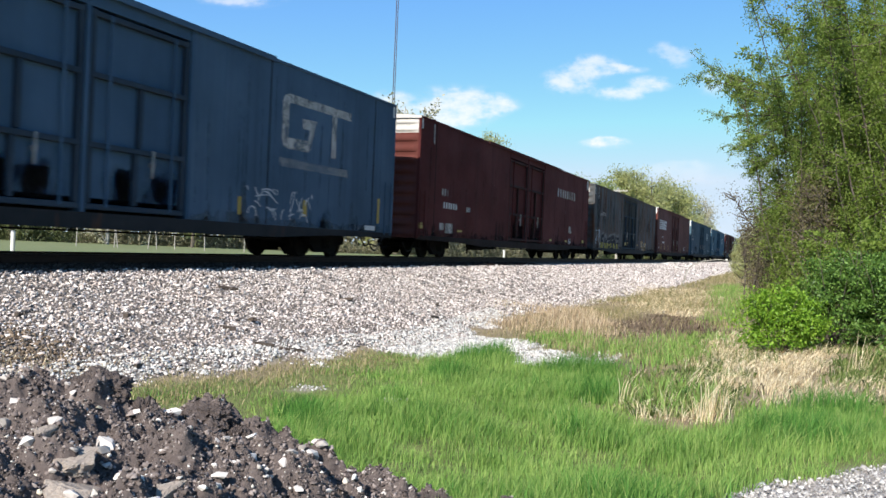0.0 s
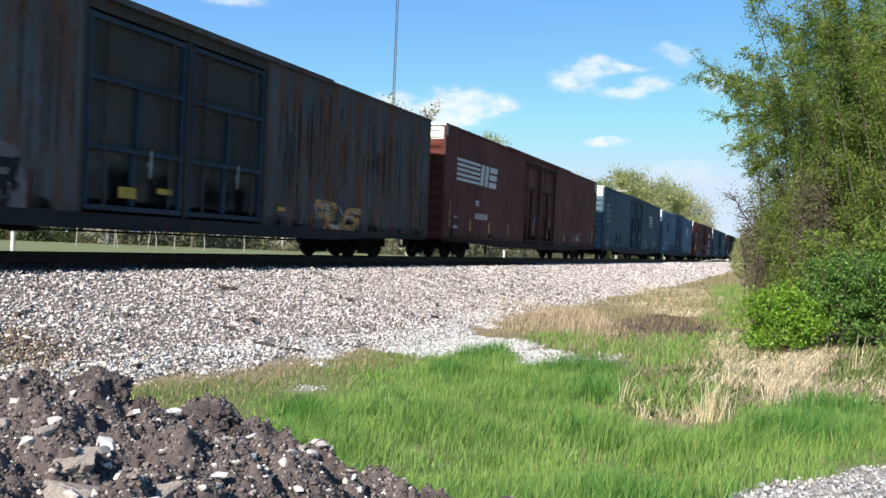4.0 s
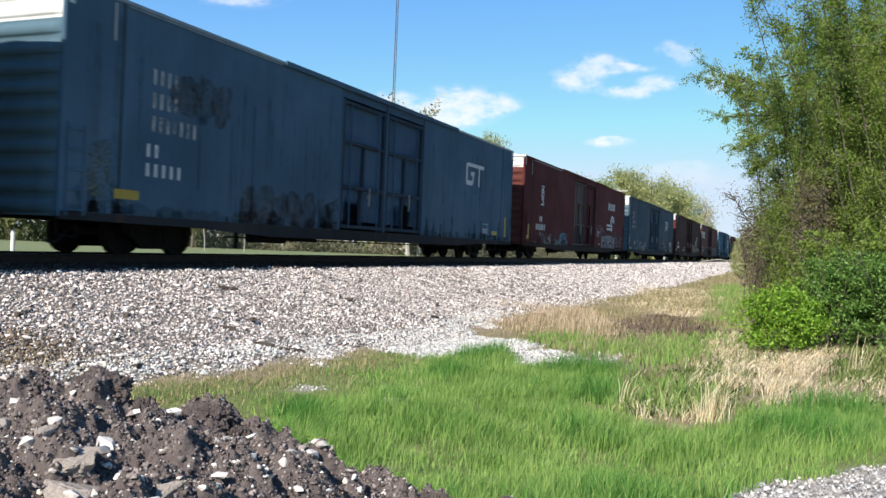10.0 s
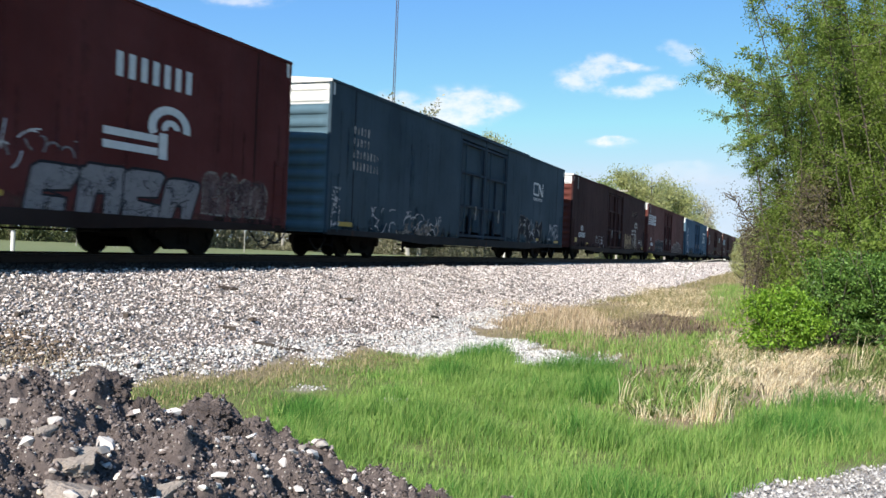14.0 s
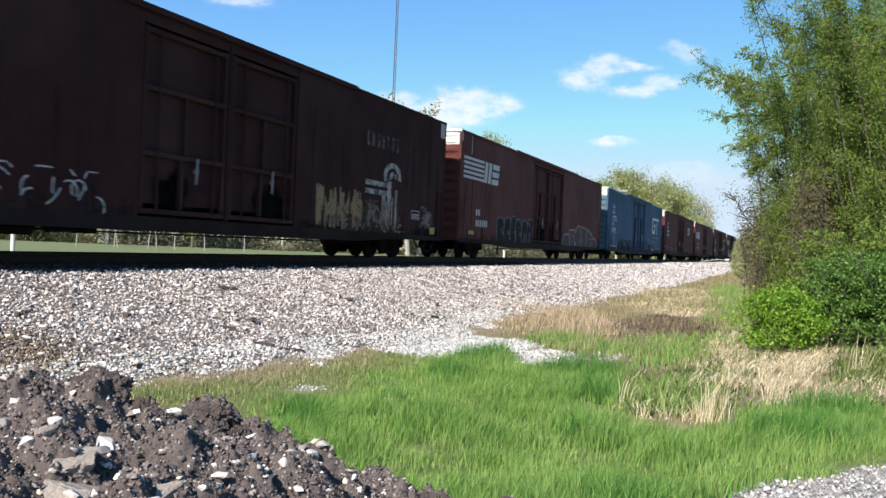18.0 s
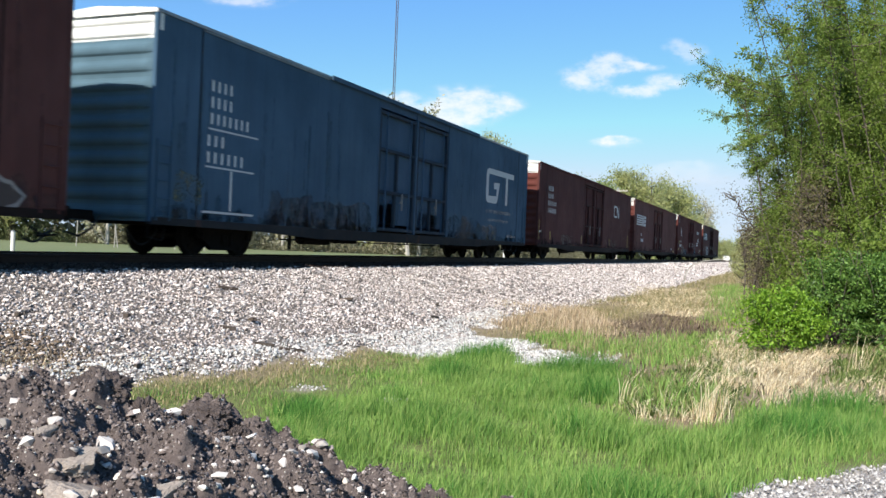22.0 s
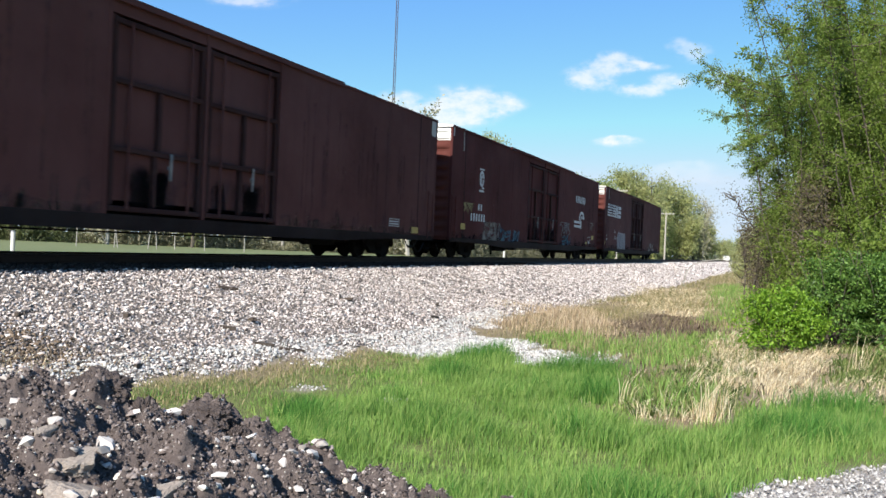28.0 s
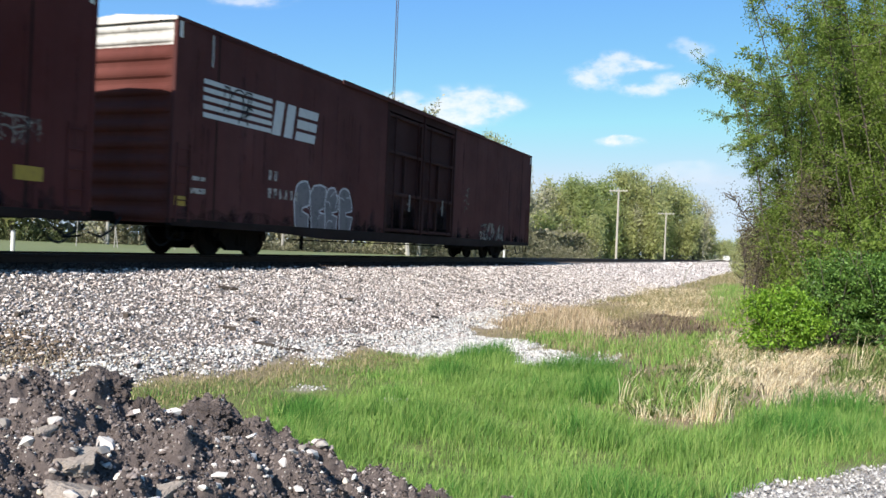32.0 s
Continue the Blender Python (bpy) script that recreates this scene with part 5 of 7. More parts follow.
# ---- dirt pile ----
def pile_top(x, y):
    """The spoil heap's surface: a ridge that runs down to one end, gentle in front, steep behind."""
    x, y = np.asarray(x, float), np.asarray(y, float)
    u = (x - 13.93) * 0.9248 + y * 0.3805
    d = -(x - 13.93) * 0.3805 + y * 0.9248
    ridge = np.interp(u, [-4.2, -2.81, -2.35, -2.07, -1.81, -1.75, -1.48, -1.21, -1.12, -0.81, -0.55, -0.22, 0.08, 0.3], [0.95, 1.15, 1.13, 1.15, 1.16, 1.06, 1.04, 0.95, 0.88, 0.77, 0.64, 0.54, 0.45, 0.28])
    line = np.interp(u, [-4.2, -2.8, -1.5, 0.2], [4.5, 4.6, 4.78, 5.1]) + 0.12 * smooth_noise(x, y, 2.2, 66)
    worn_down = np.interp(u, [-4.2, -2.8, -1.9, -1.2, -0.8, 0.08, 0.3], [0.95, 1.14, 1.12, 0.97, 0.77, 0.45, 0.28])
    ridge = worn_down + (ridge - worn_down) * np.exp(-((d - line) / 0.45) ** 2)
    h = ridge - np.clip(d - line, 0, None) * 0.95 - np.clip(line - d, 0, 1.35) * 0.2 - np.clip(line - d - 1.35, 0, None) * 0.6
    h = h - np.clip(-3.0 - u, 0, None) * 0.8 - np.interp(u, [-1.6, -1.0], [0.075, 0.02])
    lump = 0.035 * smooth_noise(x, y, 6, 61) + 0.026 * smooth_noise(x, y, 27, 63) + 0.016 * smooth_noise(x, y, 55, 64) + 0.011 * smooth_noise(x, y, 110, 65)
    lump = lump + 0.085 * (np.abs(smooth_noise(x, y, 9, 62)) - 0.45) + 0.045 * (np.abs(smooth_noise(x, y, 24, 67)) - 0.45)
    return h + lump


def lattice(x, y, size, seed):
    """Smooth random heights on a square lattice, -1 to 1."""
    t = np.random.default_rng(seed).uniform(-1, 1, (257, 257))
    u, v = x / size + 700, y / size + 700
    i, j = np.floor(u).astype(int), np.floor(v).astype(int)
    a, b = u - i, v - j
    a, b = a * a * (3 - 2 * a), b * b * (3 - 2 * b)
    i, j = i % 256, j % 256
    return (t[i, j] * (1 - a) + t[i + 1, j] * a) * (1 - b) + (t[i, j + 1] * (1 - a) + t[i + 1, j + 1] * a) * b


def crumbled(x, y):
    """The pile's surface broken into crumbs and pits."""
    out = pile_top(x, y)
    for size, high, seed in ((0.12, 0.030, 1), (0.06, 0.024, 2), (0.034, 0.018, 3), (0.02, 0.011, 4)):
        c, q = math.cos(seed), math.sin(seed)
        out = out + high * (np.abs(lattice(x * c - y * q, x * q + y * c, size, 600 + seed)) - 0.3)
    return out


def pile_height(x, y):
    return pile_top(x, y) - ground(x, y)


# ---- grass ----
def blades(x, y, z, h, width, bend, seed, lean_all=(0.0, 0.0)):
    """Tapered bent blades, three triangles each."""
    r = np.random.default_rng(seed)
    n = len(x)
    a = r.uniform(0, 2 * np.pi, n)
    d = r.uniform(0, 2 * np.pi, n)
    b = bend * r.uniform(0.2, 1.0, n) * h
    lx, ly = np.cos(d) * b + lean_all[0] * h, np.sin(d) * b + lean_all[1] * h
    wx, wy = np.cos(a) * width / 2, np.sin(a) * width / 2
    base = np.stack([x, y, z], -1)
    mid = base + np.stack([lx * 0.3, ly * 0.3, h * 0.58], -1)
    tip = base + np.stack([lx, ly, h * (1 - 0.25 * (b / h) ** 2)], -1)
    w = np.stack([wx, wy, np.zeros(n)], -1)
    v = np.stack([base - w, base + w, mid - w * 0.75, mid + w * 0.75, tip], 1)
    f = np.array([(0, 1, 3), (0, 3, 2), (2, 3, 4)])
    return v.reshape(-1, 3), (np.arange(n)[:, None, None] * 5 + f[None]).reshape(-1, 3)


M_GRASS = island("spring_grass", [(0.065, 0.165, 0.029), (0.125, 0.29, 0.049), (0.215, 0.415, 0.076), (0.32, 0.50, 0.115), (0.47, 0.56, 0.19)], 0.7, 0.25, 0.40, 1.7, 0.45)
M_GRASS_DEEP = island("deep_green_grass", [(0.035, 0.12, 0.022), (0.065, 0.20, 0.034), (0.11, 0.29, 0.05), (0.19, 0.38, 0.08)], 0.7, 0.25, 0.2, 1.7, 0.42)
M_GRASS2 = island("pale_grass", [(0.15, 0.16, 0.06), (0.24, 0.22, 0.10), (0.35, 0.29, 0.16), (0.46, 0.38, 0.24)], 0.8, 0.2, 0.0, 20, 0.3)
M_STRAW = island("dry_straw", [(0.46, 0.35, 0.21), (0.65, 0.525, 0.33), (0.78, 0.66, 0.45), (0.87, 0.78, 0.58)], 0.85, 0.2, 0.0, 20, 0.25)
M_TAN = island("standing_tan_grass", [(0.26, 0.19, 0.12), (0.40, 0.305, 0.20), (0.52, 0.41, 0.28), (0.62, 0.51, 0.36)], 0.85, 0.15, 0.0, 20, 0.25)
M_WEEDS = island("weed_leaf", [(0.07, 0.11, 0.03), (0.12, 0.17, 0.045), (0.18, 0.22, 0.07), (0.25, 0.26, 0.11)], 0.8, 0.2, 0.0, 20, 0.3)


def lay_grass():
    x, y, r = scatter(6.2, 16.2, 4.3, 14.9, 3000, 201)
    tuft = 0.5 + 0.5 * smooth_noise(x, y, 2.6, 41) + 0.25 * smooth_noise(x, y, 7.5, 42)
    lush = np.clip((x - toe(y) - np.interp(y, [6, 10, 12.5], [1.7, 1.3, 0.3])) / 1.9, 0.06, 1)
    k = r.uniform(0, 1, len(x)) < area(x, y, LUSH, 0.4, 0.16) * (1 - 0.85 * mask_straw(x, y)) * (1 - mask_gravel(x, y)) * (0.3 + 0.8 * tuft.clip(0, 1)) * (0.12 + 0.88 * lush)
    x, y, tuft, lush = x[k], y[k], tuft[k], lush[k]
    for cx, cy in [(9.0, 14.0), (9.3, 14.2), (8.8, 13.6), (10.9, 12.9), (11.2, 12.6), (10.6, 12.7), (8.3, 11.6), (9.4, 11.5), (10.9, 11.0), (11.8, 10.2), (9.2, 7.7), (9.0, 8.0), (11.1, 7.5), (10.5, 7.3), (14.0, 10.3), (14.6, 10.2), (15.1, 10.3), (12.0, 8.3)]:
        tuft = tuft + 0.75 * np.exp(-((x - cx) ** 2 + (y - cy) ** 2) / 0.13)
    h = (0.045 + 0.15 * tuft.clip(0, 1.8) * lush) * r.uniform(0.45, 1.55, len(x))
    deep = tuft + 0.25 * r.normal(0, 1, len(x)) > 1.12
    for sel, m, sd, word in ((~deep, M_GRASS, 202, "lush green spring grass on the ditch floor"), (deep, M_GRASS_DEEP, 204, "deep green taller tufts in the spring grass")):
        v, f = blades(x[sel], y[sel], ground(x[sel], y[sel]) - 0.01, h[sel], r.uniform(0.0045, 0.010, int(sel.sum())), 0.6, sd, (0.08, 0.05))
        big_mesh("grass", v, f, m, "stuff", word, "grass")
    x, y, r = scatter(6.0, 13.4, -5.0, 4.3, 240, 221)
    k = (r.uniform(0, 1, len(x)) < area(x, y, LUSH, 0.6, 0.2)) & (pile_height(x, y) < 0.02)
    x, y = x[k], y[k]
    v, f = blades(x, y, ground(x, y) - 0.01, r.uniform(0.05, 0.2, len(x)), r.uniform(0.012, 0.022, len(x)), 0.6, 222, (0.08, 0.05))
    big_mesh("verge_grass", v, f, M_GRASS, "stuff", "green grass behind the heap of soil", "grass")
    # short green growth in the meadow beyond the gravel, and beside the trees
    x, y, r = scatter(8.0, 13.4, 9.6, 60, 400, 205)
    pm = np.maximum(np.maximum(0.75 * area(x, y, MEADOW, 0.7, 0.35), 0.95 * area(x, y, INLET, 0.4, 0.15)), 0.5 * area(x, y, MEADOW_FAR, 1.0, 0.3)) * (1 - 0.8 * mask_straw(x, y)) * (1 - 0.8 * mask_gravel(x, y))
    k = r.uniform(0, 1, len(x)) < pm * (0.55 + 0.45 * smooth_noise(x, y, 1.3, 51)).clip(0.1, 1) * np.where(y > 30, 0.6, 1.0)
    x, y = x[k], y[k]
    v, f = blades(x, y, ground(x, y) - 0.01, r.uniform(0.08, 0.26, len(x)) * np.where(y > 24, 1.5, 1.0), r.uniform(0.012, 0.024, len(x)), 0.6, 206)
    big_mesh("ditch_grass", v, f, M_GRASS, "stuff", "patches of green grass farther along the ditch", "grass")
    # thin pale grass by the toe of the slope, and on open soil farther on
    x, y, r = scatter(6.0, 16.5, 5.0, 45, 520, 203)
    edge = np.exp(-((x - toe(y) - 0.8) / 0.75) ** 2)
    p = np.where(y < 14, edge * 0.9, np.clip(0.16 + 0.3 * smooth_noise(x, y, 1.1, 44), 0, 1)) * (1 - 0.95 * mask_gravel(x, y)) * (x > toe(y) - 0.2) * (1 - 0.85 * mask_bare(x, y))
    p = p * (x < 14.6 + 0.2 * (20 - y).clip(-20, 6))
    k = r.uniform(0, 1, len(x)) < p
    x, y = x[k], y[k]
    h = r.uniform(0.05, 0.2, len(x)) * np.where(y > 15, 1.2, 0.6)
    v, f = blades(x, y, ground(x, y) - 0.01, h, r.uniform(0.007, 0.016, len(x)), 0.7, 204)
    big_mesh("thin_grass", v, f, M_GRASS2, "stuff", "thin yellowish green grass between stones and soil", "grass")
    # straw: standing in the tan stretch by the slope, laid over and matted nearer the shrubs
    x, y, r = scatter(5.0, 17.5, 5.0, 56, 620, 207)
    m = mask_straw(x, y)
    k = r.uniform(0, 1, len(x)) < m * np.where(y > 28, 0.3, np.where(y > 18, 0.42, 1.0))
    x, y, m = x[k], y[k], m[k]
    stand = area(x, y, TAN, 0.7, 0.3) > 0.4
    low = np.where(area(x, y, STRAWS[1], 0.5, 0.2) > 0.3, 0.5, 1.0)
    h = low * r.uniform(0.08, 0.26, len(x)) * (0.6 + 0.6 * m) * np.where(stand, 0.7 + 1.0 * (0.5 + 0.5 * smooth_noise(x, y, 2.4, 57)).clip(0, 1), 0.6 + 0.5 * (0.5 + 0.5 * smooth_noise(x, y, 3.4, 58)).clip(0, 1))
    for sel, bend, lean, sd in ((stand, 0.45, (0.1, 0.0), 208), (~stand, 1.85, (0.6, -0.4), 218)):
        v, f = blades(x[sel], y[sel], ground(x[sel], y[sel]) - 0.01, h[sel], r.uniform(0.006, 0.013, int(sel.sum())) * np.where(y[sel] > 17, 1.5, 1.0), bend, sd, lean)
        big_mesh("straw", v, f, M_TAN if sd == 208 else M_STRAW, "stuff", "standing tan straw of last year's grass" if sd == 208 else "matted pale straw laid over by the winter", "dry grass")
    # low broad-leaved weeds among the straw
    x, y, r = scatter(11.0, 17.5, 9.5, 20, 420, 211)
    k = r.uniform(0, 1, len(x)) < np.clip(0.5 + 0.9 * smooth_noise(x, y, 2.3, 55), 0, 1) * (1 - 0.5 * mask_straw(x, y)) * (1 - area(x, y, LUSH, 0.5)) * (1 - area(x, y, MEADOW, 0.5) * 0.5) * (x > 11.8)
    x, y = x[k], y[k]
    v, f = blades(x, y, ground(x, y) - 0.01, r.uniform(0.04, 0.2, len(x)), r.uniform(0.015, 0.04, len(x)), 1.1, 212)
    big_mesh("weeds", v, f, M_WEEDS, "stuff", "low olive green weeds among dry grass", "weeds")
    # rough verge farther on, beside the ballast and under the trees
    x, y, r = scatter(4.3, 17.0, 32, 120, 18, 213)
    k = (x > toe(y) + 0.1) & (x < 17 - 0.02 * y)
    x, y = x[k], y[k]
    v, f = blades(x, y, ground(x, y) - 0.02, r.uniform(0.1, 0.32, len(x)), r.uniform(0.02, 0.06, len(x)), 0.9, 214)
    big_mesh("verge_grass", v, f, M_GRASS2, "stuff", "rough tan and olive verge grass along the track", "grass")
    # fallen litter, reddish brown
    x, y, r = scatter(7.0, 16.5, 9.0, 32, 300, 209)
    pm = 0.8 * mask_bare(x, y) + np.exp(-(((x - 12.2) / 0.6) ** 2 + ((y - 12.7) / 0.8) ** 2)) + 0.8 * np.exp(-(((x - 15.3) / 1.2) ** 2 + ((y - 11.6) / 1.0) ** 2)) + 0.4 * np.exp(-(((x - 11.2) / 0.8) ** 2 + ((y - 14.6) / 1.0) ** 2))
    k = r.uniform(0, 1, len(x)) < pm * 0.4
    x, y = x[k], y[k]
    v, f = blades(x, y, ground(x, y) + 0.0, r.uniform(0.04, 0.16, len(x)), r.uniform(0.012, 0.03, len(x)), 1.6, 210)
    big_mesh("leaf_litter", v, f, M_WEED, "stuff", "reddish brown dead stems and leaf litter", "litter")


lay_grass()


def straw_clump(x, y, n, h, spread, bend, seed, lean):
    ob = empty("straw_clump", x, y, ground_z(x, y), "pale dry grass clump standing and fallen in the ditch", "dry grass", "straw clumps")
    r = np.random.default_rng(seed)
    a, d = r.uniform(0, 2 * np.pi, n), np.abs(r.normal(0, spread, n))
    v, f = blades(np.cos(a) * d * 1.3, np.sin(a) * d, np.zeros(n) - 0.02, r.uniform(0.3, 1.0, n) * h, r.uniform(0.005, 0.009, n), bend, seed + 1, lean)
    big_mesh("tuft", v, f, M_STRAW, "", "", "", ob)


for i, (sx, sy, sn, sh, sp, be, ln) in enumerate([(13.18, 9.45, 85, 0.68, 0.10, 0.55, (0.22, 0.05)), (13.05, 9.55, 50, 0.42, 0.13, 0.9, (0.1, 0)), (12.93, 9.45, 60, 0.24, 0.14, 1.5, (0.2, -0.2)), (12.65, 9.55, 60, 0.24, 0.15, 1.5, (-0.2, -0.2)), (12.42, 9.75, 45, 0.30, 0.10, 1.2, (-0.2, 0)),
                                                  (12.12, 10.05, 9, 0.55, 0.06, 0.5, (0.15, 0)), (12.2, 10.35, 7, 0.5, 0.05, 0.5, (0.2, 0)), (12.62, 10.2, 9, 0.5, 0.12, 0.8, (0.45, 0.1)), (12.75, 11.6, 40, 0.45, 0.16, 1.0, (0.8, 0.2)), (12.95, 12.6, 55, 0.5, 0.2, 1.0, (0.9, 0.2)), (12.6, 13.3, 14, 0.6, 0.2, 0.8, (0.8, 0.1)),
                                                  (13.74, 10.7, 45, 0.48, 0.10, 0.7, (0.15, 0.05)), (13.45, 15.5, 90, 0.4, 0.3, 1.6, (0.5, -0.2)), (13.0, 16.1, 90, 0.42, 0.25, 1.4, (0.6, 0.1)), (12.8, 17.6, 80, 0.45, 0.25, 1.2, (0.5, 0)), (14.1, 14.2, 70, 0.4, 0.3, 1.5, (0.4, -0.2)), (14.5, 11.3, 60, 0.3, 0.25, 1.6, (-0.3, 0)), (15.1, 11.6, 70, 0.35, 0.3, 1.5, (-0.3, 0)), (14.9, 14.5, 40, 0.8, 0.2, 0.7, (0.5, 0.1)), (15.3, 12.6, 30, 0.7, 0.2, 0.7, (0.4, 0.1))]):
    straw_clump(sx, sy, sn, sh, sp, be, 300 + i * 3, ln)


PALE_CLOD, DARK_CLOD = "pale dried clay clod", "dark crumbly clod of soil"
CLODS = [(10.86, 3.02, 0.15, 0.16, 0.06, -100, 1, PALE_CLOD), (11.06, 2.86, 0.17, 0.22, 0.07, -60, 1, PALE_CLOD), (11.42, 3.08, 0.09, 0.07, 0.06, 60, 1, PALE_CLOD), (11.62, 3.12, 0.07, 0.05, 0.06, 20, 1, PALE_CLOD), (10.72, 3.05, 0.10, 0.05, 0.05, 130, 1, PALE_CLOD), (11.95, 3.5, 0.06, 0.05, 0.05, 20, 1, PALE_CLOD),
         (10.45, 3.66, 0.16, 0.13, 0.09, 20, 0, DARK_CLOD), (10.66, 3.72, 0.08, 0.10, 0.10, 70, 0, DARK_CLOD), (10.95, 3.95, 0.14, 0.09, 0.07, 10, 0, DARK_CLOD), (11.10, 3.99, 0.09, 0.08, 0.08, 50, 0, DARK_CLOD), (11.26, 4.05, 0.07, 0.06, 0.06, 30, 0, DARK_CLOD), (12.08, 4.55, 0.12, 0.09, 0.08, 30, 0, DARK_CLOD), (10.1, 3.5, 0.13, 0.10, 0.06, 80, 0, DARK_CLOD)]


def build_pile():
    pile = empty("dirt_pile", 10.2, 3.8, 0.3, "heap of dark crumbly soil full of pale stones", "dirt pile")
    xs = np.concatenate([np.linspace(7.2, 9.7, 40), np.linspace(9.75, 12.9, 300)])
    ys = np.concatenate([np.linspace(-0.6, 2.3, 44), np.linspace(2.35, 5.4, 290), np.linspace(5.45, 5.9, 6)])
    X, Y = np.meshgrid(xs, ys, indexing="ij")
    Z = np.maximum(crumbled(X, Y), ground(X, Y) - 0.08)
    v = np.stack([X - 10.2, Y - 3.8, Z - 0.3], -1).reshape(-1, 3)
    i = np.arange(X.size).reshape(X.shape)
    f = np.stack([i[:-1, :-1], i[1:, :-1], i[1:, 1:], i[:-1, 1:]], -1).reshape(-1, 4)
    m = mat("dark_soil", (0.04, 0.032, 0.027), 0.97, 0, 0.08)
    k = Nodes(m)
    c = k.mix(k.noise(3.5, 8, 0.7), (0.052, 0.041, 0.038), (0.18, 0.146, 0.135))
    c = k.mix(k.ramp(k.noise(26, 6, 0.75), [(0.5, g3(0)), (0.75, g3(0.6))]), c, (0.19, 0.16, 0.145))
    k.base(c)
    k.bump(k.mix(0.5, k.noise(60, 8, 0.8), k.noise(20, 6, 0.7)), 0.9, 0.02)
    big_mesh("mound", v, f, m, "", "", "", pile)
    pebble = island("pale_stone", [(0.42, 0.38, 0.33), (0.55, 0.51, 0.45), (0.66, 0.63, 0.58), (0.76, 0.74, 0.70)], 0.9, 0.15, 0.35, 25)
    crumb = island("soil_crumb", [(0.026, 0.02, 0.018), (0.105, 0.084, 0.077), (0.18, 0.148, 0.136), (0.33, 0.28, 0.26)], 0.97, 0.05, 0.15, 30)
    r = np.random.default_rng(71)
    shapes = []
    for s in range(12):
        bm = bmesh.new()
        rs = random.Random(400 + s)
        for i in range(16):
            q = Vector((rs.gauss(0, 1), rs.gauss(0, 1), rs.gauss(0, 1))).normalized() * rs.uniform(0.42, 0.56)
            bm.verts.new((q.x * 1.15, q.y, q.z * 0.72))
        bmesh.ops.convex_hull(bm, input=bm.verts[:])
        bmesh.ops.delete(bm, geom=[q for q in bm.verts if not q.link_faces], context="VERTS")
        me = bpy.data.meshes.new("stone")
        bm.to_mesh(me)
        bm.free()
        me.materials.append(bpy.data.materials.new("pile_stone") if s == 0 else shapes[0].materials[0])
        shapes.append(me)
    mm = shapes[0].materials[0]
    mm.use_nodes = True
    kk = Nodes(mm)
    oi = kk.n("ObjectInfo")
    kk.base(kk.mix(0.35, kk.ramp(oi.outputs["Random"], [(0, (0.20, 0.17, 0.155)), (0.3, (0.44, 0.385, 0.355)), (0.65, (0.60, 0.545, 0.51)), (0.92, (0.75, 0.71, 0.67)), (1, (0.60, 0.48, 0.26))]), kk.mix(kk.noise(3, 5), (0.2, 0.17, 0.14), (0.75, 0.72, 0.66))))
    kk.b.inputs["Roughness"].default_value = 0.9
    n = 0
    while n < 300:
        x, y = r.uniform(9.9, 12.65), r.uniform(2.5, 5.1)
        if float(pile_height(np.array([x]), np.array([y]))[0]) < 0.06:
            continue
        s = min(0.11, max(0.022, float(r.gamma(5, 0.0082))))
        z = float(crumbled(np.array([x]), np.array([y]))[0]) + s * 0.22
        shared("stone", shapes[n % 12], pile, Matrix.LocRotScale((x - 10.2, y - 3.8, z - 0.3), Euler((r.uniform(-0.5, 0.5), r.uniform(-0.5, 0.5), r.uniform(0, 6.28))), (s * r.uniform(0.9, 1.5), s, s)))
        n += 1
    # the part of the heap behind its near shoulder carries coarser crumbs
    x, y, rr = scatter(7.4, 12.7, -0.5, 2.5, 260, 77)
    k2 = pile_height(x, y) > 0.0
    x, y = x[k2], y[k2]
    s = rr.gamma(2.5, 0.010, len(x)).clip(0.008, 0.07)
    v, f = stones(x - 10.2, y - 3.8, pile_top(x, y) - 0.3 + s * 0.2, s, 78, 0.9, True)
    big_mesh("coarse_soil", v, f, crumb, "stuff", "", "", pile)
    # crumbs of soil and fine pale chips
    x, y, rr = scatter(9.8, 12.7, 2.4, 5.3, 8600, 72)
    k2 = pile_height(x, y) > 0.0
    x, y = x[k2], y[k2]
    s = rr.gamma(2.6, 0.0046, len(x)).clip(0.006, 0.035)
    v, f = stones(x - 10.2, y - 3.8, crumbled(x, y) - 0.3 + s * 0.2, s, 73, 0.9, True)
    big_mesh("loose_soil", v, f, crumb, "stuff", "", "", pile)
    x, y, rr = scatter(8.6, 12.7, 2.0, 5.6, 420, 74)
    k2 = pile_height(x, y) > 0.0
    x, y = x[k2], y[k2]
    s = rr.gamma(2.5, 0.0042, len(x)).clip(0.004, 0.03)
    v, f = stones(x - 10.2, y - 3.8, crumbled(x, y) - 0.3 + s * 0.25, s, 75)
    big_mesh("grit", v, f, pebble, "stuff", "", "", pile)
    # loose lumps of dark soil with crumbly faces
    x, y, rr = scatter(8.9, 12.7, 2.2, 5.4, 70, 79)
    k2 = pile_height(x, y) > 0.03
    x, y = x[k2], y[k2]
    s = rr.gamma(4, 0.0075, len(x)).clip(0.012, 0.06)
    v, f = stones(x - 10.2, y - 3.8, crumbled(x, y) - 0.3 + s * 0.1, s, 80, 0.85, True)
    big_mesh("soil_lump", v, f, crumb, "stuff", "", "", pile)
    # clods: pale dried slabs, and dark ones along the ridge
    clay = simple("dry_clay", (0.25, 0.205, 0.17), (0.43, 0.365, 0.31), 14, 0.95, 0, 0.8, 0.012)
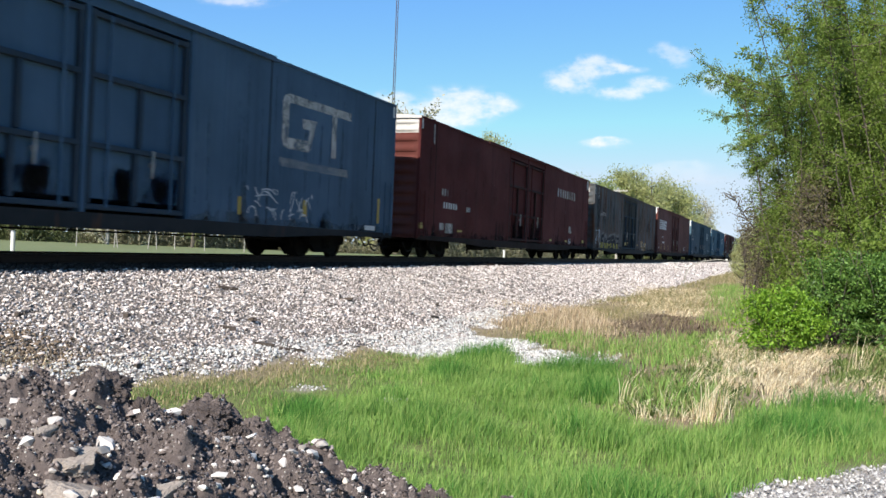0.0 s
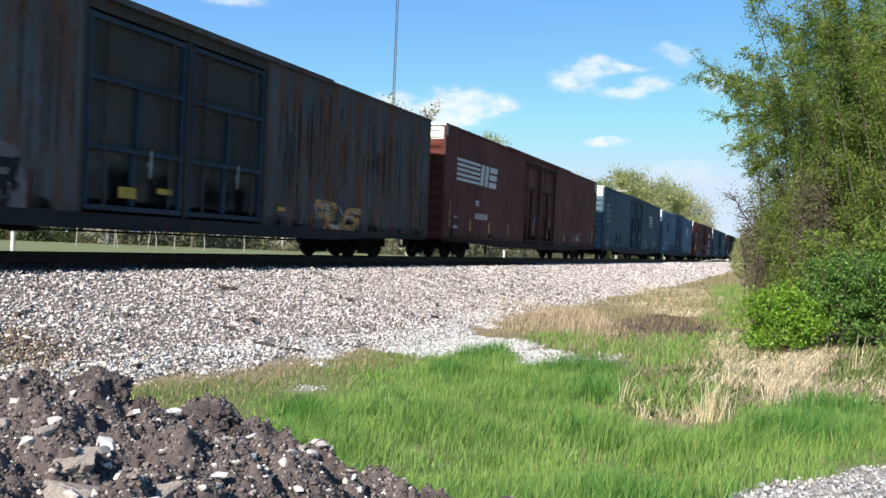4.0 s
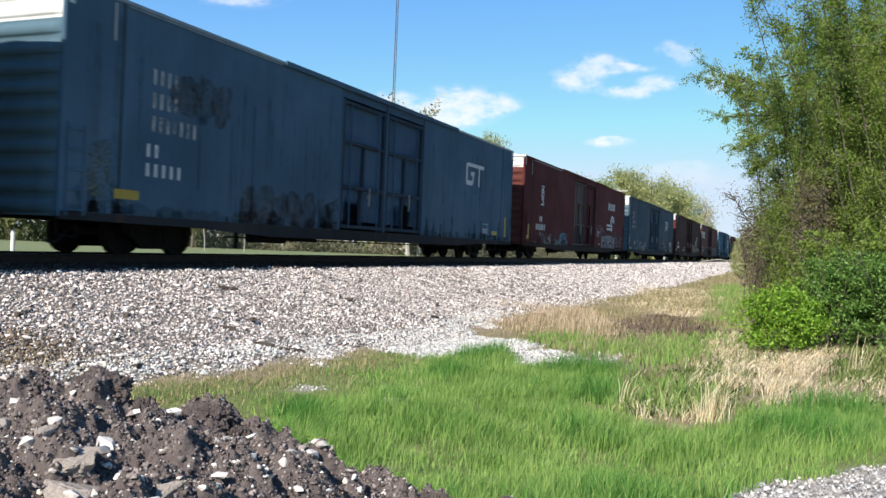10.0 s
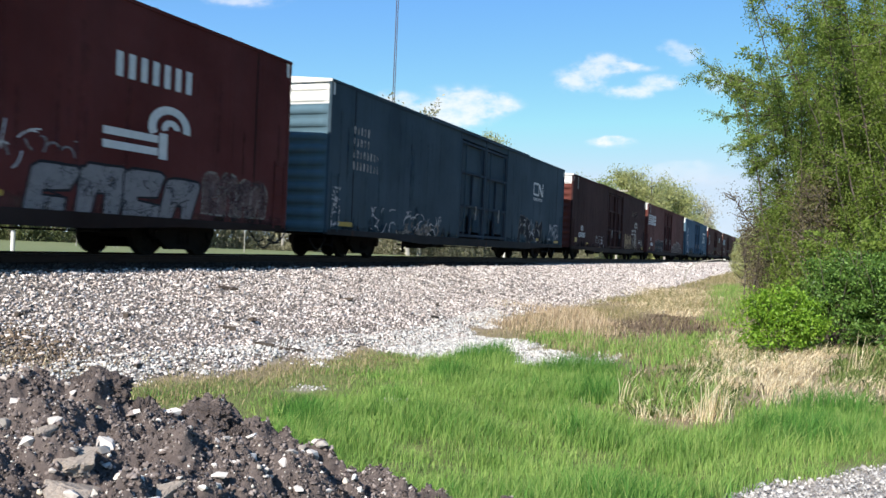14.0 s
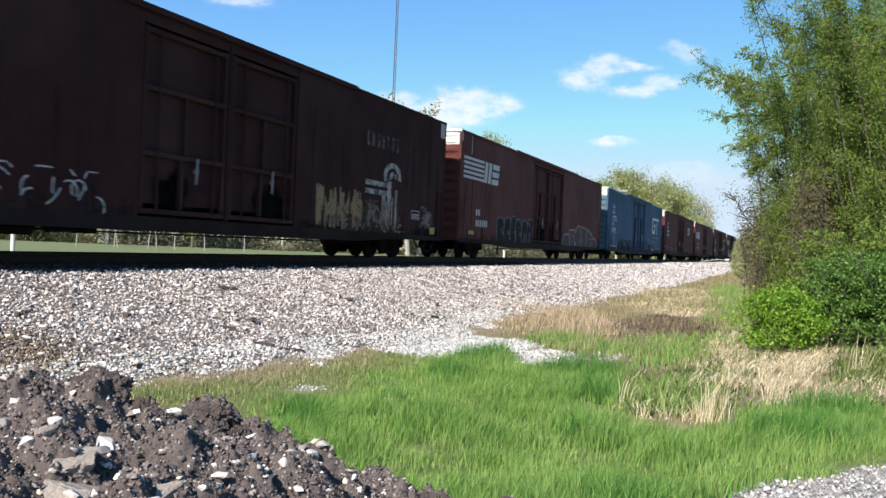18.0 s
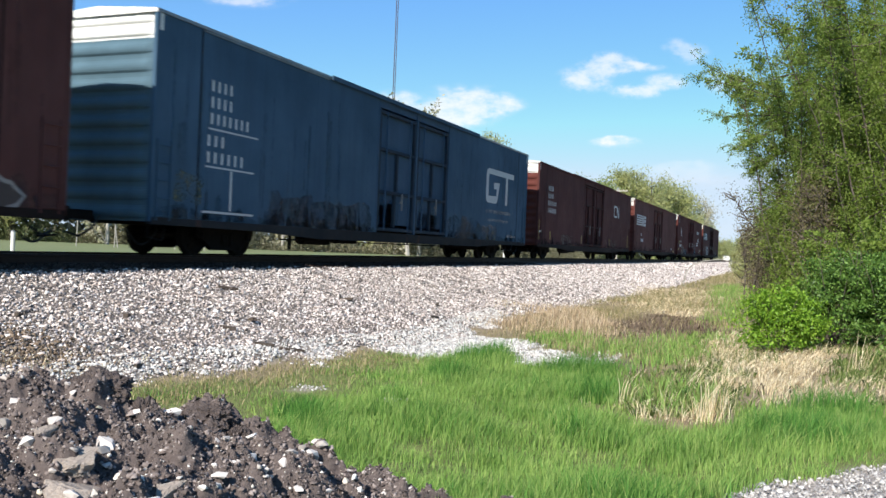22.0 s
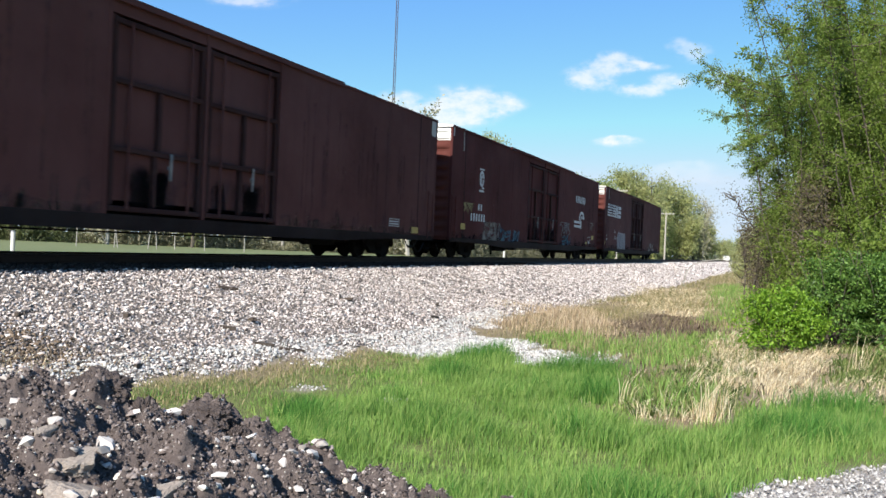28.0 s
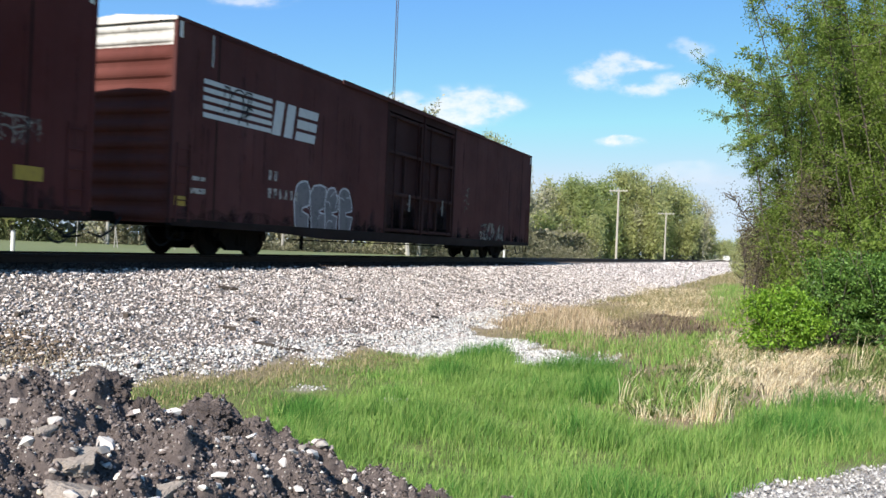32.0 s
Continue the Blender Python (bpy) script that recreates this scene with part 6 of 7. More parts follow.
    for x, y, sx, sy, sz, rz, mt, word in CLODS:
        bm = bmesh.new()
        if mt:      # a broken slab: flat faces, sharp corners, rough skin
            rs = random.Random(int(x * 1000))
            for i in range(13):
                bm.verts.new((rs.uniform(-1, 1), rs.uniform(-1, 1), rs.choice((-1, 1)) * rs.uniform(0.6, 1)))
            bmesh.ops.convex_hull(bm, input=bm.verts[:])
            bmesh.ops.delete(bm, geom=[q for q in bm.verts if not q.link_faces], context="VERTS")
            bmesh.ops.subdivide_edges(bm, edges=bm.edges[:], cuts=9, use_grid_fill=True)
            for q in bm.verts:
                q.co *= 1 + 0.10 * noise.noise(q.co * 3) + 0.06 * noise.noise(q.co * 8) + 0.05 * noise.noise(q.co * 17)
        else:
            bmesh.ops.create_icosphere(bm, subdivisions=5, radius=1.0)
            for q in bm.verts:
                p = q.co.copy()
                q.co = p * (0.9 + 0.42 * noise.noise(p * 1.6 + Vector((x * 9, y * 7, 0))) + 0.20 * noise.noise(p * 4 + Vector((y * 5, 0, 0))) + 0.16 * noise.noise(p * 9) + 0.14 * noise.noise(p * 19))
        part("clod", bm, clay if mt else m, pile, word, Matrix.LocRotScale((x - 10.2, y - 3.8, float(pile_top([x], [y])[0]) - 0.3 + sz * (0.1 if mt else -0.15)), Euler((0.42, 0.0, radians(45 + rz * 0.1)) if mt else (0.25, 0.2, radians(rz))), (sx, sy, sz)))


build_pile()


# ---- trees and shrubs ----
def leaves(pos, size, seed, aspect=0.45, droop=0.35):
    """Folded diamond leaves at the given places, two triangles each."""
    r = np.random.default_rng(seed)
    n = len(pos)
    d = r.normal(0, 1, (n, 3))
    d[:, 2] -= droop
    d /= np.linalg.norm(d, axis=1)[:, None]
    u = np.cross(d, r.normal(0, 1, (n, 3)))
    u /= np.linalg.norm(u, axis=1)[:, None] + 1e-9
    s = (size * r.uniform(0.6, 1.3, n))[:, None]
    a, b = pos, pos + d * s
    m = pos + d * s * 0.45
    w = u * s * aspect / 2
    v = np.stack([a, m + w, b, m - w], 1).reshape(-1, 3)
    f = (np.arange(n)[:, None] * 4 + np.array([0, 1, 2, 3])[None])
    return v, f


def branch_path(r, start, direction, length, steps, wander, lift):
    p, d = np.array(start, float), np.array(direction, float)
    out = [p.copy()]
    for _ in range(steps):
        d = d + r.normal(0, wander, 3) + np.array([0, 0, lift])
        d /= np.linalg.norm(d)
        p = p + d * length / steps
        out.append(p.copy())
    return out


M_BARK = simple("grey_bark", (0.07, 0.057, 0.045), (0.14, 0.12, 0.095), 7, 0.95, 0, 0.7, 0.02, (3, 3, 0.6))
M_BIRCH = simple("pale_bark", (0.42, 0.40, 0.36), (0.22, 0.20, 0.17), 3, 0.9, 0, 0.3, 0.01)
M_LEAF = island("willow_leaf", [(0.125, 0.19, 0.03), (0.16, 0.235, 0.042), (0.195, 0.275, 0.055), (0.225, 0.30, 0.07), (0.27, 0.32, 0.11)], 0.75, 0.12, 0.0, 20, 0.5)
M_BUSH = island("bright_bush_leaf", [(0.09, 0.19, 0.015), (0.15, 0.28, 0.022), (0.22, 0.38, 0.035), (0.30, 0.44, 0.06)], 0.5, 0.35, 0.0, 20, 0.4)
M_BUSH2 = island("honeysuckle_leaf", [(0.045, 0.10, 0.018), (0.08, 0.16, 0.027), (0.12, 0.22, 0.04), (0.18, 0.30, 0.065)], 0.5, 0.35, 0.0, 20, 0.35)
# Far leaves are paled: the haze of distance is mixed into their colour.
M_FAR = island("hazed_far_leaf", [(0.36, 0.385, 0.165), (0.41, 0.43, 0.19), (0.46, 0.47, 0.215), (0.51, 0.505, 0.275)], 0.85, 0.05, 0.0, 20, 0.6)
M_FARG = island("hazed_bright_leaf", [(0.29, 0.34, 0.13), (0.34, 0.39, 0.155), (0.39, 0.435, 0.185)], 0.85, 0.05, 0.0, 20, 0.6)
M_TWIG = island("bare_twig", [(0.19, 0.19, 0.11), (0.28, 0.27, 0.17), (0.36, 0.34, 0.26)], 0.95, 0.1, 0.0)


def thicket_tree(x, y, height, spread, seed, nleaf, leaf, stems=7, low=0.12, group="trees beside the track", label="many-stemmed willow in fresh small green leaves", reach=(0, 0), overhang=(), leafing=None):
    """Many stems from one foot, branching, hung with small leaves."""
    z = ground_z(x, y)
    tree = empty("tree", x, y, z, label, "tree", group)
    r = np.random.default_rng(seed)
    wood, tips = bmesh.new(), []
    for s in range(stems):
        a = 2 * np.pi * s / stems + r.uniform(-0.4, 0.4)
        out = r.uniform(0.12, 0.42) * spread / height * 2
        path = branch_path(r, (0.12 * np.cos(a), 0.12 * np.sin(a), -0.05), (np.cos(a) * out, np.sin(a) * out, 1.0), height * r.uniform(0.75, 1.05), 9, 0.10, 0.02)
        for i, (p, q) in enumerate(zip(path, path[1:])):
            tube(wood, p, q, 0.024 * (1 - i / 10) + 0.005, 0.024 * (1 - (i + 1) / 10) + 0.005, 6, cap=False)
        for i in range(1, len(path)):
            for b in range(4):
                t = r.uniform(0, 1)
                st = path[i - 1] * (1 - t) + path[i] * t
                if st[2] < height * low:
                    continue
                aa = r.uniform(0, 2 * np.pi)
                ln = spread * r.uniform(0.35, 0.85) * (1 - 0.45 * st[2] / height)
                br = branch_path(r, st, (np.cos(aa) + reach[0], np.sin(aa) + reach[1], r.uniform(0.1, 0.9)), ln, 4, 0.22, -0.05)
                for k, (p, q) in enumerate(zip(br, br[1:])):
                    tube(wood, p, q, 0.018 * (1 - k / 5) + 0.004, 0.018 * (1 - (k + 1) / 5) + 0.003, 4, cap=False)
                tips += list(zip(br, br[1:]))
    sprays = []
    for z0, z1, ln, dy in overhang:      # long feathery side branches
        br = branch_path(r, (-1.7, dy, z0), (-1.0, 0.1, (z1 - z0) / ln), ln, 9, 0.07, 0.0)
        for k, (p, q) in enumerate(zip(br, br[1:])):
            tube(wood, p, q, 0.016 * (1 - k / 10) + 0.004, 0.016 * (1 - (k + 1) / 10) + 0.004, 4, cap=False)
            sprays.append((p, q))
            for j in range(3):
                tw = branch_path(r, p, (r.uniform(-1, 0.2), r.uniform(-0.7, 0.7), r.uniform(-1.0, 0.7)), r.uniform(0.2, 0.65), 3, 0.2, -0.1)
                for c, d in zip(tw, tw[1:]):
                    tube(wood, c, d, 0.006, 0.004, 3, cap=False)
                    sprays.append((c, d))
    part("trunk", wood, M_BARK, tree)
    k = r.integers(0, len(tips), nleaf)
    t = r.uniform(0, 1, nleaf)[:, None]
    A, B = np.array([p for p, q in tips]), np.array([q for p, q in tips])
    pos = A[k] * (1 - t) + B[k] * t + r.normal(0, 0.12, (nleaf, 3)) * np.array([1, 1, 1.3])
    pos = pos[pos[:, 2] > 0.15]
    if sprays:
        n = len(sprays) * 22
        k, t = r.integers(0, len(sprays), n), r.uniform(0, 1, n)[:, None]
        A, B = np.array([p for p, q in sprays]), np.array([q for p, q in sprays])
        pos = np.concatenate([pos, A[k] * (1 - t) + B[k] * t + r.normal(0, 0.04, (n, 3))])
    v, f = leaves(pos, leaf, seed + 1)
    big_mesh("crown", v, f, leafing or M_LEAF, "", "", "", tree)
    return tree


M_TWIGGY = island("twiggy_leaf", [(0.10, 0.075, 0.045), (0.16, 0.125, 0.075), (0.13, 0.14, 0.05), (0.21, 0.18, 0.10), (0.27, 0.24, 0.15)], 0.85, 0.1, 0.0, 20, 0.3)
SPRAYS = [(6.2, 7.2, 2.6, 0.0), (6.0, 6.5, 2.5, -0.3), (6.3, 7.0, 1.8, 0.4), (5.6, 5.8, 1.8, 0.2), (5.2, 4.6, 1.3, -0.2), (4.6, 4.0, 1.0, 0.2)]
BROWN, SAPLING = "brown twiggy thicket with few small leaves", "thin brown saplings at the thicket's edge"
thicket_tree(15.1, 24.6, 10.5, 1.1, 501, 78000, 0.06, 9, overhang=SPRAYS)
thicket_tree(13.95, 25.2, 8.2, 0.85, 531, 48000, 0.06, 9, 0.05)
thicket_tree(14.2, 26.5, 10.5, 0.9, 533, 34000, 0.068, 8, 0.2)
thicket_tree(13.75, 26.0, 4.2, 0.8, 521, 15000, 0.05, 9, 0.05, label=BROWN, leafing=M_TWIGGY)
thicket_tree(14.5, 24.2, 4.6, 0.9, 523, 15000, 0.05, 9, 0.05, label=BROWN, leafing=M_TWIGGY)
thicket_tree(13.1, 30.0, 3.4, 0.8, 525, 7000, 0.06, 7, 0.05, label=SAPLING, leafing=M_TWIGGY)
thicket_tree(12.9, 36.0, 3.6, 0.8, 527, 5000, 0.07, 7, 0.05, label=SAPLING, leafing=M_TWIGGY)
thicket_tree(12.65, 27.0, 2.9, 0.45, 529, 260, 0.06, 2, 0.3, label="bare grey sapling leaning from the thicket", leafing=M_TWIGGY)
thicket_tree(15.9, 23.6, 10.5, 1.3, 503, 62000, 0.066, 9)
thicket_tree(16.8, 22.8, 10.0, 1.4, 505, 52000, 0.066, 8)
thicket_tree(15.0, 30.5, 11.5, 1.1, 507, 17000, 0.12, 7)
thicket_tree(16.0, 29.5, 11.5, 1.5, 509, 17000, 0.14, 7)
thicket_tree(17.4, 28.0, 11.0, 1.9, 511, 11000, 0.15, 7)
thicket_tree(15.3, 40.0, 10.0, 1.1, 513, 9000, 0.16, 6)
thicket_tree(16.6, 38.0, 12.5, 2.0, 515, 12000, 0.19, 6)
thicket_tree(18.6, 25.5, 10.0, 1.9, 517, 16000, 0.12, 6)
thicket_tree(17.6, 20.8, 9.5, 1.5, 519, 35000, 0.072, 6)


def shrub(x, y, w, d, h, seed, n, leaf, material, label):
    z = ground_z(x, y)
    ob = empty("shrub", x, y, z, label, "shrub", "shrubs below the trees")
    r = np.random.default_rng(seed)
    wood = bmesh.new()
    for s in range(26):
        a = r.uniform(0, 2 * np.pi)
        q = (np.cos(a) * w * 0.42 * r.uniform(0.3, 1), np.sin(a) * d * 0.42 * r.uniform(0.3, 1), h * r.uniform(0.5, 0.95))
        path = branch_path(r, (0.1 * np.cos(a), 0.1 * np.sin(a), -0.02), (q[0], q[1], h), np.linalg.norm(q), 4, 0.1, 0)
        for i, (p0, p1) in enumerate(zip(path, path[1:])):
            tube(wood, p0, p1, 0.014 - i * 0.0025, 0.0115 - i * 0.0025, 5, cap=False)
    part("branchwork", wood, M_BARK, ob)
    # leaf sprays on an uneven dome of bunches
    m = 150
    a, u = r.uniform(0, 2 * np.pi, m), r.uniform(0, 1, m) ** 0.6
    rad = r.uniform(0.55, 1.0, m)
    c = np.stack([np.cos(a) * np.sqrt(1 - u * u * 0.9) * w / 2 * rad, np.sin(a) * np.sqrt(1 - u * u * 0.9) * d / 2 * rad, 0.10 + u * h * 0.92 * rad], 1)
    k = r.integers(0, m, n)
    pos = c[k] + r.normal(0, 0.085, (n, 3)) * np.array([1, 1, 0.7]) * (w / 1.6) ** 0.5
    pos[:, 2] = np.maximum(pos[:, 2], 0.06)
    v, f = leaves(pos, leaf, seed + 2, 0.5, 0.2)
    big_mesh("foliage", v, f, material, "", "", "", ob)


shrub(13.72, 17.0, 1.75, 1.4, 1.3, 601, 10500, 0.066, M_BUSH, "bright green leafy shrub in spring growth")
shrub(14.75, 18.0, 1.7, 1.5, 2.1, 604, 12000, 0.07, M_BUSH2, "dark green honeysuckle shrub at the thicket's edge")
shrub(15.7, 17.6, 1.9, 1.5, 2.0, 607, 11000, 0.07, M_BUSH2, "dense mid-green shrub below the willows")
shrub(16.0, 15.4, 1.5, 1.3, 0.8, 610, 3500, 0.08, M_BUSH2, "low green shrub among dry grass")
shrub(14.6, 21.0, 1.8, 1.6, 2.6, 613, 6000, 0.09, M_LEAF, "olive green shrub under the willows")
shrub(15.7, 20.6, 1.9, 1.6, 2.9, 616, 6000, 0.09, M_LEAF, "tall olive shrub under the willows")


def far_tree(x, y, height, seed, kind=0, leaf=0.5, thick=1.0):
    """A wood's edge tree: trunk, limbs and a crown of many clumps with gaps."""
    z = ground_z(x, y)
    label = ("tall tree in thin yellow-green spring leaf", "bright green tree at the wood's edge", "bare greyish tree with pale trunk")[kind]
    tree = empty("tree", x, y, z - 0.1, label, "tree", "trees of the far wood")
    r = np.random.default_rng(seed)
    wood, ends = bmesh.new(), []
    trunk = branch_path(r, (0, 0, 0), (0, 0, 1), height * 0.9, 7, 0.05, 0.1)
    for i, (p, q) in enumerate(zip(trunk, trunk[1:])):
        tube(wood, p, q, 0.22 * (1 - i / 8) * height / 16, 0.22 * (1 - (i + 1) / 8) * height / 16 + 0.01, 6, cap=False)
    height *= 1.08
    for i in range(40):
        t = r.uniform(0.12, 0.99)
        st = trunk[int(t * 7)] if int(t * 7) < 8 else trunk[-1]
        a = r.uniform(0, 2 * np.pi)
        br = branch_path(r, st, (np.cos(a), np.sin(a), r.uniform(0.5, 1.6)), height * r.uniform(0.16, 0.36) * (1.1 - 0.55 * t), 4, 0.16, 0.05)
        for k, (p, q) in enumerate(zip(br, br[1:])):
            tube(wood, p, q, 0.07 * (1 - k / 5), 0.07 * (1 - (k + 1) / 5), 4, cap=False)
        ends += [(p, q) for p, q in zip(br[1:], br[2:])]
    part("trunk", wood, M_BIRCH if kind == 2 else M_BARK, tree)
    n = int((3000, 3000, 1300)[kind] * thick * (2.1 if leaf == 0.42 else 1.0))
    k = r.integers(0, len(ends), n)
    t = r.uniform(0, 1, n)[:, None]
    A, B = np.array([p for p, q in ends]), np.array([q for p, q in ends])
    pos = A[k] * (1 - t) + B[k] * t + r.normal(0, 0.85 if leaf in (0.42, 0.5) else 0.6 * min(1, leaf / 0.6), (n, 3))
    v, f = leaves(pos, leaf if kind < 2 else 0.45, seed + 1, 0.5, 0.0)
    if kind < 2 and height > 12:
        core = pos[::6] * np.array([0.8, 0.8, 0.94])
        v2, f2 = leaves(core, 0.85, seed + 2, 0.7, 0.0)
        v, f = np.concatenate([v, v2]), np.concatenate([f, f2 + len(v)])
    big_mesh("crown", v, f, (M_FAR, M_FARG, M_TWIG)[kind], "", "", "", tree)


WOOD = [(-36.5, 168.5, 14.3, 2), (-33.3, 166.6, 15.6, 2), (-33.8, 180.4, 17.5, 0), (-31.9, 186.6, 19.0, 1), (-26.5, 178.0, 17.4, 1), (-26.7, 194.1, 19.3, 1), (-24.3, 200.5, 21.3, 0), (-21.8, 207.0, 21.7, 0),
        (-17.5, 203.3, 20.5, 0), (-16.5, 220.0, 21.3, 0), (-13.5, 226.6, 20.7, 0), (-10.7, 233.2, 19.4, 0), (-8.5, 239.5, 17.4, 2)]
EDGE = [(-37.0, 106.6, 21.6, 2), (-32.9, 101.8, 22.0, 2), (-33.2, 106.0, 22.6, 2), (-35.6, 131.0, 21.6, 0), (-32.0, 127.1, 22.2, 0), (-32.5, 134.5, 21.0, 0), (-32.1, 143.3, 19.4, 2), (-32.2, 148.6, 18.8, 2),
        (-66.5, 69.6, 14.1, 0), (-57.4, 74.5, 14.7, 2), (-51.2, 81.3, 13.7, 0), (-45.9, 92.2, 13.7, 2), (-39.3, 102.5, 15.5, 0)]
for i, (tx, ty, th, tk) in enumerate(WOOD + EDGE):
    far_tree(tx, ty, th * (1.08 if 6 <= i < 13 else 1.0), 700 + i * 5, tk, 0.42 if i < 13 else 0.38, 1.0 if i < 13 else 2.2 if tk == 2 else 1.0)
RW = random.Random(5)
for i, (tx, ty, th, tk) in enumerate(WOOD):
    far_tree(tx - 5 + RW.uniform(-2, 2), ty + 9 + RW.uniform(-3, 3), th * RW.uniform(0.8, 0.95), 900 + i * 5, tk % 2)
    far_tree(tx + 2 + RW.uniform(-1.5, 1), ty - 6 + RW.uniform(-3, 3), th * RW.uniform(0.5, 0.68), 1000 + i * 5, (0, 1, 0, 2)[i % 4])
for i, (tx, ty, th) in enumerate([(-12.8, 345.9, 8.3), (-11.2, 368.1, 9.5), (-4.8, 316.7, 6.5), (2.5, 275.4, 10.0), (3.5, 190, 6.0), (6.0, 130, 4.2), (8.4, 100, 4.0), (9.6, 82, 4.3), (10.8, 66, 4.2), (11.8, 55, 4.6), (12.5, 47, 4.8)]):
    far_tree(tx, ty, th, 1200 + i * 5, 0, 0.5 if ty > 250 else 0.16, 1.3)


def brush():
    """Reeds and scrub along the far edge of the field, and under the wood."""
    r = np.random.default_rng(81)
    pos = []
    for x0, y0, x1, y1, n, h in ((-110, 25, -72, 62, 11000, 5.5), (-76, 60, -30, 110, 28000, 5.5), (-30, 106, -22, 165, 9000, 5.0), (-38, 160, -6, 245, 10000, 6.0), (-16, 235, -10, 420, 5000, 6.0)):
        t = r.uniform(0, 1, n)
        x, y = x0 + (x1 - x0) * t + r.normal(0, 1.3, n), y0 + (y1 - y0) * t + r.normal(0, 1.3, n)
        top = h * (0.55 + 0.45 * np.clip(smooth_noise(x, y, 0.35, 82), -1, 1))
        pos.append(np.stack([x, y, ground(x, y) + r.uniform(0, 1, n) * top], 1))
    bulk = []
    for x0, y0, x1, y1, n, h in ((-112, 25, -78, 64, 6000, 5.0), (-80, 64, -33, 114, 12000, 5.0), (-33, 110, -25, 168, 6000, 5.0), (-42, 165, -8, 250, 6000, 7.0)):
        t = r.uniform(0, 1, n)
        x, y = x0 + (x1 - x0) * t + r.normal(0, 0.7, n), y0 + (y1 - y0) * t + r.normal(0, 0.7, n)
        bulk.append(np.stack([x, y, ground(x, y) + r.uniform(-0.2, 1, n) * h], 1))
    fine, broad = np.concatenate(pos), np.concatenate(bulk)
    green = island("green_scrub", [(0.055, 0.062, 0.03), (0.08, 0.098, 0.04), (0.10, 0.12, 0.048), (0.14, 0.14, 0.08)], 0.9, 0.1, 0.0, 20, 0.3)
    tan = island("tan_scrub", [(0.12, 0.115, 0.07), (0.16, 0.155, 0.085), (0.19, 0.18, 0.11), (0.25, 0.23, 0.155), (0.32, 0.295, 0.21)], 0.9, 0.1, 0.0, 20, 0.3)
    for m, word, pick in ((green, "dark green bushes along the far edge of the field", lambda p: p[:, 1] < 74), (tan, "tan and olive scrub along the far edge of the field", lambda p: p[:, 1] >= 74)):
        v, f = leaves(fine[pick(fine)], 0.32, 83, 0.4, -0.8)
        v2, f2 = leaves(broad[pick(broad)], 0.8, 84, 0.6, -0.3)
        big_mesh("scrub", np.concatenate([v, v2]), np.concatenate([f, f2 + len(v)]), m, "stuff", word, "scrub")


brush()


def pale_sapling(x, y, h, seed):
    ob = empty("sapling", x, y, ground_z(x, y), "thin pale-barked bare sapling at the field's edge", "tree", "saplings at the field's edge")
    r = np.random.default_rng(seed)
    stem, twigs = bmesh.new(), bmesh.new()
    path = branch_path(r, (0, 0, -0.1), (r.uniform(-0.1, 0.1), 0, 1), h, 6, 0.05, 0.05)
    rings = [[stem.verts.new((p[0] + (0.055 - i * 0.006) * math.cos(k), p[1] + (0.055 - i * 0.006) * math.sin(k), p[2])) for k in (0, 1.05, 2.09, 3.14, 4.19, 5.24)] for i, p in enumerate(path)]
    for a, b in zip(rings, rings[1:]):
        for k in range(6):
            stem.faces.new((a[k], a[(k + 1) % 6], b[(k + 1) % 6], b[k]))
    for i, q in enumerate(path[1:]):
        for j in range(2 if i > 1 else 0):
            a = r.uniform(0, 6.28)
            br = branch_path(r, q, (np.cos(a) * 0.5, np.sin(a) * 0.5, 1), h * 0.22, 3, 0.1, 0.05)
            for c, d in zip(br, br[1:]):
                tube(twigs, c, d, 0.018, 0.014, 4, cap=False)
    part("stem", stem, M_BIRCH, ob)
    tagged(part("twigs", twigs, M_BARK, ob), kind="stuff")


for i, (tx, ty) in enumerate([(-44.4, 61.8), (-43.8, 61.6), (-42.3, 63.9), (-41.3, 63.9), (-38.4, 67.2), (-46.6, 59.4), (-36.2, 70.5), (-40.6, 65.6)]):
    pale_sapling(tx, ty, 5.5 + i % 3, 1300 + i)



twig = empty("fallen_branch", 9.0, 58.0, ground_z(9.0, 58.0), "pale bent dead branch lying over the verge", "branch")
bm = bmesh.new()
ARC = [(-1.85, -0.05, 0.0), (-1.6, 0, 1.0), (-1.3, 0, 1.35), (-0.6, 0, 1.66), (0.4, 0, 1.82), (1.4, 0.1, 1.66), (2.1, 0.3, 1.3)]
for i, (p, q) in enumerate(zip(ARC, ARC[1:])):
    tube(bm, p, q, 0.05 - i * 0.006, 0.044 - i * 0.006, 6)
part("branch_wood", bm, M_BIRCH, twig)


# ---- poles, mast, marker posts ----
M_POLE = simple("weathered_pole", (0.42, 0.39, 0.34), (0.30, 0.27, 0.23), 3, 0.9, 0, 0.3, 0.01, (4, 4, 0.3))
M_WHITEPOST = simple("white_post_paint", (0.74, 0.73, 0.70), (0.55, 0.54, 0.50), 6, 0.7)


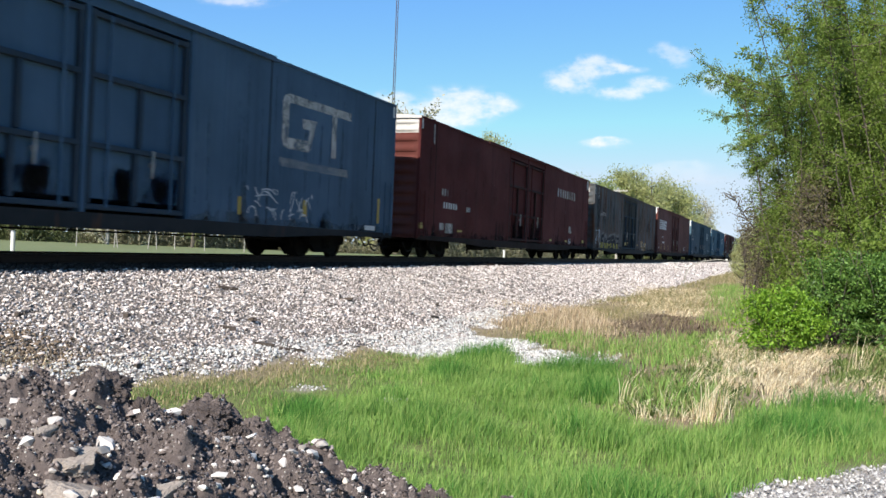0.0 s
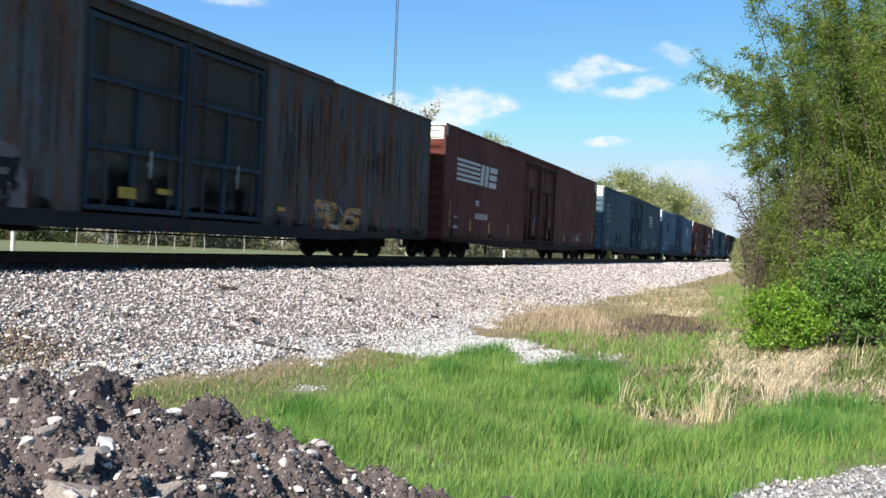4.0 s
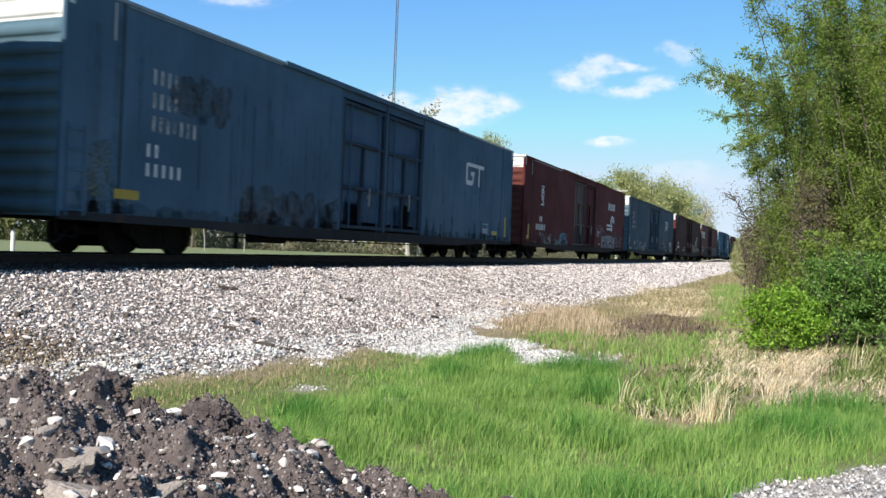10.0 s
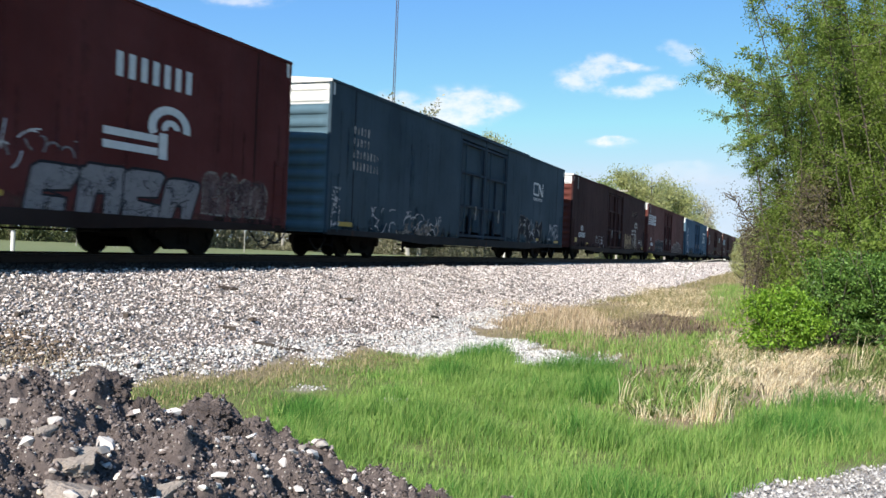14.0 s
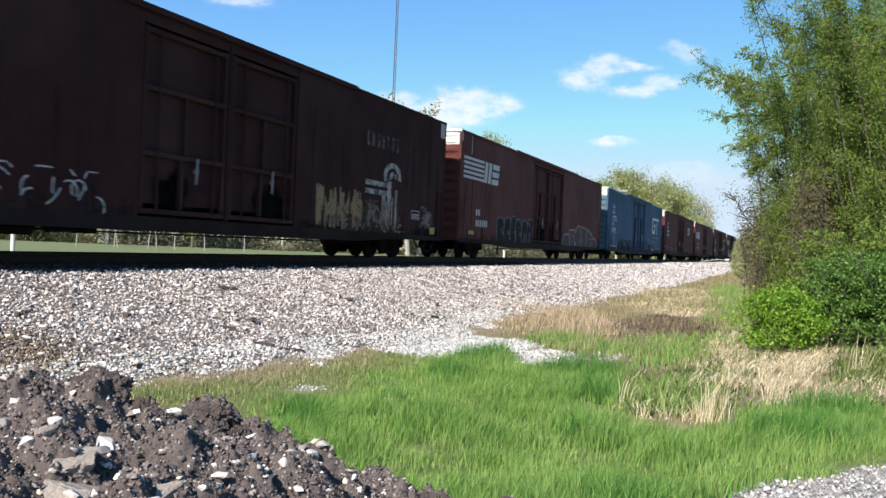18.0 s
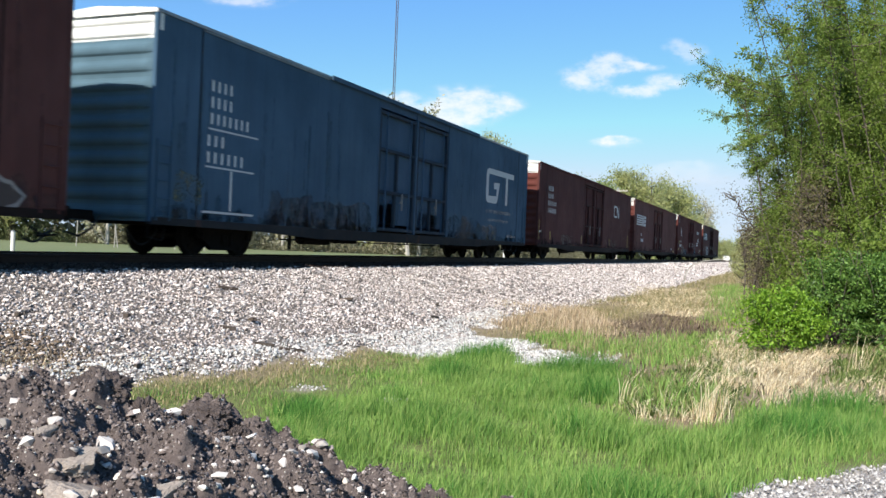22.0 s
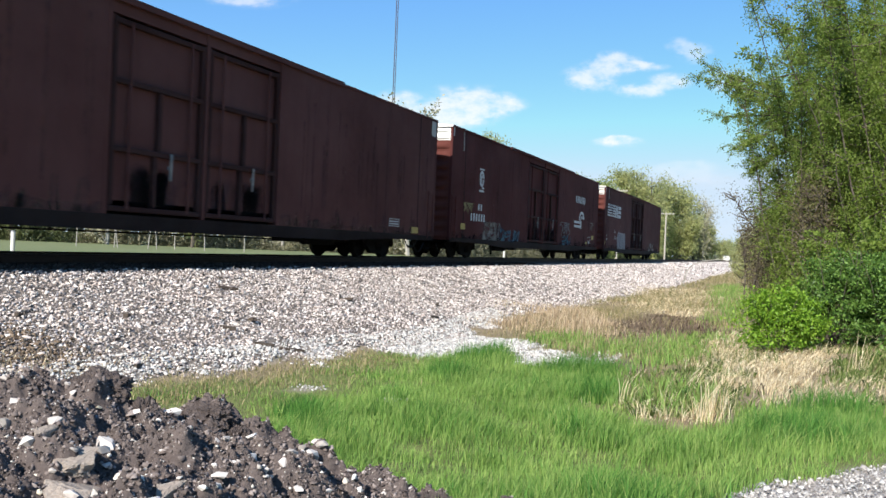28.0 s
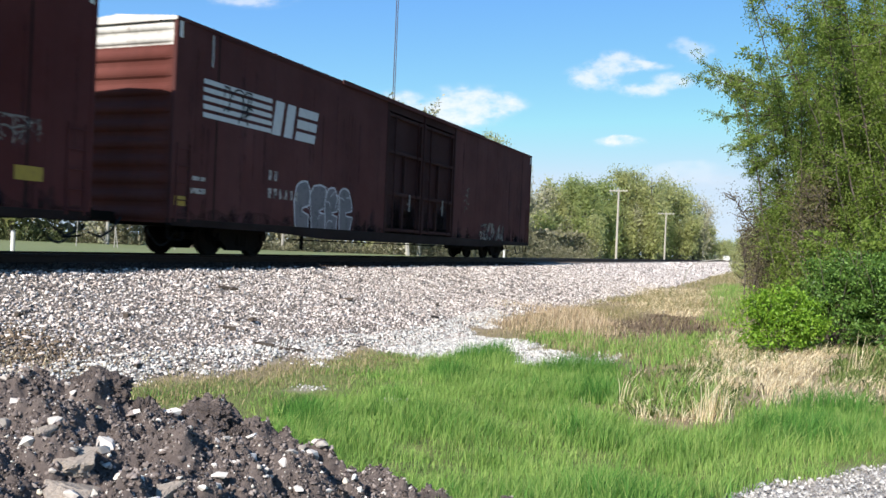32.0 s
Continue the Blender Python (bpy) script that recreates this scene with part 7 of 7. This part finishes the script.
def utility_pole(x, y, h, arm):
    z = ground_z(x, y)
    pole = empty("utility_pole", x, y, z, "weathered wooden utility pole with a crossarm", "utility pole", "utility poles")
    bm = bmesh.new()
    tube(bm, (0, 0, -0.3), (0, 0, h), 0.20, 0.15, 10)
    part("shaft", bm, M_POLE, pole)
    part("crossarm", bbox(-arm, arm, -0.19, -0.05, h - 0.42, h - 0.26), M_POLE, pole)
    for xx in (-arm + 0.15, -arm / 2, arm / 2, arm - 0.15):
        bm = bmesh.new()
        tube(bm, (xx, -0.12, h - 0.26), (xx, -0.12, h - 0.08), 0.05, 0.035, 8)
        part("insulator", bm, M_WHITEPOST, pole)


utility_pole(-12.2, 135.3, 11.7, 1.45)
utility_pole(-11.5, 184.1, 10.6, 1.7)


def radio_mast(x, y, h):
    mast = empty("radio_mast", x, y, ground_z(x, y), "slender grey lattice radio mast far behind the train", "mast")
    legs = [(0.42 * math.cos(a), 0.42 * math.sin(a)) for a in (0.4, 2.5, 4.6)]
    for lx, ly in legs:
        bm = bmesh.new()
        tube(bm, (lx, ly, 0), (lx, ly, h), 0.145, None, 6)
        part("leg", bm, M_MAST, mast)
    bm = bmesh.new()
    for i in range(int(h / 1.2)):
        for j in range(3):
            a, b = legs[j], legs[(j + 1) % 3]
            tube(bm, (*a, i * 1.2), (*b, i * 1.2 + 1.2), 0.035, None, 3, cap=False)
    tagged(part("bracing", bm, M_MAST, mast), kind="stuff")


M_MAST = simple("mast_steel", (0.06, 0.06, 0.09), (0.12, 0.12, 0.15), 0.4, 0.6, 0.4)
radio_mast(-119.3, 272.0, 110)
for px_, py_, ph in ((-11.4, 22.0, 1.35), (-4.94, 57.1, 1.25)):
    post = empty("marker_post", px_, py_, ground_z(px_, py_), "white painted marker post beside the track", "post", "marker posts")
    bm = bmesh.new()
    tube(bm, (0, 0, -0.2), (0, 0, ph), 0.075, 0.075, 12)
    part("post_shaft", bm, M_WHITEPOST, post)
    bm = bmesh.new()
    tube(bm, (0, 0, ph), (0, 0, ph + 0.04), 0.085, 0.05, 12)
    part("post_cap", bm, M_GALV, post)
cab = empty("signal_cabinet", -4.6, 262.0, ground_z(-4.6, 262.0), "small white signal cabinet beside the track", "cabinet")
part("housing", bbox(-0.9, 0.9, -0.6, 0.6, 0, 1.9, bevel=0.04), M_WHITEPOST, cab)
part("cabinet_roof", bbox(-1.0, 1.0, -0.7, 0.7, 1.9, 2.0, bevel=0.02), M_GALV, cab)


# ---- clouds ----
FAR = 2600.0
AX = (Vector((10.125, 9.248, 1.8732)) - Vector(EYE)).normalized()
RIGHT = Vector((AX.y, -AX.x, 0)).normalized()


def cloud(right, up, lobes, seed, drift, dense=1.0):
    """A far sheet of vapour made of soft lobes (right, up, half width, half height), whose rim breaks up in wisps."""
    m = bpy.data.materials.new("cloud_vapour")
    m.use_nodes = True
    k = Nodes(m)

    def math_node(how, a, b):
        q = k.n("Math")
        q.operation = how
        for i, v in enumerate((a, b)):
            if isinstance(v, (int, float)):
                q.inputs[i].default_value = v
            else:
                k.link(v, q.inputs[i])
        return q.outputs[0]

    c = k.n("TexCoord")
    wisps = []
    for sc, st in ((1 / 70, (1, 1.7, 1)), (1 / 22, (1, 1.5, 1))):
        mp = k.n("Mapping", Location=(seed, seed * 0.7, 0), Scale=tuple(sc * q for q in st))
        k.link(c.outputs["Object"], mp.inputs["Vector"])
        nz = k.n("TexNoise", Scale=1.0, Detail=5, Roughness=0.55)
        k.link(mp.outputs[0], nz.inputs["Vector"])
        wisps.append(nz.outputs["Fac"])
    body = None
    for r, u, a, b in lobes:
        mp = k.n("Mapping", Location=(-r / a, -u / b, 0), Scale=(1 / a, 1 / b, 1))
        k.link(c.outputs["Object"], mp.inputs["Vector"])
        gr = k.n("TexGradient")
        gr.gradient_type = "SPHERICAL"
        k.link(mp.outputs[0], gr.inputs["Vector"])
        body = gr.outputs["Fac"] if body is None else math_node("ADD", body, gr.outputs["Fac"])
    f = math_node("ADD", math_node("MULTIPLY", math_node("SUBTRACT", wisps[0], 0.5), 1.9), math_node("MULTIPLY", math_node("SUBTRACT", wisps[1], 0.5), 0.5))
    f = math_node("MULTIPLY", math_node("ADD", math_node("MINIMUM", body, 0.7), math_node("MULTIPLY", f, math_node("MINIMUM", math_node("MULTIPLY", body, 3.0), 1.0))), 1.0)
    mr = k.n("MapRange")
    mr.interpolation_type = "SMOOTHSTEP"
    k.link(f, mr.inputs["Value"])
    mr.inputs["From Min"].default_value, mr.inputs["From Max"].default_value = 0.0, 1.05
    mr.inputs["To Max"].default_value = dense
    # The sheet emits its own white in place of sunlight on the vapour.
    em = k.n("Emission", Color=(0.96, 0.965, 1.0, 1), Strength=0.58)
    tr = k.n("BsdfTransparent")
    mx = k.n("MixShader")
    k.link(mr.outputs[0], mx.inputs[0])
    k.link(tr.outputs[0], mx.inputs[1])
    k.link(em.outputs[0], mx.inputs[2])
    k.link(mx.outputs[0], k.t.nodes["Material Output"].inputs["Surface"])
    r0, r1 = min(q[0] - q[2] for q in lobes), max(q[0] + q[2] for q in lobes)
    u0, u1 = min(q[1] - q[3] for q in lobes), max(q[1] + q[3] for q in lobes)
    me = bpy.data.meshes.new("cloud")
    me.from_pydata([(r0, u0, 0), (r1, u0, 0), (r1, u1, 0), (r0, u1, 0)], [], [(0, 1, 2, 3)])
    me.materials.append(m)
    ob = new("cloud", me)
    ob.visible_shadow = False
    tagged(ob, "thin white fair-weather cloud drifting in the blue sky", "cloud", "clouds")
    place = Vector(EYE) + AX * FAR + RIGHT * right + Vector((0, 0, up))
    face = view.copy()
    CLOUDS.append((ob, place, face, RIGHT * drift[0] + Vector((0, 0, drift[1]))))


CLOUDS = []
cloud(442, 556, [(-49.0, -23.0, 104.0, 52.0), (26.0, 23.0, 107.0, 46.0), (111.0, -60.0, 107.0, 29.0), (202.0, -31.0, 91.0, 31.0), (81.0, 12.0, 134.0, 20.0)], 3.1, (72, 13), 0.72)
cloud(679, 641, [(-9.0, 0.0, 54.0, 31.0), (39.0, -24.0, 70.0, 40.0)], 7.7, (58, 17), 0.45)
cloud(497, 347, [(5.0, -2.0, 96.0, 22.0), (5.0, 7.0, 49.0, 16.0)], 12.4, (44, 6), 0.95)
cloud(10, 431, [(-172.0, 13.0, 86.0, 50.0), (30.0, 3.0, 177.0, 81.0), (90.0, 9.0, 155.0, 45.0), (-43.0, -30.0, 161.0, 50.0)], 17.9, (24, 3), 0.8)
cloud(686, 270, [(26.0, 13.0, 118.0, 28.0), (34.0, -17.0, 193.0, 45.0)], 31.0, (17, 0), 0.25)
cloud(-637, 717, [(34.0, 27.0, 150.0, 49.0), (-51.0, 28.0, 129.0, 37.0)], 36.0, (34, 0), 0.55)
cloud(777, 128, [(9.0, -26.0, 182.0, 89.0), (17.0, -43.0, 107.0, 45.0)], 41.0, (10, 0), 0.14)
cloud(846, 535, [(-9.0, 9.0, 96.0, 56.0)], 45.0, (34, 10), 0.3)


# ---- things that move ----
def motions():
    for n, car in enumerate(CARS):
        walk(car, [(float(t), pose(0, car_y(n, t), RAIL)) for t in range(33)])
    # each wheelset rolls on its 0.46 m radius while it is near enough to be seen turning
    spun = [math.degrees(run(i / FPS) / 0.46) for i in range(32 * FPS + 1)]
    for j, (ws, d) in enumerate(SPIN):
        n = j // 4
        off = (L - 3.3) * (-1 if j % 4 < 2 else 1) + d
        near = [i for i in range(len(spun)) if 6.0 < car_y(n, i / FPS) + off < 62.0]
        rows = [(i / FPS, pose(0, d, 0.46, spun[i] - spun[near[0]])) for i in near] if near else []
        if not near or near[0] > 0:
            rows.insert(0, (0.0, pose(0, d, 0.46)))
        if not near or near[-1] < 32 * FPS:
            rows.append((32.0, rows[-1][1]))
        walk(ws, rows)
    for ob, place, face, drift in CLOUDS:
        rows = []
        for t in (0.0, 16.0, 32.0):
            m = face.copy()
            m.translation = place + drift * (t / 32 - 0.5)
            rows.append((t, m))
        walk(ob, rows)


motions()
